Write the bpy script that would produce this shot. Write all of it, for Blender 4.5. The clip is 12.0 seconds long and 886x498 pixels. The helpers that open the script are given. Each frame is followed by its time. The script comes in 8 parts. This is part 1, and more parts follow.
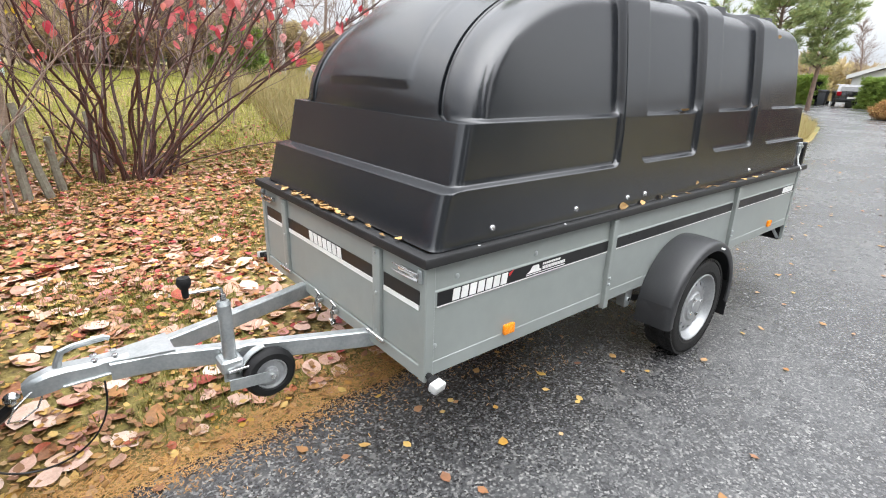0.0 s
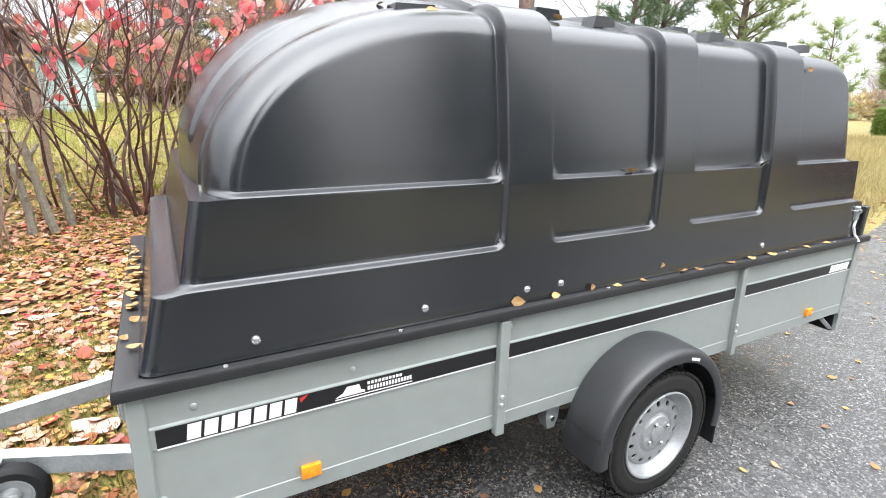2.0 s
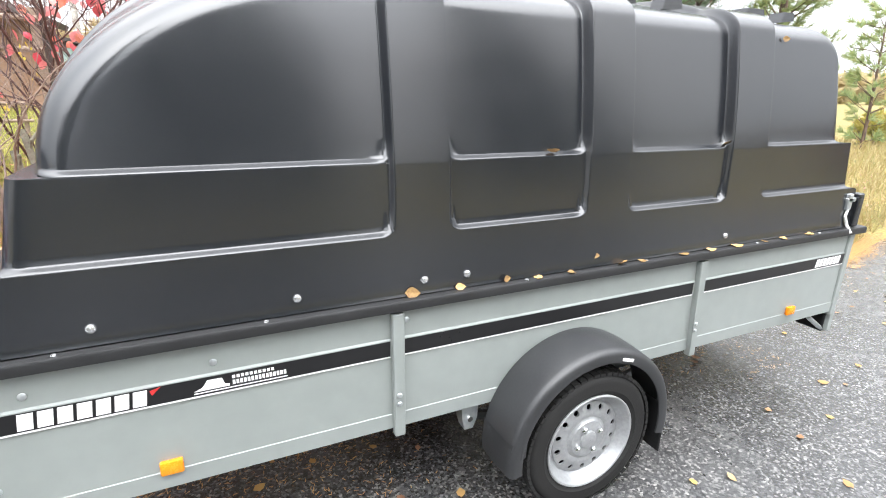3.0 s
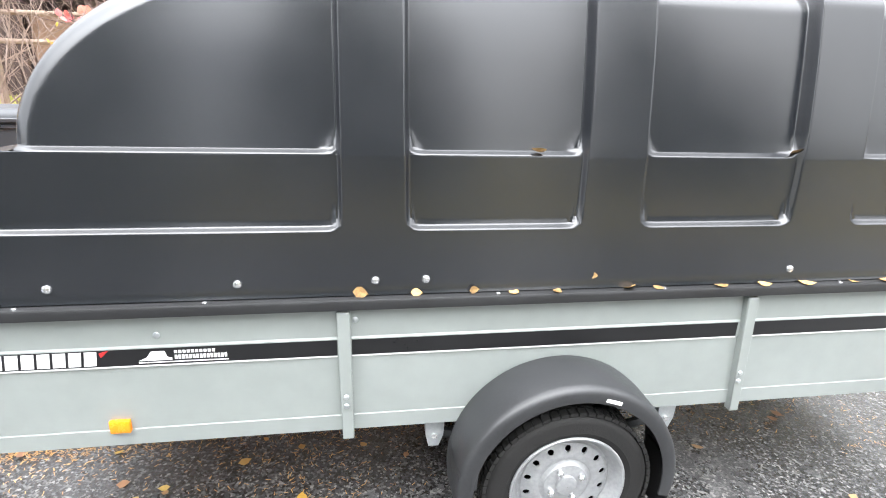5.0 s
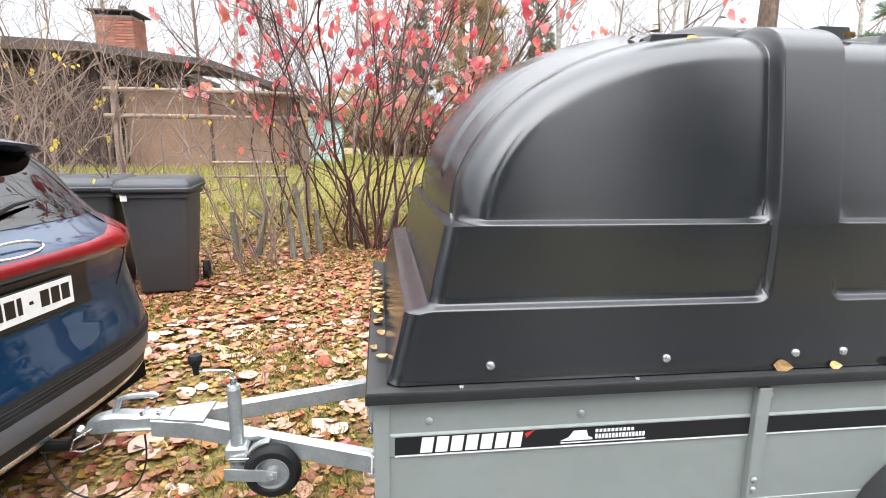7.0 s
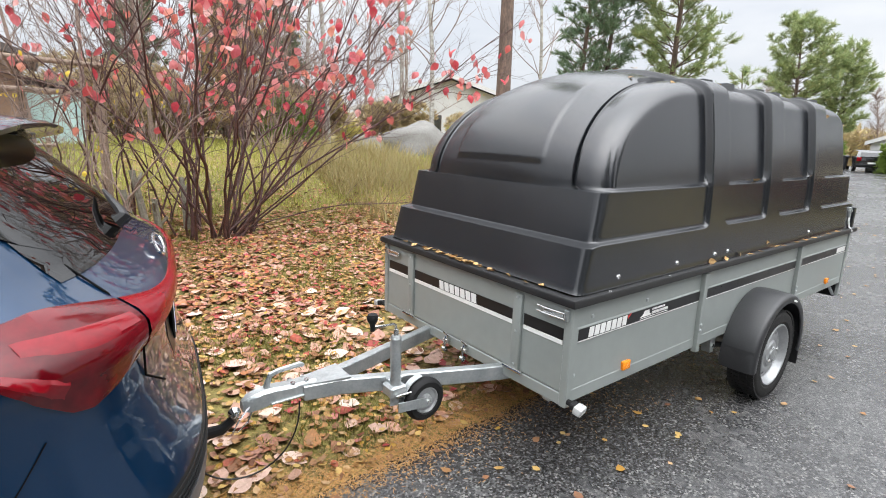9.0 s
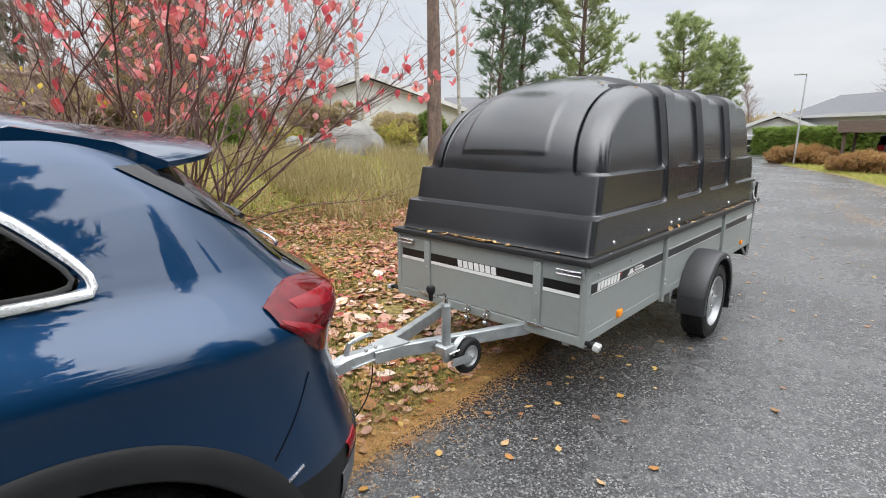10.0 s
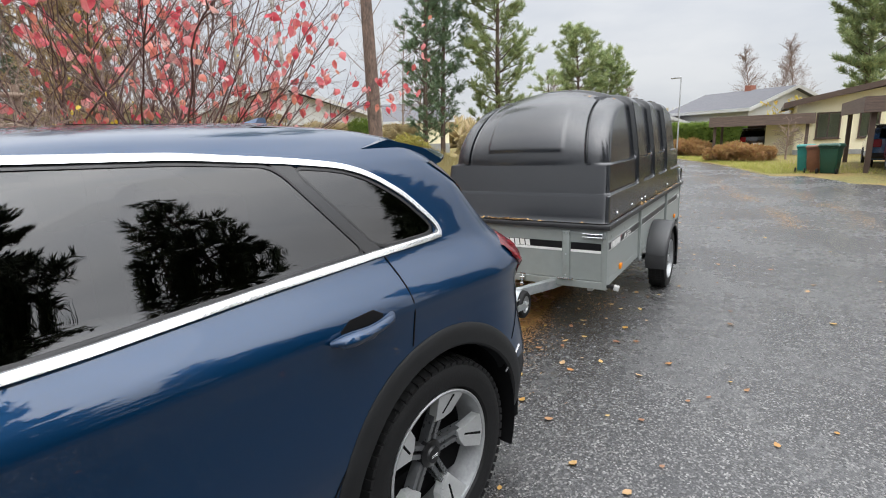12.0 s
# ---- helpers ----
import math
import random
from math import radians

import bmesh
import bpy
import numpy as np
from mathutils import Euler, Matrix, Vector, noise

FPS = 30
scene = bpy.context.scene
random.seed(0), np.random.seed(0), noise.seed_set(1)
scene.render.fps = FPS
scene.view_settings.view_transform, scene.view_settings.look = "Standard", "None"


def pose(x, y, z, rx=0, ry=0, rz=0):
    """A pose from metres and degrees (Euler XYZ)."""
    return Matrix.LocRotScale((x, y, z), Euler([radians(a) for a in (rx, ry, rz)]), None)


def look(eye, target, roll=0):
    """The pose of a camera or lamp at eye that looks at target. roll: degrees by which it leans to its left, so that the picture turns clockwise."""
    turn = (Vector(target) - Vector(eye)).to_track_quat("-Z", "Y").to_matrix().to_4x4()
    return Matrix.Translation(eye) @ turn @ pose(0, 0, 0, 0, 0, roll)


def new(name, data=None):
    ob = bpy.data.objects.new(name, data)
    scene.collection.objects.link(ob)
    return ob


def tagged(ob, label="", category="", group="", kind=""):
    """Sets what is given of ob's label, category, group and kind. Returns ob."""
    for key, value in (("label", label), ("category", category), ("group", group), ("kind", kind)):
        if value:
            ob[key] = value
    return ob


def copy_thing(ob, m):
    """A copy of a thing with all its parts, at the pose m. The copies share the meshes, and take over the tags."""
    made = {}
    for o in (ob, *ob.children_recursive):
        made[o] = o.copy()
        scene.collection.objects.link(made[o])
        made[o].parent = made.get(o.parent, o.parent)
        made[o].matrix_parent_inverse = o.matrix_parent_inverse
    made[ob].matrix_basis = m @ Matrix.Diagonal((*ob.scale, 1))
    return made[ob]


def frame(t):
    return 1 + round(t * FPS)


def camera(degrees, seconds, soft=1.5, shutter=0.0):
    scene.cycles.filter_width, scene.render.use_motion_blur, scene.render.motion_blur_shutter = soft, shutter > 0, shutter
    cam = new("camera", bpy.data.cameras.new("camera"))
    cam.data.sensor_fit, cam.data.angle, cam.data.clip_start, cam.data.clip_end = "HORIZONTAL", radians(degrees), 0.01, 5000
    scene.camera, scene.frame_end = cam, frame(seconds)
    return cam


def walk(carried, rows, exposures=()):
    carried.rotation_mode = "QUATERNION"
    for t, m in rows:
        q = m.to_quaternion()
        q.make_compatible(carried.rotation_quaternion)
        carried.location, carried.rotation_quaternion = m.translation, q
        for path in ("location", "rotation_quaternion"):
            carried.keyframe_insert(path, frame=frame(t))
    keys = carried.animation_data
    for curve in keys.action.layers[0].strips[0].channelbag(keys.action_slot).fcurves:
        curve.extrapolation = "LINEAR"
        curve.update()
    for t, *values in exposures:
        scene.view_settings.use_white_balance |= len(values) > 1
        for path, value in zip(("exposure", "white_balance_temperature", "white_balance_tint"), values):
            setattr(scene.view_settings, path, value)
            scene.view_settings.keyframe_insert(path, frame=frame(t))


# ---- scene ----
cam = camera(82.3, 12.0, soft=1.0)
PATH = [
    (0, (-0.956, -1.222, 1.466), (0.254, 0.225, 0.802), 2.0),
    (0.5, (-0.717, -1.199, 1.494), (0.432, 0.31, 0.86), 1.8),
    (1, (-0.426, -1.273, 1.502), (0.601, 0.328, 0.884), 1.1),
    (1.5, (-0.145, -1.238, 1.499), (0.833, 0.4, 0.9), 1.2),
    (2, (0.132, -1.262, 1.546), (1.073, 0.411, 0.984), 1.7),
    (2.5, (0.381, -1.375, 1.571), (1.252, 0.336, 1.008), 1.7),
    (3, (0.599, -1.361, 1.509), (1.408, 0.365, 0.907), 1.1),
    (3.2, (0.703, -1.331, 1.516), (1.486, 0.398, 0.884), 1.4),
    (4.8, (1.142, -1.4, 1.477), (1.432, 0.479, 0.856), 1.5),
    (5, (1.154, -1.402, 1.494), (1.452, 0.477, 0.877), 1.7),
    (5.5, (1.046, -1.422, 1.514), (1.277, 0.483, 0.948), 2.1),
    (6, (0.702, -1.467, 1.507), (0.788, 0.467, 1.005), 0.6),
    (6.5, (0.371, -1.353, 1.507), (0.43, 0.6, 1.081), -0.3),
    (6.7, (0.236, -1.267, 1.496), (0.352, 0.691, 1.101), -0.0),
    (8.3, (-1.056, -1.143, 1.512), (-0.152, 0.576, 1.032), 2.6),
    (8.5, (-1.23, -1.178, 1.493), (-0.202, 0.47, 1.016), 2.7),
    (9, (-1.605, -1.208, 1.511), (-0.412, 0.336, 1.075), 1.9),
    (9.5, (-1.906, -1.139, 1.506), (-0.561, 0.278, 1.081), 0.7),
    (10, (-2.345, -1.168, 1.523), (-0.918, 0.162, 1.081), -0.1),
    (10.5, (-2.695, -1.074, 1.5), (-1.216, 0.204, 1.075), -0.7),
    (11, (-3.038, -1.071, 1.506), (-1.502, 0.132, 1.067), -1.0),
    (11.5, (-3.338, -1.06, 1.521), (-1.734, 0.052, 1.088), -1.5),
    (12, (-3.604, -0.92, 1.536), (-1.959, 0.134, 1.11), -2.2),
]
EXPOSURES = [(0.0, 0.62), (2.5, 1.15), (3.2, 1.32), (5.0, 1.62), (5.8, 1.44), (6.7, 0.95), (8.5, 0.52), (9.5, 0.32), (10.5, 0.18), (12.0, 0.15)]
walk(cam, [(t, look(eye, target, roll)) for t, eye, target, roll in PATH], EXPOSURES)

# ---- world and light: an overcast autumn day ----
world = bpy.data.worlds.new("overcast_sky")
scene.world = world
world.use_nodes = True
_wt = world.node_tree
_wt.nodes.clear()
_out = _wt.nodes.new("ShaderNodeOutputWorld")
_bg = _wt.nodes.new("ShaderNodeBackground")
_sky = _wt.nodes.new("ShaderNodeTexSky")
_sky.sky_type, _sky.sun_disc = "NISHITA", False
_sky.sun_elevation, _sky.sun_rotation = radians(24), radians(150)
_tc = _wt.nodes.new("ShaderNodeTexCoord")
_sep = _wt.nodes.new("ShaderNodeSeparateXYZ")
_ramp = _wt.nodes.new("ShaderNodeValToRGB")
_ramp.color_ramp.elements[0].position, _ramp.color_ramp.elements[0].color = 0.0, (0.60, 0.62, 0.65, 1)
_ramp.color_ramp.elements[1].position, _ramp.color_ramp.elements[1].color = 1.0, (3.5, 3.53, 3.58, 1)
_mid = _ramp.color_ramp.elements.new(0.38)
_mid.color = (0.90, 0.91, 0.93, 1)
_mid2 = _ramp.color_ramp.elements.new(0.62)
_mid2.color = (2.1, 2.12, 2.16, 1)
_mapn = _wt.nodes.new("ShaderNodeMapping")
_mapn.inputs["Scale"].default_value = (1.6, 1.6, 5.0)
_cl = _wt.nodes.new("ShaderNodeTexNoise")
_cl.inputs["Scale"].default_value, _cl.inputs["Detail"].default_value, _cl.inputs["Roughness"].default_value = 1.5, 6, 0.55
_clr = _wt.nodes.new("ShaderNodeValToRGB")
_clr.color_ramp.elements[0].position, _clr.color_ramp.elements[0].color = 0.32, (0.84, 0.87, 0.92, 1)
_clr.color_ramp.elements[1].position, _clr.color_ramp.elements[1].color = 0.66, (1.08, 1.08, 1.08, 1)
_mul = _wt.nodes.new("ShaderNodeMixRGB")
_mul.blend_type, _mul.inputs[0].default_value = "MULTIPLY", 1.0
_mixs = _wt.nodes.new("ShaderNodeMixRGB")
_mixs.inputs[0].default_value = 0.94
_scl = _wt.nodes.new("ShaderNodeMixRGB")
_scl.blend_type, _scl.inputs[0].default_value = "MULTIPLY", 1.0
_scl.inputs[2].default_value = (0.1, 0.1, 0.1, 1)
for a, b in ((_tc.outputs["Generated"], _sep.inputs[0]), (_sep.outputs["Z"], _ramp.inputs[0]), (_tc.outputs["Generated"], _mapn.inputs[0]),
             (_mapn.outputs[0], _cl.inputs[0]), (_cl.outputs[0], _clr.inputs[0]), (_ramp.outputs[0], _mul.inputs[1]), (_clr.outputs[0], _mul.inputs[2]),
             (_sky.outputs[0], _scl.inputs[1]), (_scl.outputs[0], _mixs.inputs[1]), (_mul.outputs[0], _mixs.inputs[2]), (_mixs.outputs[0], _bg.inputs[0]), (_bg.outputs[0], _out.inputs[0])):
    _wt.links.new(a, b)
_dot = _wt.nodes.new("ShaderNodeVectorMath")
_dot.operation = "DOT_PRODUCT"
_dot.inputs[1].default_value = Vector((-0.25, -0.85, 0.46)).normalized()
_glow = _wt.nodes.new("ShaderNodeMapRange")
_glow.interpolation_type = "SMOOTHSTEP"
_glow.inputs["From Min"].default_value, _glow.inputs["From Max"].default_value = 0.1, 1.0
_glow.inputs["To Min"].default_value, _glow.inputs["To Max"].default_value = 0.97, 1.75
_wt.links.new(_tc.outputs["Generated"], _dot.inputs[0])
_wt.links.new(_dot.outputs["Value"], _glow.inputs[0])
_wt.links.new(_glow.outputs[0], _bg.inputs[1])
sun = new("sun", bpy.data.lights.new("sun", "SUN"))
sun.data.energy, sun.data.angle, sun.data.color = 0.5, radians(60), (1.0, 0.97, 0.92)
sun.matrix_world = look((-3, -6, 16), (0, 0, 0))


# ---- materials ----
def mat(name, color, rough=0.6, metal=0.0, color2=None, scale=6.0, fine=60.0, bump=0.0, bump_scale=80.0, spec=0.5, coat=0.0, coat_ior=1.5, rough_var=0.08, island=None, objvar=0.0, detail=6, stretch=None, emit=None, translucent=0.0):
    """Principled surface with two scales of variation, fine bump and optional per-piece variation."""
    m = bpy.data.materials.new(name)
    m.use_nodes = True
    nt = m.node_tree
    b = nt.nodes["Principled BSDF"]
    b.inputs["Coat IOR"].default_value = coat_ior
    b.inputs["Roughness"].default_value, b.inputs["Metallic"].default_value = rough, metal
    b.inputs["Specular IOR Level"].default_value = spec
    b.inputs["Coat Weight"].default_value, b.inputs["Coat Roughness"].default_value = coat, 0.015
    tc = nt.nodes.new("ShaderNodeTexCoord")
    mp = nt.nodes.new("ShaderNodeMapping")
    if stretch:
        mp.inputs["Scale"].default_value = stretch
    nt.links.new(tc.outputs["Object"], mp.inputs[0])
    n1 = nt.nodes.new("ShaderNodeTexNoise")
    n1.inputs["Scale"].default_value, n1.inputs["Detail"].default_value = scale, detail
    n2 = nt.nodes.new("ShaderNodeTexNoise")
    n2.inputs["Scale"].default_value, n2.inputs["Detail"].default_value = fine, 4
    for n in (n1, n2):
        nt.links.new(mp.outputs[0], n.inputs["Vector"])
    add = nt.nodes.new("ShaderNodeMath")
    add.operation = "MULTIPLY_ADD"
    add.inputs[1].default_value = 0.55
    nt.links.new(n1.outputs[0], add.inputs[0])
    half = nt.nodes.new("ShaderNodeMath")
    half.operation, half.inputs[1].default_value = "MULTIPLY", 0.45
    nt.links.new(n2.outputs[0], half.inputs[0])
    nt.links.new(half.outputs[0], add.inputs[2])
    ramp = nt.nodes.new("ShaderNodeValToRGB")
    c2 = color2 or tuple(c * 0.72 for c in color)
    ramp.color_ramp.elements[0].position, ramp.color_ramp.elements[0].color = 0.36, (*c2, 1)
    ramp.color_ramp.elements[1].position, ramp.color_ramp.elements[1].color = 0.62, (*color, 1)
    nt.links.new(add.outputs[0], ramp.inputs[0])
    col = ramp.outputs[0]
    if island:
        gi = nt.nodes.new("ShaderNodeNewGeometry")
        ir = nt.nodes.new("ShaderNodeValToRGB")
        ir.color_ramp.interpolation = "LINEAR"
        while len(ir.color_ramp.elements) < len(island):
            ir.color_ramp.elements.new(0.5)
        for k, c in enumerate(island):
            ir.color_ramp.elements[k].position, ir.color_ramp.elements[k].color = k / (len(island) - 1), (*c, 1)
        nt.links.new(gi.outputs["Random Per Island"], ir.inputs[0])
        mx = nt.nodes.new("ShaderNodeMixRGB")
        mx.blend_type, mx.inputs[0].default_value = "MULTIPLY", 1.0
        nt.links.new(ir.outputs[0], mx.inputs[1])
        nt.links.new(col, mx.inputs[2])
        col = mx.outputs[0]
    if objvar:
        oi = nt.nodes.new("ShaderNodeObjectInfo")
        hs = nt.nodes.new("ShaderNodeHueSaturation")
        vr = nt.nodes.new("ShaderNodeMapRange")
        vr.inputs["To Min"].default_value, vr.inputs["To Max"].default_value = 1 - objvar, 1 + objvar
        nt.links.new(oi.outputs["Random"], vr.inputs[0])
        nt.links.new(vr.outputs[0], hs.inputs["Value"])
        nt.links.new(col, hs.inputs["Color"])
        col = hs.outputs[0]
    nt.links.new(col, b.inputs["Base Color"])
    rr = nt.nodes.new("ShaderNodeMapRange")
    rr.inputs["From Min"].default_value, rr.inputs["From Max"].default_value = 0.3, 0.7
    rr.inputs["To Min"].default_value, rr.inputs["To Max"].default_value = max(0.0, rough - rough_var), min(1.0, rough + rough_var)
    nt.links.new(add.outputs[0], rr.inputs[0])
    nt.links.new(rr.outputs[0], b.inputs["Roughness"])
    if bump:
        n3 = nt.nodes.new("ShaderNodeTexNoise")
        n3.inputs["Scale"].default_value, n3.inputs["Detail"].default_value = bump_scale, 5
        nt.links.new(mp.outputs[0], n3.inputs["Vector"])
        bp = nt.nodes.new("ShaderNodeBump")
        bp.inputs["Strength"].default_value, bp.inputs["Distance"].default_value = bump, 0.01
        nt.links.new(n3.outputs[0], bp.inputs["Height"])
        nt.links.new(bp.outputs[0], b.inputs["Normal"])
    if translucent:
        tl = nt.nodes.new("ShaderNodeBsdfTranslucent")
        nt.links.new(col, tl.inputs[0])
        ms = nt.nodes.new("ShaderNodeMixShader")
        ms.inputs[0].default_value = translucent
        nt.links.new(b.outputs[0], ms.inputs[1])
        nt.links.new(tl.outputs[0], ms.inputs[2])
        nt.links.new(ms.outputs[0], nt.nodes["Material Output"].inputs[0])
    if emit:
        b.inputs["Emission Color"].default_value, b.inputs["Emission Strength"].default_value = (*emit[:3], 1), emit[3]
    return m


def asphalt_material():
    """Old wet chip-seal asphalt: dark binder, pale and dark chippings, wet dark patches."""
    m = bpy.data.materials.new("wet_asphalt")
    m.use_nodes = True
    nt = m.node_tree
    b = nt.nodes["Principled BSDF"]
    tc = nt.nodes.new("ShaderNodeTexCoord")
    vo = nt.nodes.new("ShaderNodeTexVoronoi")
    vo.inputs["Scale"].default_value = 112
    vo2 = nt.nodes.new("ShaderNodeTexVoronoi")
    vo2.inputs["Scale"].default_value = 300
    big = nt.nodes.new("ShaderNodeTexNoise")
    big.inputs["Scale"].default_value, big.inputs["Detail"].default_value = 0.7, 6
    mid = nt.nodes.new("ShaderNodeTexNoise")
    mid.inputs["Scale"].default_value, mid.inputs["Detail"].default_value = 9, 5
    for n in (vo, vo2, big, mid):
        nt.links.new(tc.outputs["Object"], n.inputs["Vector"])
    chip = nt.nodes.new("ShaderNodeSeparateColor")
    nt.links.new(vo.outputs["Color"], chip.inputs[0])
    cr = nt.nodes.new("ShaderNodeValToRGB")
    cr.color_ramp.elements[0].position, cr.color_ramp.elements[0].color = 0.0, (0.020, 0.020, 0.0215, 1)
    cr.color_ramp.elements[1].position, cr.color_ramp.elements[1].color = 1.0, (0.27, 0.265, 0.25, 1)
    e = cr.color_ramp.elements.new(0.62)
    e.color = (0.062, 0.062, 0.063, 1)
    e = cr.color_ramp.elements.new(0.86)
    e.color = (0.13, 0.128, 0.125, 1)
    e = cr.color_ramp.elements.new(0.95)
    e.color = (0.185, 0.182, 0.174, 1)
    nt.links.new(chip.outputs[0], cr.inputs[0])
    wr = nt.nodes.new("ShaderNodeValToRGB")
    wr.color_ramp.elements[0].position, wr.color_ramp.elements[0].color = 0.35, (0.62, 0.62, 0.63, 1)
    wr.color_ramp.elements[1].position, wr.color_ramp.elements[1].color = 0.65, (1.1, 1.1, 1.1, 1)
    mixn = nt.nodes.new("ShaderNodeMath")
    mixn.operation = "MULTIPLY_ADD"
    mixn.inputs[1].default_value = 0.4
    sc = nt.nodes.new("ShaderNodeMath")
    sc.operation, sc.inputs[1].default_value = "MULTIPLY", 0.6
    nt.links.new(mid.outputs[0], mixn.inputs[0])
    nt.links.new(big.outputs[0], sc.inputs[0])
    nt.links.new(sc.outputs[0], mixn.inputs[2])
    nt.links.new(mixn.outputs[0], wr.inputs[0])
    mx = nt.nodes.new("ShaderNodeMixRGB")
    mx.blend_type, mx.inputs[0].default_value = "MULTIPLY", 1.0
    nt.links.new(cr.outputs[0], mx.inputs[1])
    nt.links.new(wr.outputs[0], mx.inputs[2])
    nt.links.new(mx.outputs[0], b.inputs["Base Color"])
    rr = nt.nodes.new("ShaderNodeMapRange")
    rr.inputs["From Min"].default_value, rr.inputs["From Max"].default_value = 0.35, 0.65
    rr.inputs["To Min"].default_value, rr.inputs["To Max"].default_value = 0.15, 0.34
    nt.links.new(mixn.outputs[0], rr.inputs[0])
    nt.links.new(rr.outputs[0], b.inputs["Roughness"])
    b.inputs["Specular IOR Level"].default_value = 0.72
    ad = nt.nodes.new("ShaderNodeMath")
    ad.operation = "ADD"
    nt.links.new(vo.outputs["Distance"], ad.inputs[0])
    nt.links.new(vo2.outputs["Distance"], ad.inputs[1])
    bp = nt.nodes.new("ShaderNodeBump")
    bp.inputs["Strength"].default_value, bp.inputs["Distance"].default_value, bp.invert = 0.27, 0.005, True
    nt.links.new(ad.outputs[0], bp.inputs["Height"])
    nt.links.new(bp.outputs[0], b.inputs["Normal"])
    return m


def ground_material():
    """Damp soil and short autumn grass, greener and yellower in patches."""
    m = bpy.data.materials.new("autumn_turf")
    m.use_nodes = True
    nt = m.node_tree
    b = nt.nodes["Principled BSDF"]
    b.inputs["Roughness"].default_value = 0.85
    tc = nt.nodes.new("ShaderNodeTexCoord")
    big = nt.nodes.new("ShaderNodeTexNoise")
    big.inputs["Scale"].default_value, big.inputs["Detail"].default_value = 0.55, 5
    fine = nt.nodes.new("ShaderNodeTexNoise")
    fine.inputs["Scale"].default_value, fine.inputs["Detail"].default_value = 22, 6
    for n in (big, fine):
        nt.links.new(tc.outputs["Object"], n.inputs["Vector"])
    r1 = nt.nodes.new("ShaderNodeValToRGB")
    for k, (p, c) in enumerate(((0.3, (0.14, 0.14, 0.035)), (0.5, (0.22, 0.18, 0.055)), (0.68, (0.25, 0.165, 0.06)))):
        e = r1.color_ramp.elements[k] if k < 2 else r1.color_ramp.elements.new(p)
        e.position, e.color = p, (*c, 1)
    r2 = nt.nodes.new("ShaderNodeValToRGB")
    r2.color_ramp.elements[0].position, r2.color_ramp.elements[0].color = 0.3, (0.35, 0.3, 0.25, 1)
    r2.color_ramp.elements[1].position, r2.color_ramp.elements[1].color = 0.7, (1.25, 1.25, 1.1, 1)
    nt.links.new(big.outputs[0], r1.inputs[0])
    nt.links.new(fine.outputs[0], r2.inputs[0])
    mx = nt.nodes.new("ShaderNodeMixRGB")
    mx.blend_type, mx.inputs[0].default_value = "MULTIPLY", 1.0
    nt.links.new(r1.outputs[0], mx.inputs[1])
    nt.links.new(r2.outputs[0], mx.inputs[2])
    nt.links.new(mx.outputs[0], b.inputs["Base Color"])
    bp = nt.nodes.new("ShaderNodeBump")
    bp.inputs["Strength"].default_value, bp.inputs["Distance"].default_value = 0.8, 0.03
    nt.links.new(fine.outputs[0], bp.inputs["Height"])
    nt.links.new(bp.outputs[0], b.inputs["Normal"])
    return m


def glass_material(name, tint, rough=0.0, ior=1.55):
    """Tinted car or house glass: dark see-through body with a clear mirror-like surface."""
    m = bpy.data.materials.new(name)
    m.use_nodes = True
    nt = m.node_tree
    nt.nodes.clear()
    out = nt.nodes.new("ShaderNodeOutputMaterial")
    mix = nt.nodes.new("ShaderNodeMixShader")
    fr = nt.nodes.new("ShaderNodeFresnel")
    fr.inputs[0].default_value = ior
    tr = nt.nodes.new("ShaderNodeBsdfTransparent")
    tr.inputs[0].default_value = (*tint, 1)
    gl = nt.nodes.new("ShaderNodeBsdfGlossy")
    gl.inputs["Roughness"].default_value = rough
    nt.links.new(fr.outputs[0], mix.inputs[0])
    nt.links.new(tr.outputs[0], mix.inputs[1])
    nt.links.new(gl.outputs[0], mix.inputs[2])
    nt.links.new(mix.outputs[0], out.inputs[0])
    return m


M_ASPHALT = asphalt_material()
M_TURF = ground_material()
M_COVER = mat("black_moulded_plastic", (0.0155, 0.0170, 0.0200), 0.21, color2=(0.0130, 0.0145, 0.0172), scale=2, fine=9, rough_var=0.03, spec=0.85)
M_PANEL = mat("grey_coated_steel_sheet", (0.275, 0.297, 0.284), 0.42, 0.15, color2=(0.245, 0.266, 0.254), scale=2.5, fine=14, rough_var=0.04)
M_GALV = mat("galvanised_steel", (0.50, 0.52, 0.52), 0.40, 0.75, color2=(0.36, 0.39, 0.40), scale=14, fine=90, bump=0.04, bump_scale=60, rough_var=0.12)
M_CHROME = mat("polished_steel", (0.75, 0.75, 0.74), 0.16, 1.0, color2=(0.6, 0.6, 0.6), rough_var=0.05)
M_RUBBER = mat("black_rubber", (0.010, 0.010, 0.0105), 0.68, color2=(0.007, 0.007, 0.0075), scale=20, fine=200, bump=0.15, bump_scale=160, spec=0.3)
M_TYRE = mat("dusty_trailer_tyre", (0.015, 0.0145, 0.014), 0.72, color2=(0.009, 0.0087, 0.0085), scale=14, fine=120, bump=0.15, bump_scale=160, spec=0.35)
M_BLACK = mat("matt_black_plastic", (0.014, 0.0145, 0.0155), 0.45, color2=(0.009, 0.009, 0.010), fine=150, bump=0.08, bump_scale=260)
M_DECAL = mat("black_vinyl_stripe", (0.008, 0.008, 0.009), 0.34, fine=40)
M_WHITE = mat("white_vinyl", (0.78, 0.78, 0.76), 0.45, color2=(0.68, 0.68, 0.66))
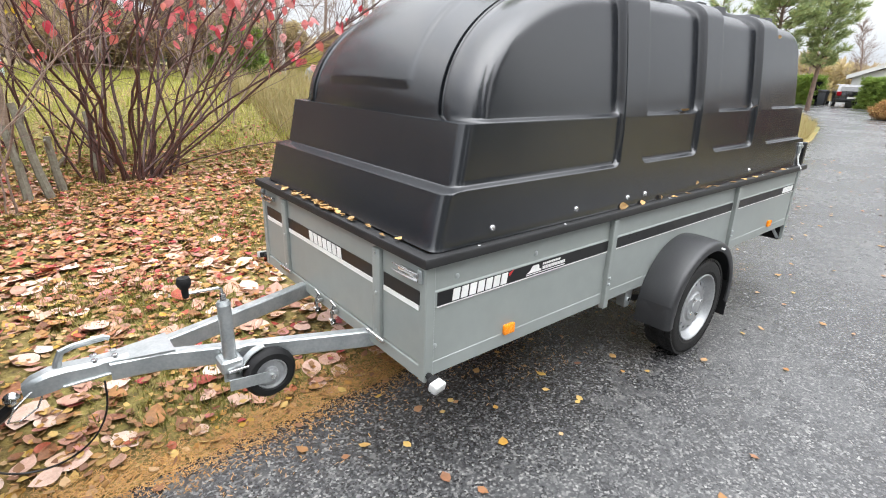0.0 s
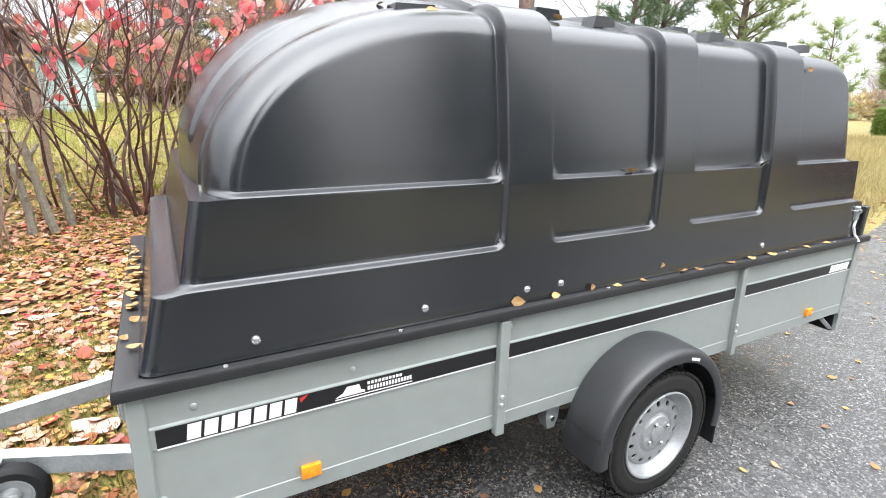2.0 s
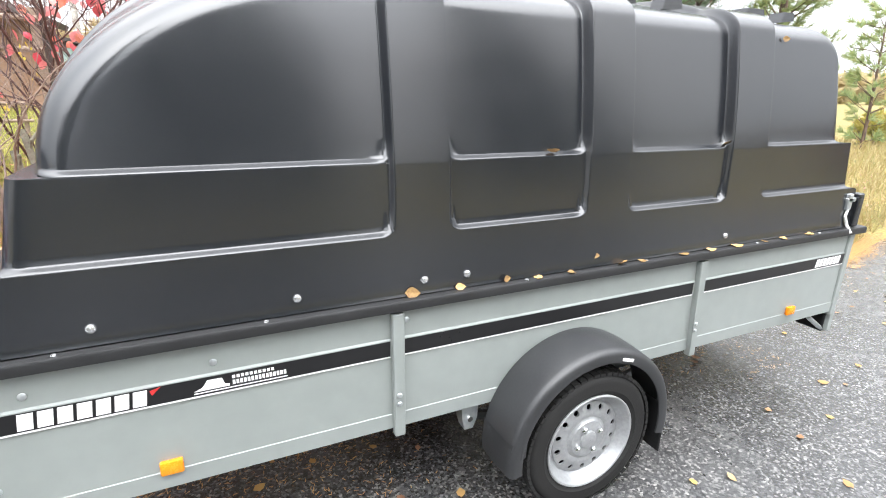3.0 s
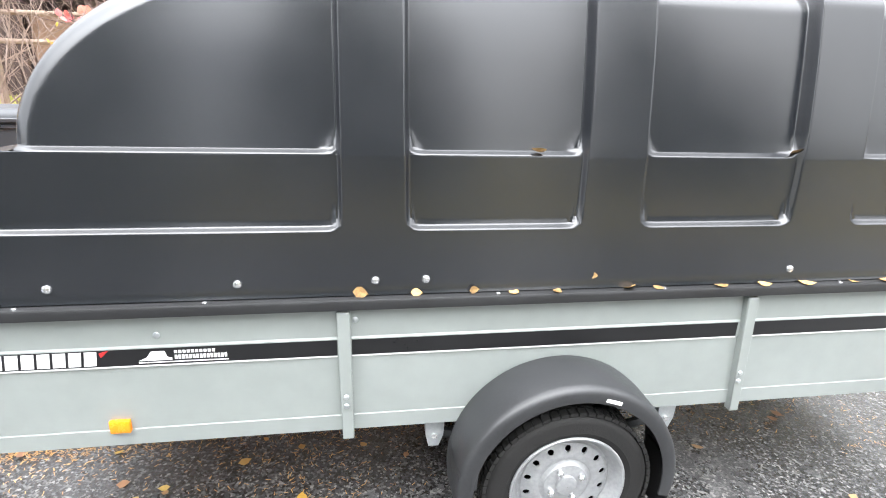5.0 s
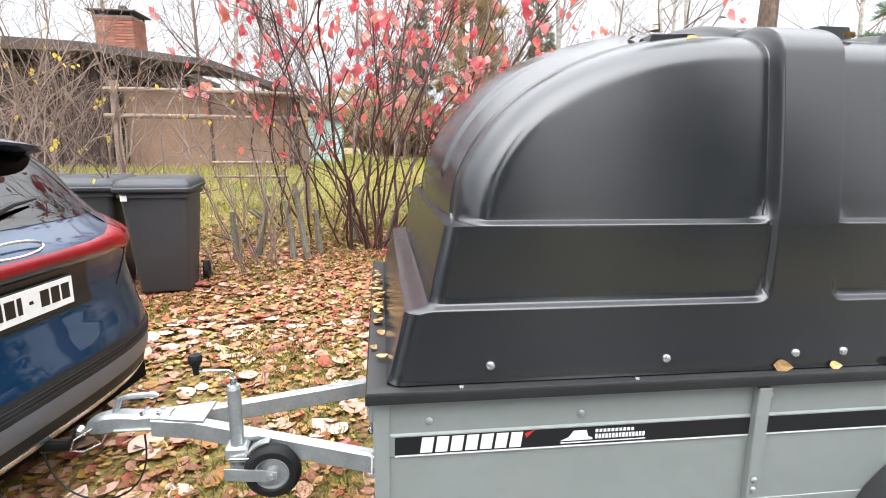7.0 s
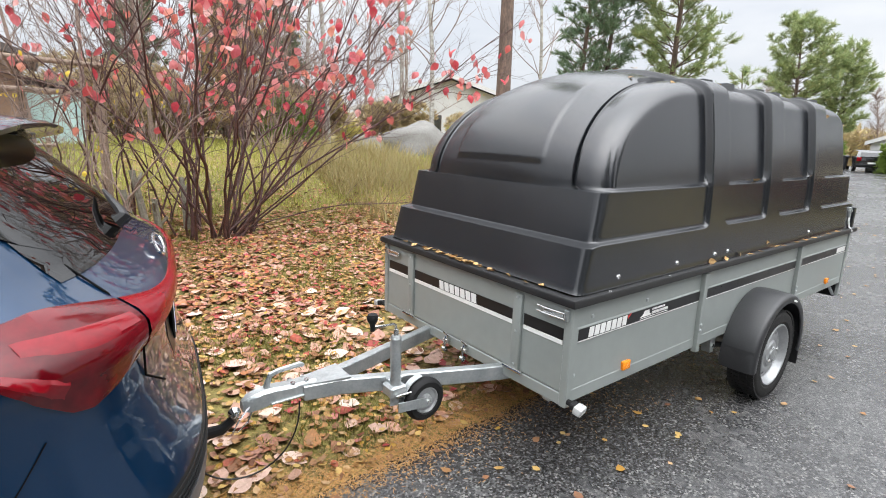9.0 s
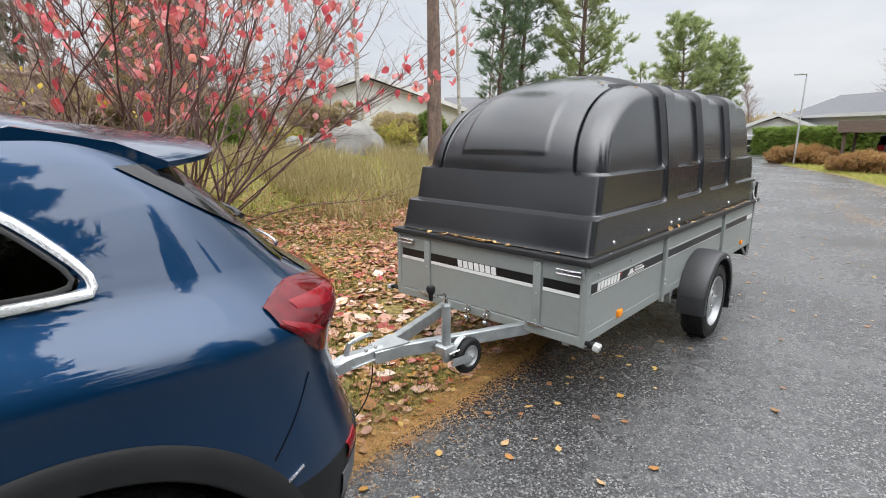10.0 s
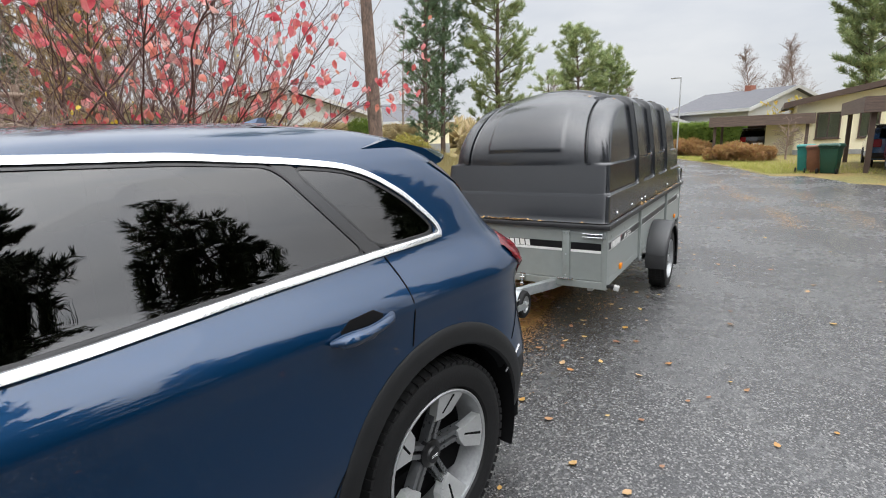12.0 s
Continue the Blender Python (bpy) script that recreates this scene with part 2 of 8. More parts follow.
M_LENS = mat("frosted_lamp_lens", (0.46, 0.46, 0.45), 0.3, color2=(0.36, 0.36, 0.35), scale=30)
M_RED = mat("red_vinyl", (0.55, 0.03, 0.03), 0.4)
M_BLUE = mat("blue_vinyl", (0.03, 0.09, 0.45), 0.4)
M_ORANGE = mat("orange_reflector", (0.95, 0.30, 0.01), 0.25, color2=(0.8, 0.22, 0.01), scale=40, fine=160, bump=0.2, bump_scale=200)
M_GLOSSBLACK = mat("gloss_black_trim", (0.008, 0.008, 0.009), 0.06, rough_var=0.02)
M_FENDER = mat("faded_grey_black_plastic", (0.030, 0.031, 0.033), 0.42, color2=(0.020, 0.0205, 0.022), scale=5, fine=120, bump=0.03, bump_scale=300, rough_var=0.1)
M_BLADE = mat("machined_alloy_face", (0.60, 0.61, 0.61), 0.34, 0.6, color2=(0.5, 0.51, 0.51), scale=8, fine=160)
M_RIM = mat("silver_painted_steel_rim", (0.38, 0.39, 0.395), 0.40, 0.5, color2=(0.29, 0.295, 0.30), scale=12, fine=80)
M_DARKALLOY = mat("grey_painted_alloy_spokes", (0.15, 0.155, 0.16), 0.3, 0.6, color2=(0.11, 0.115, 0.12), coat=0.6)
# near-black for insides, gaps and recesses; their shade is put into the colour
M_DARK = mat("shade_black_inside", (0.006, 0.006, 0.0065), 0.85, spec=0.08)
M_WOODBASE = mat("weathered_plywood", (0.30, 0.22, 0.14), 0.7, scale=8, fine=60, stretch=(1, 6, 6))
M_PAINT = mat("deep_blue_metallic_car_paint", (0.0014, 0.025, 0.072), 0.32, 0.45, color2=(0.0012, 0.022, 0.064), scale=1.2, fine=600, coat=1.0, coat_ior=1.53, rough_var=0.03, spec=0.1)
M_CLAD = mat("dark_grey_wheel_arch_plastic", (0.016, 0.0165, 0.0175), 0.5, color2=(0.011, 0.0115, 0.012), fine=200, bump=0.06, bump_scale=300, spec=0.22)
M_ALU = mat("brushed_aluminium_trim", (0.78, 0.79, 0.80), 0.24, 0.9, color2=(0.66, 0.67, 0.68), fine=200)
M_REDLENS = mat("red_tail_light_lens", (0.13, 0.002, 0.006), 0.10, color2=(0.07, 0.0015, 0.004), scale=9, fine=30, spec=0.4, rough_var=0.03)
M_REDLENS2 = mat("bright_red_light_element", (0.22, 0.003, 0.009), 0.13, color2=(0.16, 0.002, 0.007), spec=0.4)
M_SKIRT = mat("satin_grey_bumper_skirt", (0.10, 0.105, 0.115), 0.4, color2=(0.08, 0.085, 0.095))
M_GLASS = glass_material("tinted_car_glass", (0.05, 0.052, 0.055), 0.0, 1.75)
M_PANE = glass_material("window_glass", (0.72, 0.76, 0.76))


# ---- mesh helpers ----
def thing(name, label, category, m=None, group="", kind=""):
    ob = new(name)
    ob.empty_display_size = 0.1
    if m is not None:
        ob.matrix_world = m
    return tagged(ob, label, category, group, kind)


def part(name, bm, material, parent=None, label="", smooth=True, angle=35):
    me = bpy.data.meshes.new(name)
    if smooth:
        lim = math.cos(radians(angle))
        bm.normal_update()
        for f in bm.faces:
            f.smooth = True
        for e in bm.edges:
            if len(e.link_faces) == 2 and e.link_faces[0].normal.dot(e.link_faces[1].normal) < lim:
                e.smooth = False
    bm.to_mesh(me)
    bm.free()
    for mm in (material if isinstance(material, (list, tuple)) else [material]):
        me.materials.append(mm)
    ob = new(name, me)
    if parent is not None:
        ob.parent = parent
    if label:
        ob["label"] = label
    return ob


def shared(name, me, parent, m):
    ob = new(name, me)
    ob.parent = parent
    ob.matrix_basis = m
    return ob


def add_box(bm, x0, x1, y0, y1, z0, z1, bevel=0.0, m=None, seg=1):
    tmp = bmesh.new()
    bmesh.ops.create_cube(tmp, size=1.0)
    for v in tmp.verts:
        v.co = Vector(((x0 + x1) / 2 + v.co.x * (x1 - x0), (y0 + y1) / 2 + v.co.y * (y1 - y0), (z0 + z1) / 2 + v.co.z * (z1 - z0)))
    if bevel:
        bmesh.ops.bevel(tmp, geom=tmp.edges[:], offset=bevel, segments=seg, affect="EDGES", profile=0.5)
    merge(bm, tmp, m)
    return bm


def merge(bm, tmp, m=None):
    idx = {}
    for v in tmp.verts:
        idx[v] = bm.verts.new(m @ v.co if m is not None else v.co)
    for f in tmp.faces:
        try:
            nf = bm.faces.new([idx[v] for v in f.verts])
            nf.material_index = f.material_index
        except ValueError:
            pass
    tmp.free()


def box(*a, bevel=0.0, m=None, seg=1):
    return add_box(bmesh.new(), *a, bevel=bevel, m=m, seg=seg)


def add_tube(bm, pts, radii, seg=8, caps=True, flat=1.0):
    """A round bar along points; radii a number or one for each point."""
    pts = [Vector(p) for p in pts]
    if not isinstance(radii, (list, tuple)):
        radii = [radii] * len(pts)
    rings, side = [], None
    for k, p in enumerate(pts):
        d = (pts[min(k + 1, len(pts) - 1)] - pts[max(k - 1, 0)]).normalized()
        if side is None:
            side = d.cross(Vector((0, 0, 1)) if abs(d.z) < 0.9 else Vector((1, 0, 0))).normalized()
        else:
            side = (side - d * side.dot(d)).normalized()
        up = side.cross(d)
        rings.append([bm.verts.new(p + (side * math.cos(2 * math.pi * j / seg) + up * math.sin(2 * math.pi * j / seg) * flat) * radii[k]) for j in range(seg)])
    for a, b in zip(rings, rings[1:]):
        for j in range(seg):
            bm.faces.new((a[j], a[(j + 1) % seg], b[(j + 1) % seg], b[j]))
    if caps:
        bm.faces.new(rings[0][::-1])
        bm.faces.new(rings[-1])
    return bm


def tube(pts, radii, seg=8, caps=True):
    return add_tube(bmesh.new(), pts, radii, seg, caps)


def add_revolve(bm, profile, m=None, seg=32, close=False):
    """Turns (radius, along) pairs round the local y axis."""
    rings = []
    for r, a in profile:
        rings.append([bm.verts.new((m or Matrix.Identity(4)) @ Vector((r * math.cos(2 * math.pi * j / seg), a, r * math.sin(2 * math.pi * j / seg)))) for j in range(seg)])
    if close:
        rings.append(rings[0])
    for a, b in zip(rings, rings[1:]):
        for j in range(seg):
            try:
                bm.faces.new((a[j], b[j], b[(j + 1) % seg], a[(j + 1) % seg]))
            except ValueError:
                pass
    return bm


def add_grid(bm, rows, closed=False, flip=False):
    vs = [[bm.verts.new(p) for p in r] for r in rows]
    for a, b in zip(vs, vs[1:]):
        n = len(a)
        for j in range(n if closed else n - 1):
            q = (a[j], a[(j + 1) % n], b[(j + 1) % n], b[j])
            bm.faces.new(q[::-1] if flip else q)
    return vs


def extrude_poly(bm, pts, a, b, axis="y", m=None):
    """A prism: (u, v) outline between a and b along an axis. y: (x, z); x: (y, z); z: (x, y)."""
    def at(u, v, w):
        p = {"y": (u, w, v), "x": (w, u, v), "z": (u, v, w)}[axis]
        return m @ Vector(p) if m is not None else p
    lo = [bm.verts.new(at(u, v, a)) for u, v in pts]
    hi = [bm.verts.new(at(u, v, b)) for u, v in pts]
    n = len(pts)
    fs = [bm.faces.new(lo), bm.faces.new(hi[::-1])]
    for j in range(n):
        fs.append(bm.faces.new((lo[j], hi[j], hi[(j + 1) % n], lo[(j + 1) % n])))
    bmesh.ops.recalc_face_normals(bm, faces=fs)
    return bm


def sstep(a, b, x):
    t = np.clip((np.asarray(x, float) - a) / (b - a), 0, 1)
    return t * t * (3 - 2 * t)


# ---- trailer ----
W = 1.45           # box width
L = 3.53           # box length
Z0, Z1 = 0.415, 0.86   # underside of the side sheets, top of the box


def letter_bars(parent, x0, x1, z0, z1, at, axis, count, material, name="logo_block", slant=0.006, proud=0.0015):
    """A row of plain blocks in place of a maker's lettering; axis 'side' lies on y = at, 'front' on x = at."""
    step = (x1 - x0) / count
    bm = bmesh.new()
    for k in range(count):
        a, b = x0 + k * step, x0 + (k + 0.8) * step
        quad = [(a, z0), (b, z0), (b + slant, z1), (a + slant, z1)]
        extrude_poly(bm, quad, at, at - proud, "y" if axis == "side" else "x")
    return part(name, bm, material, parent, "plain white blocks for the maker's lettering", smooth=False)


def trailer_wheel(parent, cx, cy, cz, out):
    """Road wheel: tyre with tread blocks, pierced steel rim, hub, nuts. out: -1 faces -y."""
    m = Matrix.Translation((cx, cy, cz)) @ Matrix.Diagonal((1, out, 1, 1))
    tyre = bmesh.new()
    prof = [(0.186, 0.060), (0.192, 0.070), (0.208, 0.077), (0.212, 0.0795), (0.216, 0.0785), (0.245, 0.081), (0.262, 0.075), (0.274, 0.060), (0.2765, 0.03), (0.277, 0.0),
            (0.2765, -0.03), (0.274, -0.060), (0.262, -0.075), (0.245, -0.081), (0.208, -0.077), (0.186, -0.060)]
    add_revolve(tyre, prof, m, 64)
    w = part("wheel", tyre, M_TYRE, parent, "black rubber tyre on a silver steel rim")
    tread = bmesh.new()
    for k in range(60):
        a = 2 * math.pi * k / 60
        for s, off in ((-0.060, 0), (-0.022, 0.03), (0.022, 0.0), (0.060, 0.03)):
            c = m @ pose(0, 0, 0, 0, -math.degrees(a + off), 0) @ Matrix.Translation((0.276, s, 0))
            add_box(tread, -0.006, 0.0055, -0.015, 0.015, -0.0120, 0.0120, m=c)
    part("tread", tread, M_TYRE, w, smooth=False)["kind"] = "stuff"
    rim = bmesh.new()
    add_revolve(rim, [(0.193, 0.070), (0.194, 0.076), (0.190, 0.079), (0.184, 0.076), (0.178, 0.064), (0.170, 0.052), (0.164, 0.040), (0.157, 0.034), (0.150, 0.036)], m, 64)
    add_revolve(rim, [(0.150, 0.036), (0.147, 0.040)], m, 112)
    # disc pierced by a ring of oval holes
    n, r0, r1 = 14, 0.147, 0.108
    y_at = lambda r: 0.040 + (0.147 - r) / 0.039 * 0.010
    for k in range(n):
        a0, a1 = 2 * math.pi * k / n, 2 * math.pi * (k + 1) / n
        edge = [(r0, a0 + (a1 - a0) * u / 8) for u in range(8)] + [(r0 + (r1 - r0) * u / 4, a1) for u in range(4)] + [(r1, a1 + (a0 - a1) * u / 8) for u in range(8)] + [(r1 + (r0 - r1) * u / 4, a0) for u in range(4)]
        ac, rc = (a0 + a1) / 2, 0.1295
        hole = []
        for r, a in edge:
            th = math.atan2((r - rc) / 0.0195, (a - ac) / ((a1 - a0) / 2))
            hole.append((rc + 0.0115 * math.sin(th), ac + 0.0105 / rc * math.cos(th)))
        at = lambda r, a, dy=0.0: m @ Vector((r * math.cos(a), y_at(r) + dy, r * math.sin(a)))
        ve = [rim.verts.new(at(r, a)) for r, a in edge]
        vh = [rim.verts.new(at(r, a)) for r, a in hole]
        vb = [rim.verts.new(at(r, a, -0.006)) for r, a in hole]
        for u in range(len(edge)):
            v = (u + 1) % len(edge)
            rim.faces.new((ve[u], vh[u], vh[v], ve[v]))
            rim.faces.new((vh[u], vb[u], vb[v], vh[v]))
    add_revolve(rim, [(0.108, 0.050), (0.100, 0.051), (0.088, 0.046), (0.080, 0.048), (0.073, 0.056), (0.060, 0.058), (0.036, 0.058), (0.034, 0.066), (0.018, 0.070), (0.001, 0.071)], m, 112)
    bmesh.ops.remove_doubles(rim, verts=rim.verts[:], dist=1e-5)
    bmesh.ops.recalc_face_normals(rim, faces=rim.faces[:])
    part("rim", rim, M_RIM, w, "silver steel rim with a ring of holes")
    # plain disc behind the rim holes, shade painted as near-black
    back = bmesh.new()
    add_revolve(back, [(0.178, -0.02), (0.001, -0.02)], m, 32)
    part("brake_drum", back, M_DARK, w)
    for k in range(4):
        a = 2 * math.pi * (k + 0.3) / 4
        nut = bmesh.new()
        add_revolve(nut, [(0.0115, 0.056), (0.0115, 0.067), (0.007, 0.072), (0.0005, 0.0725)], m @ Matrix.Translation((0.055 * math.cos(a), 0, 0.055 * math.sin(a))), 6)
        part("wheel_nut", nut, M_CHROME, w)
    return w


def fender(parent, cx, cz, y_in, y_out):
    """Moulded half-round mudguard with a rolled outer lip."""
    s = 1 if y_out > y_in else -1
    bm = bmesh.new()
    wd = abs(y_out - y_in)
    R = 0.366
    rows = []
    n = 44
    for k in range(n + 1):
        a = radians(187) - radians(197) * k / n
        ring = []
        for off, r in ((0.0, R), (0.04, R + 0.004), (wd * 0.6, R + 0.002), (wd - 0.030, R - 0.001), (wd - 0.012, R - 0.005), (wd - 0.003, R - 0.013), (wd, R - 0.022), (wd - 0.001, R - 0.048), (wd - 0.004, R - 0.053), (wd - 0.010, R - 0.053), (wd - 0.012, R - 0.036), (wd - 0.03, R - 0.016), (wd * 0.5, R - 0.010), (0.0, R - 0.010)):
            ring.append((cx + r * math.cos(a), y_in + s * off, cz + r * math.sin(a) * 1.01))
        rows.append(ring)
    add_grid(bm, rows, closed=True, flip=s > 0)
    f = part("fender", bm, M_FENDER, parent, "black plastic mudguard")
    bmesh_cap = bmesh.new()
    # front skirt that runs straight down below the arc
    x = cx - R
    add_grid(bmesh_cap, [[(x + 0.002, y_in, cz + 0.03), (x - 0.002, y_in + s * wd * 0.6, cz + 0.03), (x + 0.008, y_out - s * 0.012, cz + 0.03), (x + 0.04, y_out, cz + 0.03), (x + 0.062, y_out - s * 0.004, cz + 0.03), (x + 0.014, y_in + s * 0.03, cz + 0.03)],
                         [(x + 0.006, y_in, cz + 0.085), (x + 0.002, y_in + s * wd * 0.6, cz + 0.085), (x + 0.012, y_out - s * 0.012, cz + 0.085), (x + 0.044, y_out, cz + 0.085), (x + 0.066, y_out - s * 0.004, cz + 0.085), (x + 0.018, y_in + s * 0.03, cz + 0.085)]], closed=True, flip=s > 0)
    part("fender_skirt", bmesh_cap, M_FENDER, f)
    flap = box(cx + R - 0.028, cx + R - 0.018, min(y_in + s * 0.03, y_out - s * 0.004), max(y_in + s * 0.03, y_out - s * 0.004), cz - 0.155, cz + 0.06, bevel=0.003)
    part("mud_flap", flap, M_RUBBER, f, "black rubber mud flap")
    a0 = radians(72)
    rr = R - 0.034
    bm = bmesh.new()
    add_box(bm, -0.026, 0.026, -0.0015, 0.0015, -0.0055, 0.0055, m=Matrix.Translation((cx + rr * math.cos(a0), y_out + s * 0.001, cz + rr * math.sin(a0))) @ pose(0, 0, 0, 0, 90 - math.degrees(a0), 0))
    part("maker_mark", bm, M_WHITE, f, "small white maker's mark")
    return f


def build_trailer():
    t = thing("utility_trailer", "grey steel box trailer with black stripes, coupled to the blue car", "trailer")
    # side sheets with a pressed stripe bed and a folded bottom rail
    for y, s, nm in ((0.0, 1, "side_panel"), (W, -1, "side_panel")):
        bm = bmesh.new()
        prof = [(0.0, Z0 + 0.014), (0.0, 0.482), (0.002, 0.484), (0.004, 0.690), (0.0, 0.696), (0.0, 0.753), (0.004, 0.759), (0.004, Z1), (0.028, Z1), (0.028, Z0 + 0.014)]
        extrude_poly(bm, [(y + s * a, b) for a, b in prof], 0.02, L - 0.02, "x")
        part(nm, bm, M_PANEL, t, smooth=False)
        for xa, xb in ((0.048, 1.060), (1.104, 2.405), (2.452, 3.50)):
            bm = box(xa, xb, *sorted((y - s * 0.0012, y + s * 0.0005)), 0.699, 0.750)
            part("stripe", bm, M_DECAL, t, "black vinyl stripe", smooth=False)
            bm = box(xa, xb, *sorted((y - s * 0.0008, y + s * 0.003)), 0.6930, 0.6972)
            part("stripe_edge", bm, M_WHITE, t, "thin pale line under the stripe", smooth=False)
    for xa, xb, y0, y1 in ((0.0, 0.028, 0.03, W - 0.03), (L - 0.028, L, 0.03, W - 0.03)):
        bm = bmesh.new()
        add_box(bm, xa + 0.003, xb - 0.003, y0, y1, Z0 + 0.055, Z1, 0.002)
        part("front_panel" if xa < 1 else "tail_gate", bm, M_PANEL, t)
        bm = box(xa - 0.001, xb + 0.001, y0 - 0.03, y1 + 0.03, Z0 - 0.005, Z0 + 0.05, bevel=0.003)
        part("end_rail", bm, M_PANEL, t)
    part("floor_plate", box(0.03, L - 0.03, 0.03, W - 0.03, Z0 + 0.02, Z0 + 0.035), M_WOODBASE, t, "brown plywood floor")
    # front face: stripe in three pieces with a white band below
    for ya, yb in ((0.040, 0.262), (0.330, 1.128), (1.190, 1.405)):
        part("stripe", box(0.0005, 0.0035, ya, yb, 0.700, 0.752), M_DECAL, t, "black vinyl stripe", smooth=False)
        part("stripe_edge", box(-0.001, 0.0035, ya, yb, 0.680, 0.6985), M_WHITE, t, "white band under the stripe", smooth=False)
    letter_bars(t, 0.885, 0.575, 0.703, 0.749, -0.0005, "front", 7, M_WHITE)
    # corner and side posts with bolts
    for x, y, s in ((0.0, 0.0, 1), (L - 0.036, 0.0, 1), (0.0, W, -1), (L - 0.036, W, -1)):
        bm = bmesh.new()
        add_box(bm, x - 0.006, x + 0.036, *sorted((y - s * 0.006, y + s * 0.032)), Z0 - 0.005, Z1, 0.004)
        part("corner_post", bm, M_PANEL, t)
    for x0, x1, xb0, xb1 in ((1.062, 1.102, 1.068, 1.104), (2.410, 2.450, 2.432, 2.468)):
        for y, s in ((0.0, 1), (W, -1)):
            bm = bmesh.new()
            ya, yb = y - s * 0.020, y + s * 0.01
            lo = [(xb0, 0.405), (xb1, 0.405), (x1, Z1 - 0.012), (x0, Z1 - 0.012)]
            extrude_poly(bm, lo, *sorted((ya, yb)), "y")
            bmesh.ops.bevel(bm, geom=bm.edges[:], offset=0.003, segments=1, affect="EDGES")
            p = part("side_post", bm, M_PANEL, t)
            for z in (0.562, 0.530):
                b = bmesh.new()
                add_revolve(b, [(0.009, 0), (0.009, 0.003), (0.006, 0.006), (0.0004, 0.0066)], Matrix.Translation(((x0 + xb1) / 2, ya, z)) @ Matrix.Diagonal((1, -s, 1, 1)), 12)
                part("bolt", b, M_GALV, p)
    for y, z in ((1.155, 0), (0.296, 0)):
        bm = box(-0.014, 0.006, y - 0.026, y + 0.026, 0.468, 0.838, bevel=0.006, seg=2)
        p = part("front_post", bm, M_PANEL, t)
        part("hinge_pin", tube([(-0.018, y - 0.06, 0.474), (-0.018, y + 0.06, 0.474)], 0.0085, 8), M_CHROME, p)
        for zz in (0.82, 0.66, 0.50):
            b = bmesh.new()
            add_revolve(b, [(0.006, 0), (0.005, 0.003), (0.0004, 0.0036)], Matrix.Translation((-0.014, y, zz)) @ pose(0, 0, 0, 0, 0, 90), 10)
            part("rivet", b, M_GALV, p)
    for x, z in ((0.138, 0.791), (0.555, 0.790), (1.116, 0.814), (0.045, 0.545)):
        b = bmesh.new()
        add_revolve(b, [(0.010, 0.002), (0.010, -0.002), (0.006, -0.005), (0.0004, -0.0055)], Matrix.Translation((x, 0.004, z)), 12)
        part("rivet", b, M_GALV, t)
    # lettering blocks and dealer's mark on the near side, repeated on the far side
    letter_bars(t, 0.114, 0.395, 0.703, 0.747, -0.0013, "side", 7, M_WHITE)
    bm = bmesh.new()
    extrude_poly(bm, [(0.398, 0.742), (0.425, 0.750), (0.402, 0.728)], -0.0013, -0.0026, "y")
    part("logo_accent", bm, M_RED, t, "small red corner mark", smooth=False)
    bm = bmesh.new()
    extrude_poly(bm, [(0.500, 0.712), (0.522, 0.722), (0.535, 0.741), (0.572, 0.741), (0.578, 0.722), (0.590, 0.718), (0.590, 0.712)], -0.0013, -0.0024, "y")
    extrude_poly(bm, [(0.500, 0.7045), (0.745, 0.7045), (0.745, 0.7075), (0.500, 0.7075)], -0.0013, -0.0024, "y")
    for k in range(10):
        extrude_poly(bm, [(0.598 + k * 0.0115, 0.733), (0.606 + k * 0.0115, 0.733), (0.606 + k * 0.0115, 0.742), (0.598 + k * 0.0115, 0.742)], -0.0013, -0.0024, "y")
    for k in range(15):
        extrude_poly(bm, [(0.598 + k * 0.0098, 0.714), (0.605 + k * 0.0098, 0.714), (0.605 + k * 0.0098, 0.727), (0.598 + k * 0.0098, 0.727)], -0.0013, -0.0024, "y")
    part("dealer_mark", bm, M_WHITE, t, "white trailer silhouette with plain bars for the dealer's name", smooth=False)
    letter_bars(t, 3.255, 3.455, 0.705, 0.745, -0.0013, "side", 7, M_WHITE)
    for x in (0.42, 3.13):
        for y, s in ((0.0, 1), (W, -1)):
            bm = box(x - 0.029, x + 0.029, *sorted((y - s * 0.013, y + s * 0.003)), 0.478, 0.520, bevel=0.004, seg=2)
            part("side_reflector", bm, M_ORANGE, t, "orange side reflector")
    # white front position lamps on rubber arms below the front corners
    for y, s in ((-0.078, 1), (W + 0.078, -1)):
        bm = bmesh.new()
        add_box(bm, -0.028, 0.028, -0.019, 0.019, -0.017, 0.017, 0.007, seg=2, m=pose(-0.004, y, 0.440, s * 12, 0, s * 12))
        lamp = part("position_lamp", bm, M_LENS, t, "white position lamp")
        bm = bmesh.new()
        add_box(bm, -0.024, 0.024, -0.012, 0.012, -0.014, 0.014, 0.005, m=pose(-0.002, y + s * 0.028, 0.446, s * 12, 0, s * 12))
        add_tube(bm, [(0.0, y + s * 0.03, 0.446), (0.010, y + s * 0.06, 0.440), (0.02, y + s * 0.12, 0.432)], 0.013, 8)
        part("rubber_arm", bm, M_RUBBER, lamp)
    # over-centre latches that hold the lid at the front corners
    for y, s in ((0.10, -1), (W - 0.10, 1)):
        bm = bmesh.new()
        add_box(bm, -0.018, 0.0, y - 0.07, y + 0.045, 0.798, 0.822, 0.004)
        la = part("latch", bm, M_CHROME, t, "bright steel over-centre latch")
        bm = bmesh.new()
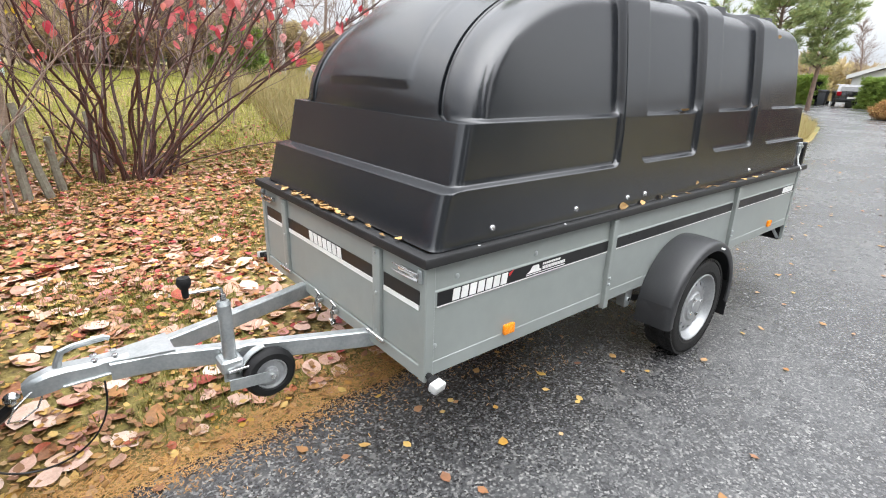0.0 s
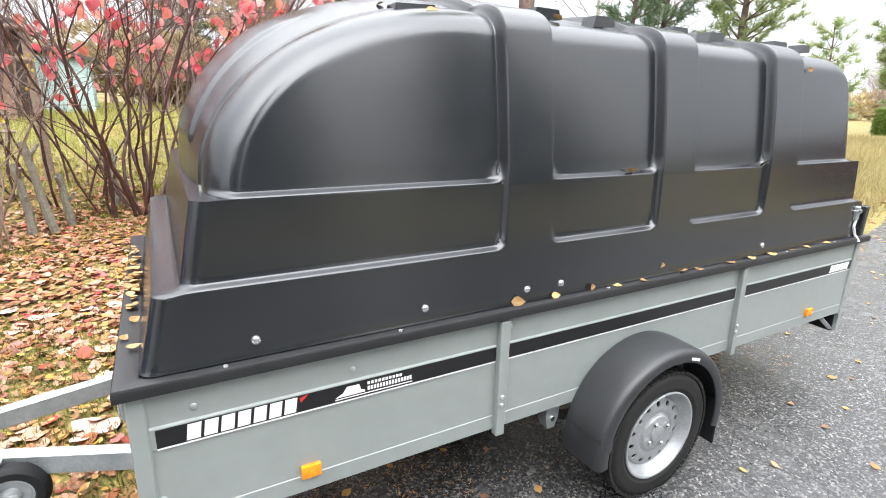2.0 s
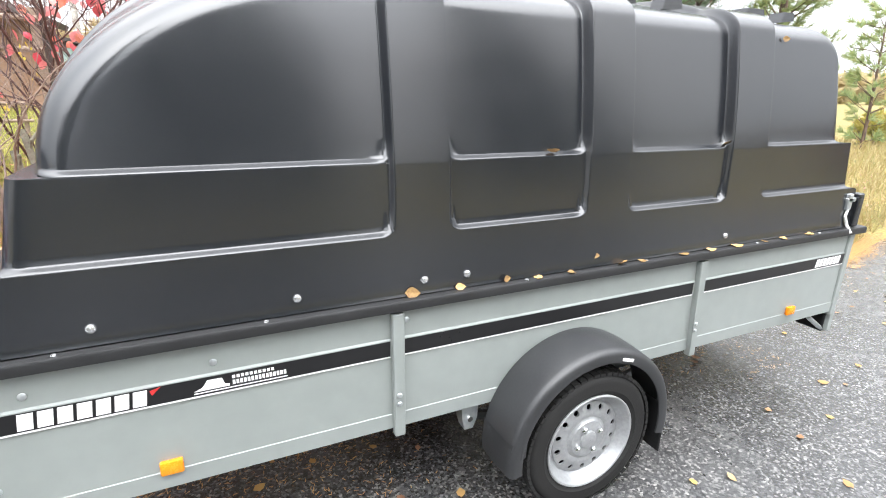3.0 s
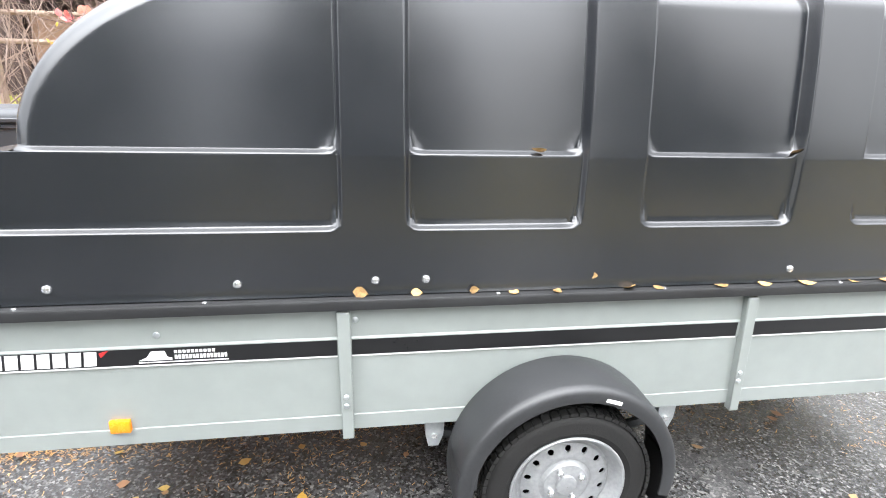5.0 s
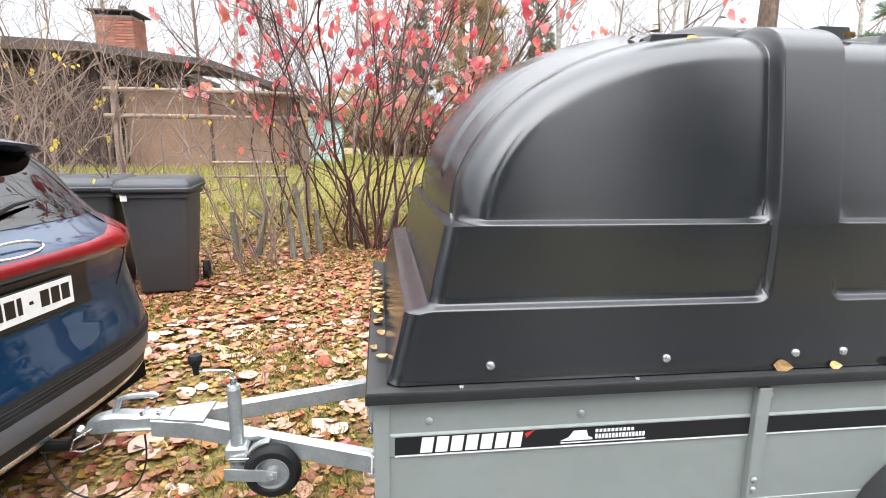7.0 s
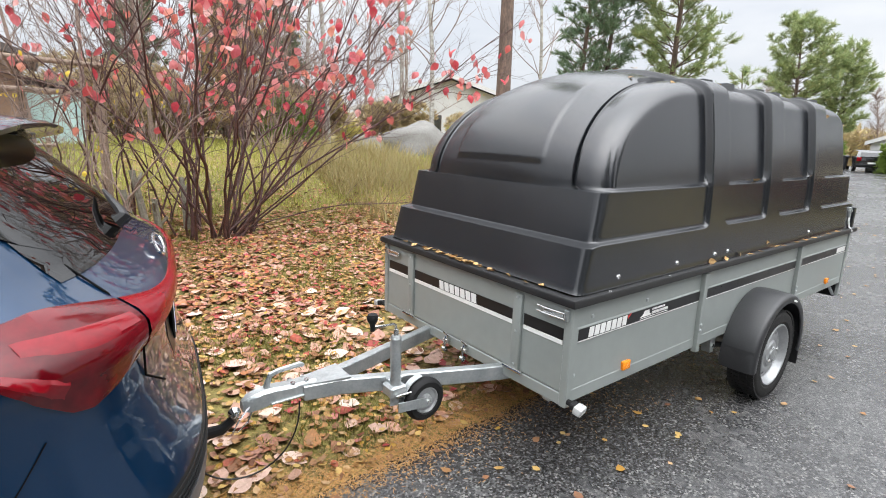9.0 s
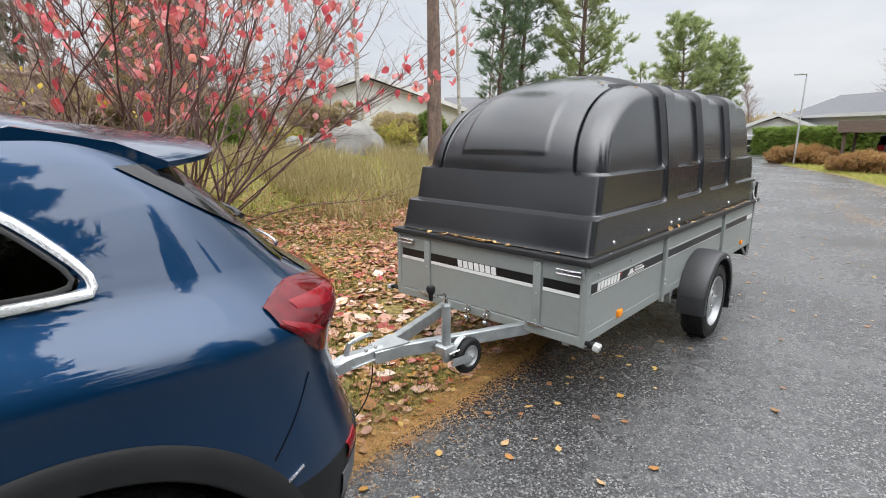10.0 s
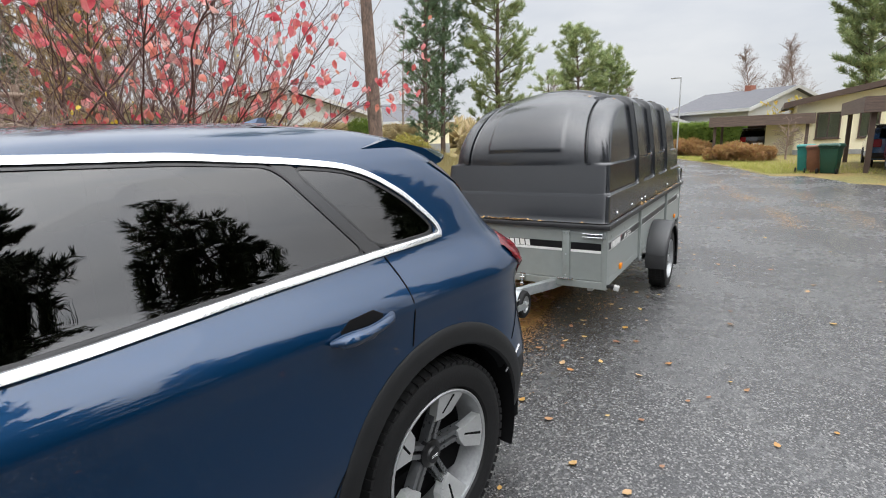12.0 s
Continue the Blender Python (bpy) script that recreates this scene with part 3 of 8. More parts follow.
        for dz in (-0.012, 0.012):
            add_tube(bm, [(-0.022, y - s * 0.07, 0.812 + dz), (-0.026, y, 0.812 + dz), (-0.018, y + s * 0.075, 0.812 + dz)], 0.0035, 6)
        add_tube(bm, [(-0.018, y + s * 0.075, 0.796), (-0.018, y + s * 0.075, 0.828)], 0.0035, 6)
        part("latch_bail", bm, M_CHROME, la)
        part("latch_keeper", box(-0.016, 0.0, *sorted((y + s * 0.066, y + s * 0.09)), 0.79, 0.84, bevel=0.004), M_GALV, la)
    # drop-front fasteners above the drawbar
    for y in (0.79, 0.64):
        bm = bmesh.new()
        add_tube(bm, [(-0.012, y, 0.475), (-0.03, y, 0.44), (-0.03, y, 0.385)], 0.007, 8)
        add_box(bm, -0.03, 0.0, y - 0.018, y + 0.018, 0.43, 0.452, 0.003)
        fa = part("fastener", bm, M_CHROME, t, "bright threaded clamp")
        bm = bmesh.new()
        add_tube(bm, [(-0.024, y - 0.03, 0.474), (-0.02, y + 0.02, 0.482)], 0.006, 8)
        part("clamp_bar", bm, M_CHROME, fa)
        bm = bmesh.new()
        add_revolve(bm, [(0.014, -0.01), (0.014, 0.01), (0.001, 0.012)], Matrix.Translation((-0.03, y, 0.395)), 10)
        part("wing_nut", bm, M_CHROME, fa)
    # drawbar: two box sections that meet ahead of the jockey wheel
    for y0 in (0.395, 0.985):
        mid = 0.72
        s = 1 if y0 < mid else -1
        bm = bmesh.new()
        pts = [(0.5, y0 - s * 0.12), (0.0, y0), (-0.70, mid - s * 0.045), (-0.86, mid - s * 0.026)]
        rows = []
        for k, (x, y) in enumerate(pts):
            h = 0.036 if k < 3 else 0.034
            zc = 0.416 if k < 2 else 0.425 if k == 2 else 0.432
            d = Vector((pts[min(k + 1, 3)][0] - pts[max(k - 1, 0)][0], pts[min(k + 1, 3)][1] - pts[max(k - 1, 0)][1], 0)).normalized()
            n = Vector((-d.y, d.x, 0)) * 0.022
            c = Vector((x, y, zc))
            b = 0.005
            rows.append([c - n + Vector((0, 0, -h + b)), c - n * 0.8 + Vector((0, 0, -h)), c + n * 0.8 + Vector((0, 0, -h)), c + n + Vector((0, 0, -h + b)), c + n + Vector((0, 0, h - b)), c + n * 0.8 + Vector((0, 0, h)), c - n * 0.8 + Vector((0, 0, h)), c - n + Vector((0, 0, h - b))])
        vs = add_grid(bm, rows, closed=True)
        bm.faces.new(vs[0][::-1])
        bm.faces.new(vs[-1])
        bmesh.ops.recalc_face_normals(bm, faces=bm.faces[:])
        part("drawbar", bm, M_GALV, t, "galvanised box-section drawbar")
    bm = bmesh.new()
    extrude_poly(bm, [(-0.66, 0.64), (-0.66, 0.80), (-0.90, 0.752), (-0.90, 0.688)], 0.464, 0.470, "z")
    part("drawbar_plate", bm, M_GALV, t)
    # coupling head with its lever
    bm = bmesh.new()
    rows = []
    for x, hw, z0, z1 in ((-0.80, 0.036, 0.425, 0.478), (-0.92, 0.036, 0.428, 0.480), (-0.98, 0.036, 0.425, 0.486), (-1.03, 0.034, 0.415, 0.484), (-1.08, 0.030, 0.410, 0.470), (-1.105, 0.018, 0.415, 0.452)):
        rows.append([(x, 0.72 - hw, z0), (x, 0.72 + hw, z0), (x, 0.72 + hw, z1 - 0.012), (x, 0.72 + hw * 0.6, z1), (x, 0.72 - hw * 0.6, z1), (x, 0.72 - hw, z1 - 0.012)])
    vs = add_grid(bm, rows, closed=True)
    bm.faces.new(vs[0][::-1])
    bm.faces.new(vs[-1])
    bmesh.ops.recalc_face_normals(bm, faces=bm.faces[:])
    co = part("coupling_head", bm, M_GALV, t, "galvanised ball coupling")
    part("coupling_flange", box(-1.0, -0.80, 0.675, 0.765, 0.422, 0.430, bevel=0.002), M_GALV, co)
    for x in (-0.84, -0.90):
        for y in (0.70, 0.74):
            b = bmesh.new()
            add_revolve(b, [(0.011, 0.0), (0.011, 0.008), (0.0005, 0.0085)], Matrix.Translation((x, y, 0.478)) @ pose(0, 0, 0, 90, 0, 0), 6)
            part("bolt", b, M_CHROME, co)
    bm = bmesh.new()
    add_tube(bm, [(-1.005, 0.72, 0.47), (-1.0, 0.72, 0.50), (-0.985, 0.72, 0.535), (-0.95, 0.72, 0.545), (-0.86, 0.72, 0.55), (-0.845, 0.72, 0.542)], [0.016, 0.013, 0.012, 0.011, 0.012, 0.009], 8)
    part("coupling_lever", bm, M_GALV, co, "galvanised coupling lever")
    # jockey wheel on its clamp
    jx, jy = -0.505, 0.525
    bm = bmesh.new()
    add_tube(bm, [(jx, jy, 0.36), (jx, jy, 0.655)], 0.024, 16)
    add_tube(bm, [(jx, jy, 0.655), (jx, jy, 0.668)], [0.026, 0.020], 16)
    jp = part("jockey_tube", bm, M_GALV, t, "galvanised jockey wheel tube")
    part("jockey_collar", tube([(jx, jy, 0.668), (jx, jy, 0.695)], 0.011, 12), M_CHROME, jp)
    bm = bmesh.new()
    add_tube(bm, [(jx, jy, 0.69), (jx - 0.002, jy, 0.715), (jx - 0.015, jy, 0.722), (jx - 0.12, jy - 0.005, 0.728)], 0.0055, 8)
    cr = part("crank_handle", bm, M_CHROME, t, "bent steel crank")
    bm = bmesh.new()
    add_revolve(bm, [(0.002, 0.0), (0.010, 0.0), (0.012, 0.03), (0.022, 0.045), (0.0235, 0.06), (0.019, 0.072), (0.001, 0.074)], Matrix.Translation((jx - 0.118, jy - 0.005, 0.715)) @ pose(0, 0, 0, 90, 0, 0), 16)
    part("knob", bm, M_RUBBER, cr, "black crank knob")
    bm = bmesh.new()
    add_box(bm, jx - 0.04, jx + 0.04, jy - 0.032, jy + 0.05, 0.385, 0.44, 0.008)
    add_box(bm, jx - 0.02, jx + 0.1, jy + 0.02, jy + 0.06, 0.43, 0.458, 0.006)
    part("jockey_clamp", bm, M_GALV, t)
    bm = bmesh.new()
    add_tube(bm, [(jx - 0.02, jy - 0.04, 0.40), (jx + 0.05, jy - 0.05, 0.405), (jx + 0.12, jy - 0.045, 0.43)], 0.006, 8)
    part("clamp_lever", bm, M_CHROME, t)
    wx, wz = -0.378, 0.350
    for s in (-1, 1):
        bm = bmesh.new()
        extrude_poly(bm, [(jx - 0.03, 0.345), (jx - 0.03, 0.388), (wx - 0.01, wz + 0.022), (wx + 0.02, wz + 0.012), (wx + 0.02, wz - 0.012), (wx - 0.01, wz - 0.022)], jy - 0.04 + s * 0.034 - 0.003, jy - 0.04 + s * 0.034 + 0.003, "y")
        part("fork_arm", bm, M_GALV, t)
    m = Matrix.Translation((wx, jy - 0.04, wz))
    bm = bmesh.new()
    add_revolve(bm, [(0.060, 0.022), (0.066, 0.029), (0.086, 0.028), (0.098, 0.016), (0.101, 0.0), (0.098, -0.016), (0.086, -0.028), (0.066, -0.029), (0.060, -0.022)], m, 36)
    jw = part("jockey_wheel", bm, M_RUBBER, t, "small solid rubber jockey wheel")
    bm = bmesh.new()
    add_revolve(bm, [(0.062, -0.023), (0.057, -0.025), (0.050, -0.014), (0.028, -0.012), (0.024, -0.032), (0.010, -0.036), (0.001, -0.036)], m, 32)
    add_revolve(bm, [(0.001, 0.036), (0.024, 0.032), (0.028, 0.012), (0.050, 0.014), (0.057, 0.025), (0.062, 0.023)], m, 32)
    part("jockey_rim", bm, M_RIM, jw, "bright steel rim")
    part("axle_bolt", tube([(wx, jy - 0.085, wz), (wx, jy + 0.005, wz)], 0.011, 8), M_CHROME, jw)
    # mudguard of the jockey wheel
    bm = bmesh.new()
    rows = []
    for k in range(8):
        a = radians(165 - 10 * k)
        rows.append([(wx + 0.108 * math.cos(a), jy - 0.04 + o, wz + 0.108 * math.sin(a)) for o in (0.0, 0.034)] + [(wx + 0.112 * math.cos(a), jy - 0.04 + o, wz + 0.112 * math.sin(a)) for o in (0.034, 0.0)])
    add_grid(bm, rows, closed=True)
    part("jockey_bracket", bm, M_GALV, t)
    # running gear
    for y_in, y_out, wy, out in ((-0.004, -0.196, -0.094, -1), (W + 0.004, W + 0.196, W + 0.094, 1)):
        trailer_wheel(t, 1.778, wy, 0.272, out)
        fender(t, 1.775, 0.29, y_in, y_out)
    part("axle", tube([(1.778, -0.06, 0.272), (1.778, W + 0.06, 0.272)], 0.032, 12), M_GALV, t)
    for y in (0.05, W - 0.05):
        for x in (1.37, 2.22):
            bm = bmesh.new()
            extrude_poly(bm, [(x - 0.034, 0.43), (x + 0.034, 0.43), (x + 0.030, 0.36), (x + 0.014, 0.318), (x - 0.020, 0.318), (x - 0.030, 0.36)], y - 0.025, y + 0.025, "y")
            bk = part("spring_hanger", bm, M_GALV, t)
            part("bolt", tube([(x, y - 0.03, 0.36), (x, y + 0.03, 0.36)], 0.011, 8), M_CHROME, bk)
        bm = bmesh.new()
        add_tube(bm, [(1.37, y, 0.36), (1.57, y, 0.31), (1.778, y, 0.30), (2.02, y, 0.31), (2.22, y, 0.36)], 0.018, 6)
        part("leaf_spring", bm, M_CLAD, t)
    for y in (0.12, W - 0.12):
        part("frame_rail", box(0.02, L - 0.02, y - 0.02, y + 0.02, Z0 - 0.03, Z0 + 0.02, bevel=0.003), M_GALV, t)
    for x in (0.25, 1.0, 1.8, 2.6, 3.3):
        part("cross_member", box(x - 0.02, x + 0.02, 0.05, W - 0.05, Z0 - 0.02, Z0 + 0.02, bevel=0.003), M_GALV, t)
    # rear lamp board under the tail with its stay
    part("lamp_board", box(L - 0.03, L + 0.01, 0.02, W - 0.02, 0.30, 0.40, bevel=0.004), M_CLAD, t, "dark rear lamp board")
    for y in (0.03, W - 0.03):
        bm = bmesh.new()
        add_tube(bm, [(L - 0.16, y, 0.405), (L - 0.02, y, 0.315)], 0.012, 6)
        part("stay", bm, M_GALV, t)
        part("rear_post", box(L - 0.02, L + 0.012, y - 0.03, y + 0.01, 0.31, Z1, bevel=0.003), M_PANEL, t)
    return t


# ---- moulded lid ----
RIBS = ((1.083, 1.272), (1.803, 2.000), (2.524, 2.750))
YC = W / 2


def panel_mask(x, z, zl, r=0.040, w=0.0075):
    """1 inside the sunk panels between the ribs, 0 on the ribs; sunk panels end at zl with rounded corners."""
    x, z = np.asarray(x, float), np.asarray(z, float)
    best = np.full(np.broadcast(x, z).shape, 9.0)
    edges = [-5.0] + [e for rb in RIBS for e in rb] + [9.0]
    for a, b in zip(edges[::2], edges[1::2]):
        c, h = (a + b) / 2, (b - a) / 2
        qx = np.abs(x - c) - (h - r)
        qz = (zl + r) - z
        d = np.minimum(np.maximum(qx, qz), 0) + np.hypot(np.maximum(qx, 0), np.maximum(qz, 0)) - r
        best = np.minimum(best, d)
    return 1 - sstep(-w, w, best)


def lid_side_y(x, z, T1=0.020, T2=0.021):
    """Inset of the lid's side from the box's side plane."""
    up = np.maximum(np.asarray(z, float) - 1.3, 0)
    base = 0.006 + (z - 0.9) * 0.045 + 0.05 * up + 0.11 * up ** 2
    return base + T1 * panel_mask(x, z, 1.093) + T2 * panel_mask(x, z, 1.308)


def lid_profile():
    """The lid's outline seen from the side, from the front foot over the roof to the rear foot, with normals."""
    pts = []
    for k in range(60):
        a = math.pi / 2 * k / 59
        pts.append((1.02 - 0.80 * math.cos(a), 1.300 + 0.525 * math.sin(a)))
    xs = set(round(1.02 + (3.14 - 1.02) * k / 90, 4) for k in range(1, 91))
    for rb in RIBS:
        for e in rb:
            xs |= {round(e + d, 4) for d in (-0.018, -0.012, -0.009, -0.006, -0.003, 0.0, 0.003, 0.006, 0.009, 0.012, 0.018)}
    for x in sorted(xs):
        pts.append((x, 1.825 - 0.012 * ((x - 1.02) / 2.12) ** 2))
    for k in range(1, 22):
        a = math.pi / 2 * k / 21
        pts.append((3.14 + 0.19 * math.sin(a), 1.643 + 0.17 * math.cos(a)))
    for k in range(1, 22):
        pts.append((3.33 + 0.03 * k / 21, 1.643 - 0.343 * k / 21))
    p = np.array(pts)
    d = np.gradient(p, axis=0)
    n = np.stack([-d[:, 1], d[:, 0]], 1)
    n /= np.linalg.norm(n, axis=1)[:, None]
    return p, n


def outline_distance(p, x, z):
    """Distance of a place from the lid's outline, taken along its straight pieces."""
    a, b = p[:-1], p[1:]
    ab, aq = b - a, np.array((x, z)) - a
    f = np.clip((ab * aq).sum(1) / np.maximum((ab * ab).sum(1), 1e-12), 0, 1)
    return float(np.min(np.hypot(*(aq - ab * f[:, None]).T)))


def build_lid(owner):
    bm = bmesh.new()
    # lower tiers: level rings with stepped insets
    def front_x(z):
        return 0.033 + (min(z, 1.085) - 0.895) * 0.24 + 0.062 * float(sstep(1.080, 1.094, z)) + max(0.0, z - 1.094) * 0.20 + (0.06 if z > 1.301 else 0.0)

    def rear_x(z):
        return 3.505 - 0.02 * (z - 0.895) / 0.2 - 0.062 * float(sstep(1.080, 1.094, z)) - (0.05 if z > 1.301 else 0.0)

    zs = [0.893, 0.897, 0.905, 0.93, 0.98, 1.03, 1.06, 1.074, 1.080, 1.084, 1.086, 1.088, 1.090, 1.092, 1.094, 1.096, 1.098, 1.101, 1.12, 1.17, 1.22, 1.26, 1.285, 1.295, 1.300, 1.3015]
    rows = []
    nx, ny = 150, 24
    dense = np.array([e + d for rb in RIBS for e in rb for d in (-0.03, -0.022, -0.015, -0.011, -0.008, -0.005, -0.002, 0.002, 0.005, 0.008, 0.011, 0.015, 0.022, 0.03)])
    for z in zs:
        r = 0.042
        x0, x1 = front_x(z), rear_x(z)
        flare = 0.003 * max(0.0, (0.905 - z) / 0.012)
        ring = []
        xs = np.linspace(x1 - 0.02, x0 + r, nx)
        xs = np.sort(np.concatenate([xs, dense]))[::-1]
        ys = lid_side_y(xs, np.full(len(xs), z)) - flare
        ring += [(x, y, z) for x, y in zip(xs, ys)]
        yk = float(ys[-1])
        for k in range(1, 9):
            a = math.pi / 2 * k / 8
            ring.append((x0 + r - r * math.sin(a) - flare * math.sin(a), yk + r - r * math.cos(a), z))
        for k in range(1, ny):
            y = yk + r + (W - 2 * yk - 2 * r) * k / ny
            bow = 0.0
            ring.append((x0 - flare - bow, y, z))
        for k in range(0, 9):
            a = math.pi / 2 * k / 8
            ring.append((x0 + r - r * math.cos(a) - flare * math.cos(a), W - yk - r + r * math.sin(a), z))
        ring += [(x, W - y, z) for x, y in zip(xs[::-1][1:], ys[::-1][1:])]
        rows.append(ring)
    add_grid(bm, rows, closed=True, flip=False)
    # dome: side walls, rounded shoulders and cambered front and roof in one sheet
    p, n = lid_profile()
    ns = len(p)
    rib_e = 1 - panel_mask(p[:, 0], np.full(ns, 1.6), 1.3)
    rib_e = np.where((p[:, 0] > 1.0) & (p[:, 0] < 3.1), rib_e, 0)
    R, DEEP, RISE = 0.085, 0.144, 0.022
    s_len = np.concatenate([[0], np.cumsum(np.hypot(*np.diff(p, axis=0).T))])
    i_rear = int(np.argmin(np.abs(p[:, 0] - 3.14) + (p[:, 1] < 1.7)))
    foot_x = np.where(p[:, 0] < 1.02, 0.225 + (1.02 - 0.225) * (p[:, 0] - 0.22) / 0.80, p[:, 0])
    foot_x = np.where(p[:, 0] > 3.14, 3.14 + 0.215 * ((s_len - s_len[i_rear]) / (s_len[-1] - s_len[i_rear])), foot_x)
    low = [0.0, 0.0025, 0.0045, 0.006, 0.008, 0.010, 0.012, 0.014, 0.022, 0.055]
    q = np.concatenate([np.linspace(0.14, 0.55, 5), 1 - np.linspace(0.44, 0, 26) ** 1.5 / 0.44 ** 0.5])
    q = list(q)
    grid = []
    for i in range(ns):
        ce = p[i] + n[i] * RISE * rib_e[i]
        col = []
        rise = max(ce[1] - 1.300, 1e-4)
        for t in [min(h / rise, 0.012 * k) for k, h in enumerate(low)] + q:
            xx = foot_x[i] + (ce[0] - foot_x[i]) * t
            zz = 1.300 + (ce[1] - 1.300) * t
            d = outline_distance(p, xx, zz) + RISE * rib_e[i] if t < 0.999 else 0.0
            if t < 0.999 and rib_e[i] > 0:
                d = min(d, float(np.hypot(*(ce - np.array((xx, zz))))) if xx > 1.0 else d)
            y = float(lid_side_y(xx, zz))
            if d < R:
                y += DEEP * (1 - math.sqrt(max(0.0, 1 - (1 - d / R) ** 2)))
            col.append((xx, y, zz))
        ye = col[-1][1]
        groove = 1.0 if p[i, 0] < 1.085 else 0.0
        for off, dep in ((0.003, -0.25), (0.006, 0), (0.008, 1), (0.020, 1), (0.0225, -0.2), (0.03, 0)):
            c = ce - n[i] * 0.022 * dep * groove
            col.append((c[0], ye + off, c[1]))
        ya = ye + 0.03
        for k in range(1, 41):
            y = ya + (YC - ya) * k / 40
            u = (y - ya) / (YC - ya)
            cam_h = 0.085 * (1 - max(0.0, 1 - u) ** 2.2)
            rec = 0.0
            if p[i, 0] < 0.75:
                sl = s_len[i]
                hw = 0.315 - 0.03 * (sl - 0.11) / 0.5
                rec = -0.008 * float(sstep(0.100, 0.112, sl)) * float(1 - sstep(0.45, 0.66, sl)) * float(1 - sstep(hw - 0.008, hw + 0.006, abs(YC - y)))
            bulge = 0.9 if p[i, 0] > 0.6 else 0.9 * (0.35 + 0.65 * float(sstep(0.0, 0.6, s_len[i])))
            c = ce + n[i] * (cam_h * bulge - rec)
            col.append((c[0], y, c[1]))
        grid.append(col + [(x, W - y, z) for x, y, z in col[-2::-1]])
    add_grid(bm, grid, flip=True)
    lid = part("lid", bm, M_COVER, owner, "high ribbed black plastic lid with sunk panels")
    # rolled rim that rests on the box
    bm = bmesh.new()
    prof = [(0.03, 0.886), (-0.014, 0.892), (-0.022, 0.889), (-0.026, 0.882), (-0.026, 0.858), (-0.021, 0.858), (-0.021, 0.875), (-0.012, 0.866), (0.03, 0.866)]
    ring_of = lambda o, z: [(o, o, z), (L + 0.02 - o, o, z), (L + 0.02 - o, W - o, z), (o, W - o, z)]
    add_grid(bm, [ring_of(o, z) for o, z in prof], closed=True, flip=True)
    part("rim", bm, M_BLACK, lid, "black rim with a rounded edge")
    for x in (0.299, 0.789, 1.178, 1.328, 2.558):
        for y, s in ((float(lid_side_y(x, 0.938)), -1), (W - float(lid_side_y(x, 0.938)), 1)):
            b = bmesh.new()
            add_revolve(b, [(0.0125, 0.0), (0.0125, 0.002), (0.011, 0.0055), (0.006, 0.0085), (0.0004, 0.009)], Matrix.Translation((x, y, 0.938)) @ Matrix.Diagonal((1, s, 1, 1)), 14)
            part("bolt", b, M_ALU, lid, "domed zinc bolt")
    for x in (0.22, 0.70, 1.55, 2.1, 2.75, 3.2):
        b = bmesh.new()
        add_revolve(b, [(0.007, 0.0), (0.006, 0.003), (0.0004, 0.004)], Matrix.Translation((x, -0.012, 0.891)) @ pose(0, 0, 0, 90, 0, 0), 10)
        part("rivet", b, M_ALU, lid)
    # low lugs on the roof beside the ribs
    for x0, x1 in ((0.80, 0.955), (1.335, 1.46), (1.62, 1.735), (2.06, 2.17), (2.31, 2.42), (2.80, 2.93), (3.05, 3.14)):
        for y, s in ((0.315, 1), (W - 0.315, -1)):
            zb = 1.852 if x0 > 1 else 1.815
            bm = bmesh.new()
            extrude_poly(bm, [(x0, zb - 0.025), (x1, zb - 0.015), (x1 - 0.012, zb + 0.018), (x0 + 0.012, zb + 0.012 if x0 < 1 else zb + 0.018)], y - 0.035, y + 0.035, "y")
            part("roof_lug", bm, M_COVER, lid, smooth=False)
    # rear clasp on the near and far side
    for y, s in ((0.02, -1), (W - 0.02, 1)):
        bm = bmesh.new()
        ya, yb = sorted((y, y + s * 0.022))
        add_box(bm, 3.40, 3.435, ya, yb, 0.98, 1.06, 0.004)
        add_box(bm, 3.395, 3.46, ya, yb, 1.02, 1.04, 0.003)
        cl = part("clasp", bm, M_GALV, lid, "zinc clasp at the rear corner")
        bm = bmesh.new()
        add_tube(bm, [(3.418, y + s * 0.016, 0.985), (3.405, y + s * 0.02, 0.95), (3.43, y + s * 0.024, 0.905), (3.43, y + s * 0.05, 0.87)], 0.007, 6)
        part("clasp_hook", bm, M_WHITE, lid)
    part("rear_tab", box(3.47, 3.51, -0.012, 0.03, 0.893, 1.06, bevel=0.006), M_COVER, lid)
    return lid


trailer = build_trailer()
build_lid(trailer)


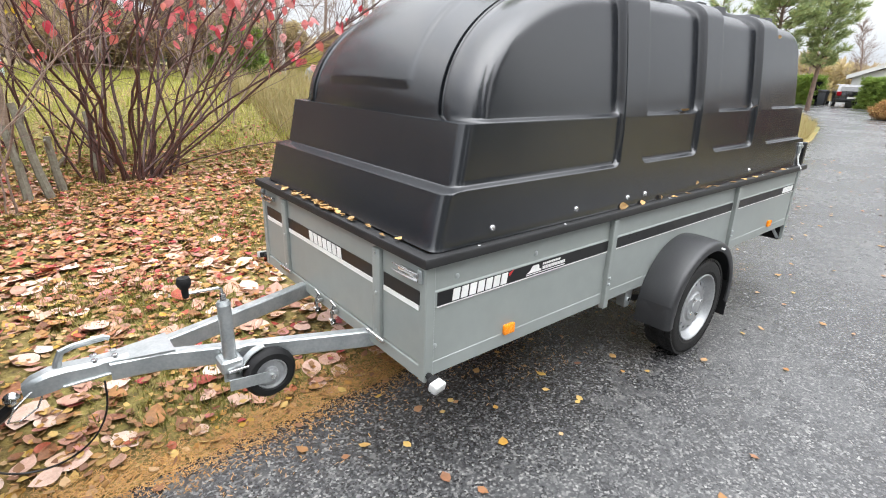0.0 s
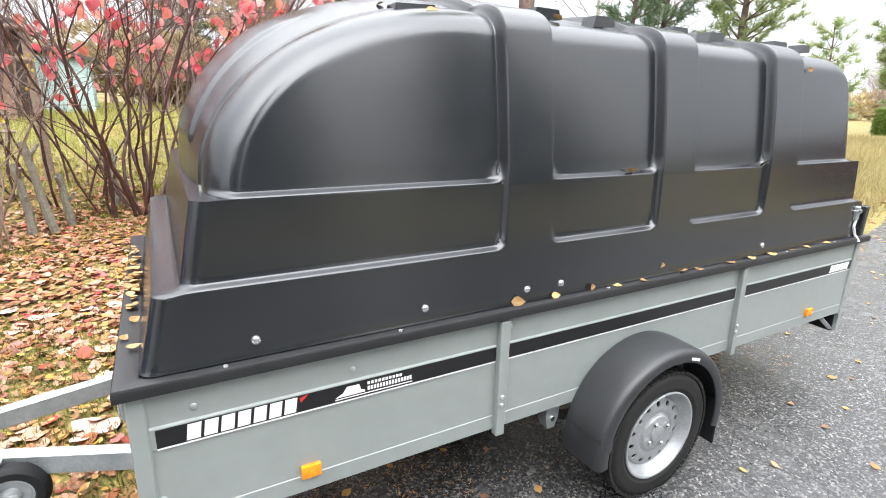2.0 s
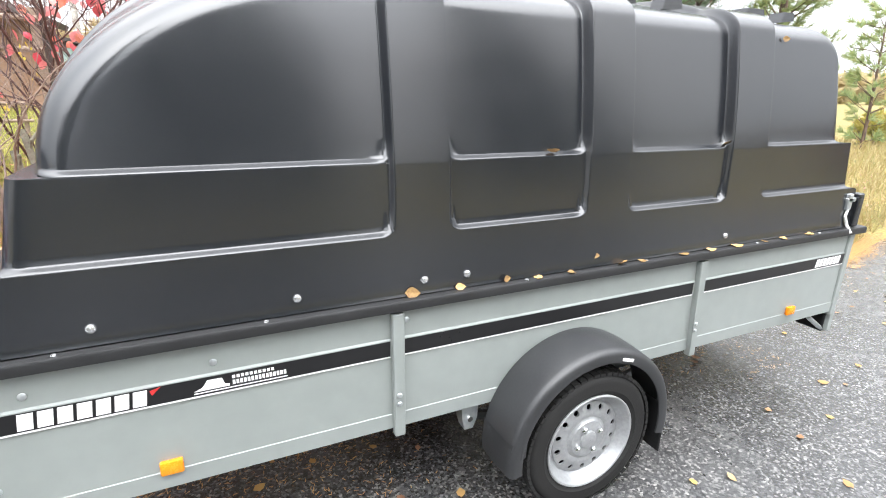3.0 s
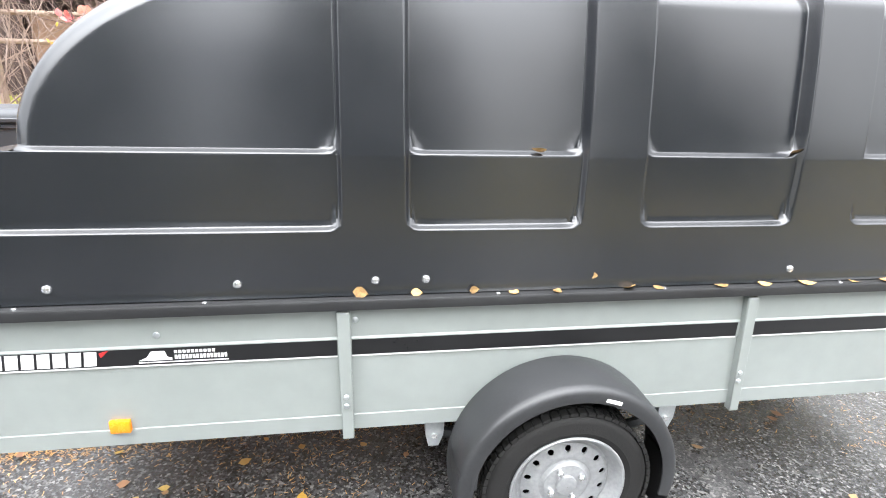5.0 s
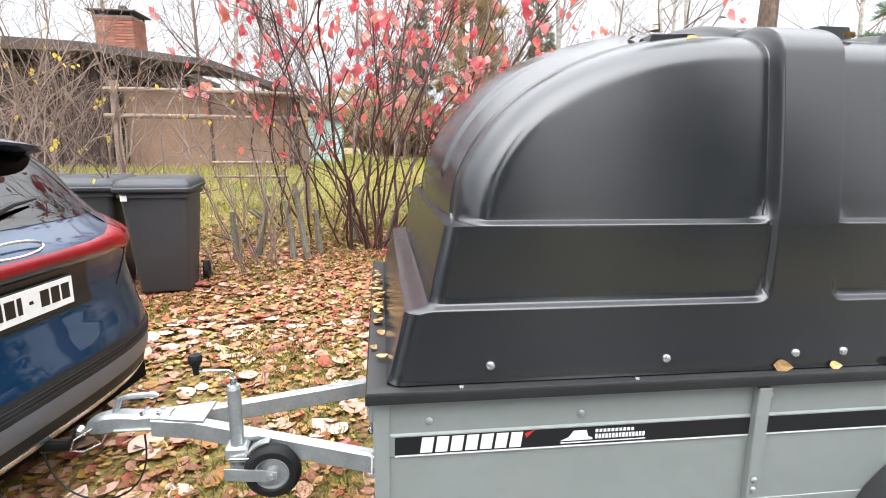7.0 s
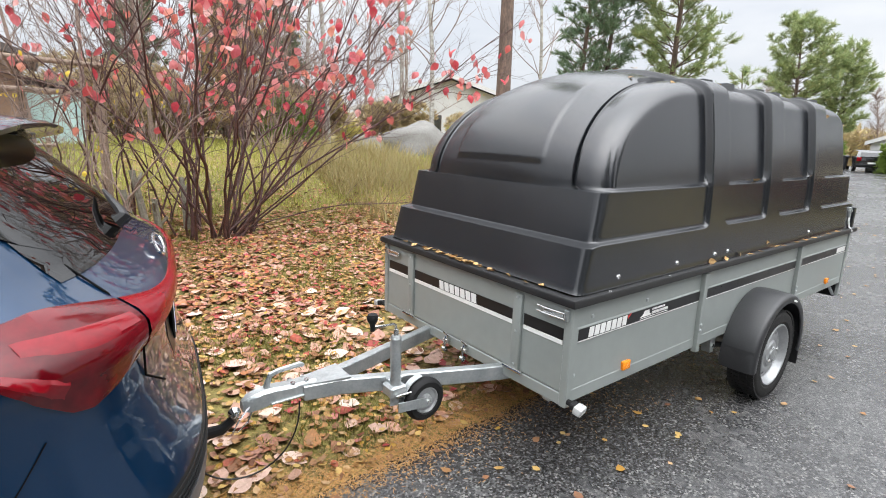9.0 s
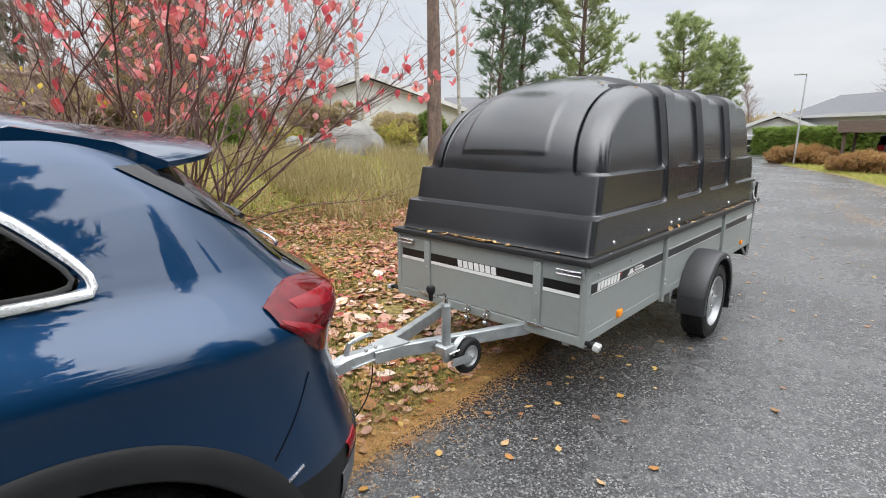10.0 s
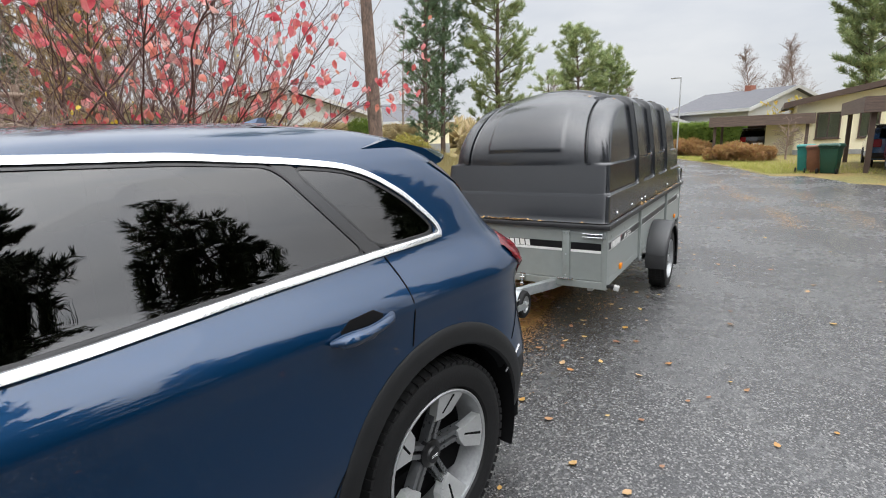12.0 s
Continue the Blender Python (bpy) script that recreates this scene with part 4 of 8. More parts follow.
# ---- blue car ----
CW = 1.935
CY = CW / 2
CAR_LEVELS = [  # height, side inset, rear end, front end
    (0.24, 0.13, 0.66, -3.62), (0.30, 0.070, 0.74, -3.72), (0.345, 0.045, 0.80, -3.77), (0.40, 0.026, 0.838, -3.80), (0.46, 0.016, 0.852, -3.82),
    (0.53, 0.008, 0.858, -3.83), (0.60, 0.003, 0.858, -3.835), (0.625, 0.001, 0.850, -3.835), (0.66, 0.001, 0.838, -3.83), (0.73, 0.004, 0.812, -3.825), (0.80, 0.008, 0.790, -3.82),
    (0.88, 0.011, 0.772, -3.80), (0.95, 0.010, 0.770, -3.76), (0.99, 0.006, 0.776, -3.70), (1.005, 0.004, 0.792, -3.66), (1.02, 0.002, 0.798, -3.60),
    (1.035, 0.007, 0.798, -3.50), (1.05, 0.013, 0.797, -3.30), (1.065, 0.022, 0.791, -2.95), (1.08, 0.033, 0.775, -2.60), (1.10, 0.048, 0.746, -2.42), (1.13, 0.072, 0.700, -2.33),
    (1.16, 0.094, 0.657, -2.25), (1.19, 0.111, 0.623, -2.18), (1.24, 0.133, 0.574, -2.06), (1.30, 0.158, 0.514, -1.93), (1.36, 0.184, 0.455, -1.79), (1.42, 0.211, 0.396, -1.66),
    (1.47, 0.236, 0.342, -1.55), (1.51, 0.261, 0.282, -1.45), (1.545, 0.293, 0.194, -1.36), (1.57, 0.332, 0.086, -1.28), (1.588, 0.387, -0.05, -1.18), (1.601, 0.46, -0.22, -1.08), (1.610, 0.56, -0.40, -0.98), (1.616, 0.72, -0.55, -0.90)]
_LV = np.array(CAR_LEVELS)


def car_level(z):
    return [float(np.interp(z, _LV[:, 0], _LV[:, k])) for k in (1, 2, 3)]


def car_rear_at(theta, z, out=0.0):
    """A point on the car's rear and flank: theta 0 is the flank ahead of the corner, 90 the middle of the tail."""
    ins, xr, xf = car_level(z)
    xc = min(0.2, xr - 0.25)
    n = 3.2
    s, c = math.sin(radians(theta)), math.cos(radians(theta))
    a, hw = xr - xc + out, CY - ins + out
    dy = math.copysign(abs(c) ** (2 / n), c) * hw
    return (xc + a * max(0.0, s) ** (2 / n), CY - dy, z)


def car_side_y(x, z):
    """Inset of the near flank at a place along the car."""
    ins, xr, xf = car_level(z)
    hw = CY - ins
    n = 3.2
    xc = min(0.2, xr - 0.25)
    if x > xc:
        u = min(1.0, (x - xc) / (xr - xc))
        return CY - hw * (1 - u ** n) ** (1 / n)
    xd = xf + 0.75
    if x < xd:
        u = min(1.0, (xd - x) / 0.75)
        return CY - hw * (1 - u ** n) ** (1 / n)
    return CY - hw


def in_poly(x, z, poly):
    hit = False
    for (x0, z0), (x1, z1) in zip(poly, poly[1:] + poly[:1]):
        if (z0 > z) != (z1 > z) and x < (x1 - x0) * (z - z0) / (z1 - z0) + x0:
            hit = not hit
    return hit


WIN_FRONT = [(-1.25, 1.152), (-1.22, 1.508), (-1.36, 1.500), (-1.60, 1.43), (-2.06, 1.175), (-2.08, 1.135)]
WIN_REAR = [(-0.232, 1.200), (-0.452, 1.479), (-0.70, 1.500), (-1.14, 1.514), (-1.16, 1.156)]
WIN_QUARTER = [(0.080, 1.212), (0.090, 1.230), (-0.02, 1.345), (-0.13, 1.415), (-0.22, 1.448), (-0.34, 1.464), (-0.40, 1.470), (-0.185, 1.203)]


def flank_patch(poly, y_out, far=False, n=16, thick=0.004):
    """A thin sheet over the flank inside a convex outline, following the body."""
    cx = sum(p[0] for p in poly) / len(poly)
    cz = sum(p[1] for p in poly) / len(poly)
    bm = bmesh.new()
    rim = []
    for (x0, z0), (x1, z1) in zip(poly, poly[1:] + poly[:1]):
        for k in range(6):
            rim.append((x0 + (x1 - x0) * k / 6, z0 + (z1 - z0) * k / 6))
    rows = []
    for k in range(1, n + 1):
        f = k / n
        rows.append([(cx + (x - cx) * f, cz + (z - cz) * f) for x, z in rim])
    def at(x, z, d):
        y = car_side_y(x, z) - d
        return (x, CW - y if far else y, z)
    vs = [[bm.verts.new(at(x, z, y_out)) for x, z in r] for r in rows]
    m = len(rim)
    for a, b in zip(vs, vs[1:]):
        for j in range(m):
            q = (a[j], a[(j + 1) % m], b[(j + 1) % m], b[j])
            bm.faces.new(q if not far else q[::-1])
    bm.faces.new(vs[0][::-1] if not far else vs[0])
    back = [bm.verts.new(at(x, z, y_out - thick)) for x, z in rows[-1]]
    for j in range(m):
        q = (vs[-1][j], vs[-1][(j + 1) % m], back[(j + 1) % m], back[j])
        bm.faces.new(q if not far else q[::-1])
    bmesh.ops.recalc_face_normals(bm, faces=bm.faces[:])
    return bm


def flank_ribbon(line, width, out, far=False, closed=False, inner=0.0, step=0.03):
    """A raised strip along a line on the flank."""
    pts = []
    n = len(line)
    for k in range(n if closed else n - 1):
        (x0, z0), (x1, z1) = line[k], line[(k + 1) % n]
        m = max(1, int(math.hypot(x1 - x0, z1 - z0) / step))
        pts += [(x0 + (x1 - x0) * i / m, z0 + (z1 - z0) * i / m) for i in range(m)]
    if not closed:
        pts.append(line[-1])
    # soften the corners
    for _ in range(2):
        pts = [pts[k] if not closed and k in (0, len(pts) - 1) else ((pts[k - 1][0] + 2 * pts[k][0] + pts[(k + 1) % len(pts)][0]) / 4, (pts[k - 1][1] + 2 * pts[k][1] + pts[(k + 1) % len(pts)][1]) / 4) for k in range(len(pts))]
    rows = []
    m = len(pts)
    for k, (x, z) in enumerate(pts):
        a, b = (pts[k - 1], pts[(k + 1) % m]) if closed else (pts[max(k - 1, 0)], pts[min(k + 1, m - 1)])
        d = Vector((b[0] - a[0], b[1] - a[1])).normalized()
        nx, nz = -d.y, d.x
        row = []
        for w, o in ((-0.5, inner), (-0.42, out), (0.0, out * 1.15), (0.42, out), (0.5, inner)):
            xx, zz = x + nx * width * w, z + nz * width * w
            y = car_side_y(xx, zz) - o
            row.append((xx, CW - y if far else y, zz))
        rows.append(row)
    if closed:
        rows.append(rows[0])
    bm = bmesh.new()
    add_grid(bm, rows)
    bmesh.ops.recalc_face_normals(bm, faces=bm.faces[:])
    bmesh.ops.remove_doubles(bm, verts=bm.verts[:], dist=1e-5)
    return bm


def rear_sheet(theta0, theta1, top, bottom, out, n=60, rows=7, thick=0.01):
    """A raised sheet over the tail between two height curves of theta."""
    bm = bmesh.new()
    g = []
    for k in range(n + 1):
        th = theta0 + (theta1 - theta0) * k / n
        zb, zt = bottom(th), top(th)
        col = [car_rear_at(th, zb, 0.0)]
        for j in range(rows + 1):
            f = j / rows
            edge = min(f, 1 - f) * rows
            col.append(car_rear_at(th, zb + (zt - zb) * f, out * min(1.0, 0.55 + 0.45 * edge)))
        col.append(car_rear_at(th, zt, 0.0))
        g.append(col)
    add_grid(bm, g)
    bmesh.ops.recalc_face_normals(bm, faces=bm.faces[:])
    return bm


def alloy_wheel(parent, cx, cy, cz, out):
    """Car wheel: winter tyre with tread blocks and a five-blade alloy rim."""
    m = Matrix.Translation((cx, cy, cz)) @ Matrix.Diagonal((1, out, 1, 1))
    bm = bmesh.new()
    add_revolve(bm, [(0.258, 0.095), (0.275, 0.118), (0.315, 0.128), (0.345, 0.125), (0.366, 0.110), (0.376, 0.08), (0.378, 0.0), (0.376, -0.08), (0.366, -0.11), (0.345, -0.125), (0.315, -0.128), (0.275, -0.118), (0.258, -0.095)], m, 72)
    w = part("wheel", bm, M_RUBBER, parent, "winter tyre on a two-tone alloy rim")
    bm = bmesh.new()
    for k in range(64):
        a = 2 * math.pi * k / 64
        for s, off, wd in ((0.098, 0.0, 0.024), (0.045, 0.04, 0.022), (-0.008, 0.0, 0.022), (-0.06, 0.04, 0.022), (-0.105, 0, 0.02)):
            c = m @ pose(0, 0, 0, 0, -math.degrees(a + off), 0) @ Matrix.Translation((0.372 if s < 0.09 else 0.366, s, 0)) @ pose(0, 0, 0, 0, 0, 14 if s > 0.09 else 0)
            add_box(bm, -0.008, 0.0085, -wd, wd, -0.0125, 0.0125, m=c)
    part("tread", bm, M_RUBBER, w, smooth=False)["kind"] = "stuff"
    bm = bmesh.new()
    add_revolve(bm, [(0.262, 0.112), (0.257, 0.116), (0.249, 0.112), (0.244, 0.09), (0.236, 0.02), (0.232, -0.06)], m, 72)
    part("rim_ring", bm, M_RIM, w, "silver rim edge")
    # plain disc behind the spokes; the dark of the gaps is its colour
    bm = bmesh.new()
    add_revolve(bm, [(0.235, -0.02), (0.12, -0.03), (0.001, -0.03)], m, 40)
    part("brake", bm, M_DARK, w)
    for k in range(5):
        c = m @ pose(0, 0, 0, 0, 72 * k + 12, 0)
        bm = bmesh.new()
        # broad blade on the rim side, waisted towards the hub
        lo = [(-0.020, 0.135), (0.022, 0.140), (0.060, 0.158), (0.098, 0.236), (0.050, 0.250), (0.0, 0.255), (-0.040, 0.251), (-0.050, 0.247), (-0.034, 0.190)]
        top, bot = [], []
        for x, r in lo:
            yy = 0.052 + (r - 0.045) * 0.27
            top.append(bm.verts.new(c @ Vector((x, yy, r))))
            bot.append(bm.verts.new(c @ Vector((x * 1.05, yy - 0.035, r))))
        bm.faces.new(top)
        for j in range(len(lo)):
            bm.faces.new((top[j], bot[j], bot[(j + 1) % len(lo)], top[(j + 1) % len(lo)]))
        bmesh.ops.recalc_face_normals(bm, faces=bm.faces[:])
        part("blade", bm, M_BLADE, w, "broad silver alloy blade", smooth=False)
        bm = bmesh.new()
        for sx in (-0.016, 0.016):
            q = [c @ Vector((sx + u, yy, r)) for r, yy in ((0.035, 0.046), (0.10, 0.058), (0.20, 0.082)) for u in (-0.009, 0.009)]
            qb = [c @ Vector((sx + u, yy - 0.04, r)) for r, yy in ((0.035, 0.046), (0.10, 0.058), (0.20, 0.082)) for u in (-0.011, 0.011)]
            a_, b_ = [bm.verts.new(p) for p in q], [bm.verts.new(p) for p in qb]
            for j in (0, 2):
                bm.faces.new((a_[j], a_[j + 1], a_[j + 3], a_[j + 2]))
                for e in (0, 1):
                    bm.faces.new((a_[j + e], a_[j + 2 + e], b_[j + 2 + e], b_[j + e]))
        bmesh.ops.recalc_face_normals(bm, faces=bm.faces[:])
        part("spoke", bm, M_DARKALLOY, w, "slim double spoke", smooth=False)
        # slot drawn as a near-black bar, its shade put into the colour
        bm = bmesh.new()
        ptsr = [c @ Vector((x_, 0.052 + (r - 0.045) * 0.27, r)) for x_, r in ((0.006, 0.165), (0.020, 0.20), (0.036, 0.238))]
        add_tube(bm, [p - (m.to_3x3() @ Vector((0, 0.004, 0))) for p in ptsr], [0.0065, 0.0065, 0.0075], 6)
        part("spoke_slot", bm, M_DARK, w, "near-black bar for the shaded slot in the blade")
    bm = bmesh.new()
    add_revolve(bm, [(0.055, 0.03), (0.052, 0.055), (0.034, 0.062), (0.030, 0.070), (0.001, 0.072)], m, 30)
    part("hub_cap", bm, M_DECAL, w, "black hub cap")
    bm = bmesh.new()
    add_box(bm, -0.016, 0.016, 0.0725, 0.0738, -0.005, 0.005, 0.001, m=m)
    part("hub_mark", bm, M_ALU, w, "small silver oval mark")
    return w


def build_car():
    car = thing("estate_car", "dark blue metallic tall estate car with tinted windows, towing the trailer", "car", pose(-2.226, -0.04, 0.0, 0, 0, -8.5))
    # outer skin by level rings
    zs = []
    for (a, *_), (b, *_) in zip(CAR_LEVELS, CAR_LEVELS[1:]):
        m = max(1, int(round((b - a) / 0.014)))
        zs += [a + (b - a) * k / m for k in range(m)]
    zs.append(CAR_LEVELS[-1][0])
    side_n, corner_n = 230, 46
    rows = []
    for z in zs:
        ins, xr, xf = car_level(z)
        xc, xd = min(0.2, xr - 0.25), xf + 0.75
        near, rear, front = [], [], []
        for k in range(side_n):
            x = xd + (xc - xd) * k / (side_n - 1)
            near.append((x, ins, z))
        for k in range(1, 2 * corner_n):
            rear.append(car_rear_at(180 * k / (2 * corner_n), z))
        for k in range(1, 24):
            th = radians(180 * k / 24)
            s, c = abs(math.sin(th)), math.cos(th)
            front.append((xd - 0.75 * s ** (2 / 3.2), CY + math.copysign(abs(c) ** (2 / 3.2), c) * (CY - ins), z))
        far = [(x, CW - y, z2) for x, y, z2 in near[::-1]]
        rows.append(near + rear + far + front)
    bm = bmesh.new()
    vs = add_grid(bm, rows, closed=True)
    # roof closing
    top = vs[-1]
    nr_ = 2 * corner_n - 1
    near_v, rear_v = top[:side_n], top[side_n:side_n + nr_]
    far_v, front_v = top[side_n + nr_:2 * side_n + nr_], top[2 * side_n + nr_:]
    for k in range(side_n - 1):
        bm.faces.new((near_v[k], near_v[k + 1], far_v[side_n - 2 - k], far_v[side_n - 1 - k]))
    bm.faces.new([near_v[-1]] + rear_v + [far_v[0]])
    bm.faces.new([far_v[-1]] + front_v + [near_v[0]])
    bmesh.ops.recalc_face_normals(bm, faces=bm.faces[:])
    bm.normal_update()
    kill = []
    for f in bm.faces:
        c = f.calc_center_median()
        near = c.y < 0.5 or c.y > CW - 0.5
        yy = min(c.y, CW - c.y)
        if near and any(math.hypot(c.x - wx, c.z - 0.385) < 0.462 for wx in (0.0, -2.928)) and yy < 0.25:
            kill.append(f)
        elif near and c.x < 0.19 and yy < car_side_y(c.x, c.z) + 0.02 and any(in_poly(c.x, c.z, w) for w in (WIN_FRONT, WIN_REAR, WIN_QUARTER)):
            kill.append(f)
        elif c.x > 0.1 and 1.172 < c.z < 1.455 and 0.30 + (c.z - 1.17) * 0.18 < yy and c.x > car_level(c.z)[1] - 0.2 and abs(f.normal.y) < 0.75:
            kill.append(f)
        elif c.x < -1.3 and 1.10 < c.z < 1.50 and f.normal.x < -0.4 and yy > 0.32:
            kill.append(f)
    bmesh.ops.delete(bm, geom=kill, context="FACES")
    for f in bm.faces:
        c = f.calc_center_median()
        yy = min(c.y, CW - c.y)
        sill = 0.455 if -2.6 < c.x < -0.3 else 0.40
        if c.z < sill or (c.x > 0.25 and c.z < 0.615 - 0.0 * yy) or (c.x < -3.2 and c.z < 0.55):
            f.material_index = 1
    part("body", bm, [M_PAINT, M_CLAD], car, "deep blue bodywork with dark grey lower cladding", angle=28)
    # underbody in near-black, the shade below the car being its colour
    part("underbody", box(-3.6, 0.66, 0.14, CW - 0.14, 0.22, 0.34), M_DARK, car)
    # interior: floor and seats, cabin shade painted in with the near-black
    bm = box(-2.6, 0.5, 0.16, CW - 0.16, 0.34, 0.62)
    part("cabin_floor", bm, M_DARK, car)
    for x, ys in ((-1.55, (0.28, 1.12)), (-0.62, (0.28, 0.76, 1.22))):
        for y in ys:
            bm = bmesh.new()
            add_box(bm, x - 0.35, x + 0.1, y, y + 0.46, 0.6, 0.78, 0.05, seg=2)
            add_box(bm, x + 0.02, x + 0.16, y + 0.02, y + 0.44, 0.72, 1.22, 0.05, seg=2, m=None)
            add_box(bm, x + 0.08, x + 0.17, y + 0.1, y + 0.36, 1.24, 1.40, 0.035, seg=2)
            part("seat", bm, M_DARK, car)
    # glass, frames and bright surround
    for far in (False, True):
        for poly, nm in ((WIN_FRONT, "side_window"), (WIN_REAR, "side_window"), (WIN_QUARTER, "quarter_window")):
            ob = part(nm, flank_patch(poly, 0.002, far, thick=0.003), M_GLASS, car, "dark tinted glass")
            part("window_seal", flank_ribbon(poly, 0.012, 0.005, far, True), M_DECAL, ob, "black rubber seal")
        part("pillar_trim", flank_patch([(-0.240, 1.199), (-0.460, 1.482), (-0.392, 1.474), (-0.178, 1.203)], 0.0055, far, n=4), M_GLOSSBLACK, car, "gloss black pillar")
        part("pillar_trim", flank_patch([(-1.255, 1.152), (-1.225, 1.51), (-1.135, 1.514), (-1.155, 1.156)], 0.0055, far, n=4), M_GLOSSBLACK, car, "gloss black pillar")
        part("lower_bright_trim", flank_ribbon([(-2.10, 1.118), (-1.5, 1.136), (-1.0, 1.150), (-0.6, 1.172), (-0.2, 1.190), (0.05, 1.198), (0.105, 1.203)], 0.021, 0.013, far), M_ALU, car, "bright aluminium window trim")
        part("upper_bright_trim", flank_ribbon([(-2.10, 1.135), (-1.62, 1.440), (-1.38, 1.518), (-1.06, 1.527), (-0.70, 1.517), (-0.38, 1.487), (-0.22, 1.465), (-0.12, 1.432), (0.00, 1.355), (0.085, 1.265), (0.115, 1.232), (0.120, 1.212), (0.100, 1.200)], 0.021, 0.0125, far), M_ALU, car, "bright aluminium window trim")
        # arch lips
        s = 1 if far else -1
        for wx in (0.0, -2.928):
            bm = bmesh.new()
            rows2 = []
            for k in range(53):
                a = radians(-14 + 208 * k / 52)
                row = []
                for r, o in ((0.432, -0.05), (0.434, 0.004), (0.442, 0.012), (0.475, 0.013), (0.505, 0.010), (0.515, 0.002), (0.513, -0.01)):
                    flat = 1.0 + 0.03 * max(0.0, math.cos(a)) ** 2
                    x, z = wx + r * flat * math.cos(a), 0.385 + r * math.sin(a)
                    y = car_side_y(min(x, 0.6), max(z, 0.26)) - o
                    row.append((x, CW - y if far else y, z))
                rows2.append(row)
            add_grid(bm, rows2)
            bmesh.ops.recalc_face_normals(bm, faces=bm.faces[:])
            part("wheel_arch_trim", bm, M_CLAD, car, "dark grey plastic arch trim")
            # wheel well liner, coloured near-black to carry the shade under the arch
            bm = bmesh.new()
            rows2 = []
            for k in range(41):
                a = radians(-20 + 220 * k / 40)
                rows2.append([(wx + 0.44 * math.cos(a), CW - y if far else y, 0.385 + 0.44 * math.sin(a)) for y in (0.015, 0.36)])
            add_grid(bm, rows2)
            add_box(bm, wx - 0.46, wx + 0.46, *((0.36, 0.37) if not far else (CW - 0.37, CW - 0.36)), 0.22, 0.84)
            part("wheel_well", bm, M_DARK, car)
        # seams
        for line in ([(-0.172, 1.178), (-0.150, 1.12), (-0.143, 1.04), (-0.145, 0.96), (-0.155, 0.888)], [(-1.21, 1.14), (-1.21, 0.50)], [(-0.36, 0.74), (-0.50, 0.56), (-0.55, 0.46)], [(0.42, 0.72), (0.49, 0.80), (0.55, 0.90)]):
            part("panel_gap", flank_ribbon(line, 0.005 if line[0][0] < 0.3 else 0.003, 0.0026, far), M_DARK, car)
        part("bumper_accent", flank_ribbon([(0.36, 0.60), (0.43, 0.635), (0.50, 0.665)], 0.006, 0.004, far), M_ALU, car, "short bright accent")
        # door handles
        for x0 in (-0.478, -1.62):
            bm = bmesh.new()
            pts = []
            for k in range(9):
                f = k / 8
                x = x0 + 0.226 * f
                z = 1.008 + 0.020 * f
                lift = 0.034 * math.sin(math.pi * min(1, max(0, f))) ** 0.5 if 0 < f < 1 else 0.0
                y = car_side_y(x, z) - 0.006 - lift
                pts.append((x, CW - y if far else y, z))
            add_tube(bm, pts, [0.010, 0.025, 0.027, 0.024, 0.021, 0.020, 0.020, 0.019, 0.012], 12, flat=0.8)
            h = part("door_handle", bm, M_PAINT, car, "blue door handle")
            # no hollow here: a flat near-black patch paints the shade behind the handle
            bm = flank_patch([(x0 + 0.045, 1.004), (x0 + 0.19, 1.010), (x0 + 0.20, 1.036), (x0 + 0.17, 1.054), (x0 + 0.08, 1.049), (x0 + 0.04, 1.028)], 0.002, far, n=4)
            part("handle_shade_patch", bm, M_DARK, h, "flat near-black patch for the shaded recess behind the handle")
            bm = bmesh.new()
            lip = []
            for k in range(7):
                x, z = x0 + 0.085 + 0.085 * k / 6, 0.980 + 0.009 * k / 6
                y = car_side_y(x, z) - 0.004 - 0.010 * math.sin(math.pi * k / 6)
                lip.append((x, CW - y if far else y, z))
            add_tube(bm, lip, [0.005, 0.0085, 0.009, 0.009, 0.009, 0.0085, 0.005], 8)
            part("handle_lip", bm, M_PAINT, h)
    # tail glass, wiper and spoiler
    bm = bmesh.new()
    g = []
    for k in range(25):
        z = 1.166 + (1.462 - 1.166) * k / 24
        ins, xr, _ = car_level(z)
        yw = 0.285 + (z - 1.17) * 0.18
        row = []
        for j in range(33):
            y = yw + (CW - 2 * yw) * j / 32
            dy = abs(y - CY) / (CY - ins)
            xc = min(0.2, xr - 0.25)
            row.append((xc + (xr - xc) * (1 - dy ** 3.2) ** (1 / 3.2) + 0.004, y, z))
        g.append(row)
    add_grid(bm, g)
    bmesh.ops.recalc_face_normals(bm, faces=bm.faces[:])
    part("rear_window", bm, M_GLASS, car, "dark wet rear window")
    bm = bmesh.new()
    g = []
    for k in range(17):
        z = 1.10 + 0.40 * k / 16
        ins, xr, xf = car_level(z)
        yw = 0.30
        g.append([(xf + 0.75 - 0.75 * (1 - (abs(yw + (CW - 2 * yw) * j / 24 - CY) / (CY - ins)) ** 3.2) ** (1 / 3.2) - 0.004, yw + (CW - 2 * yw) * j / 24, z) for j in range(25)])
    add_grid(bm, g)
    part("windscreen", bm, M_GLASS, car, "windscreen")
    bm = bmesh.new()
    rows2 = []
    for j in range(31):
        f = j / 30
        y = 0.262 + (CW - 0.524) * f
        u = abs(2 * f - 1)
        tip = 0.475 - 0.17 * u ** 8
        dz = -0.050 * u ** 2.5
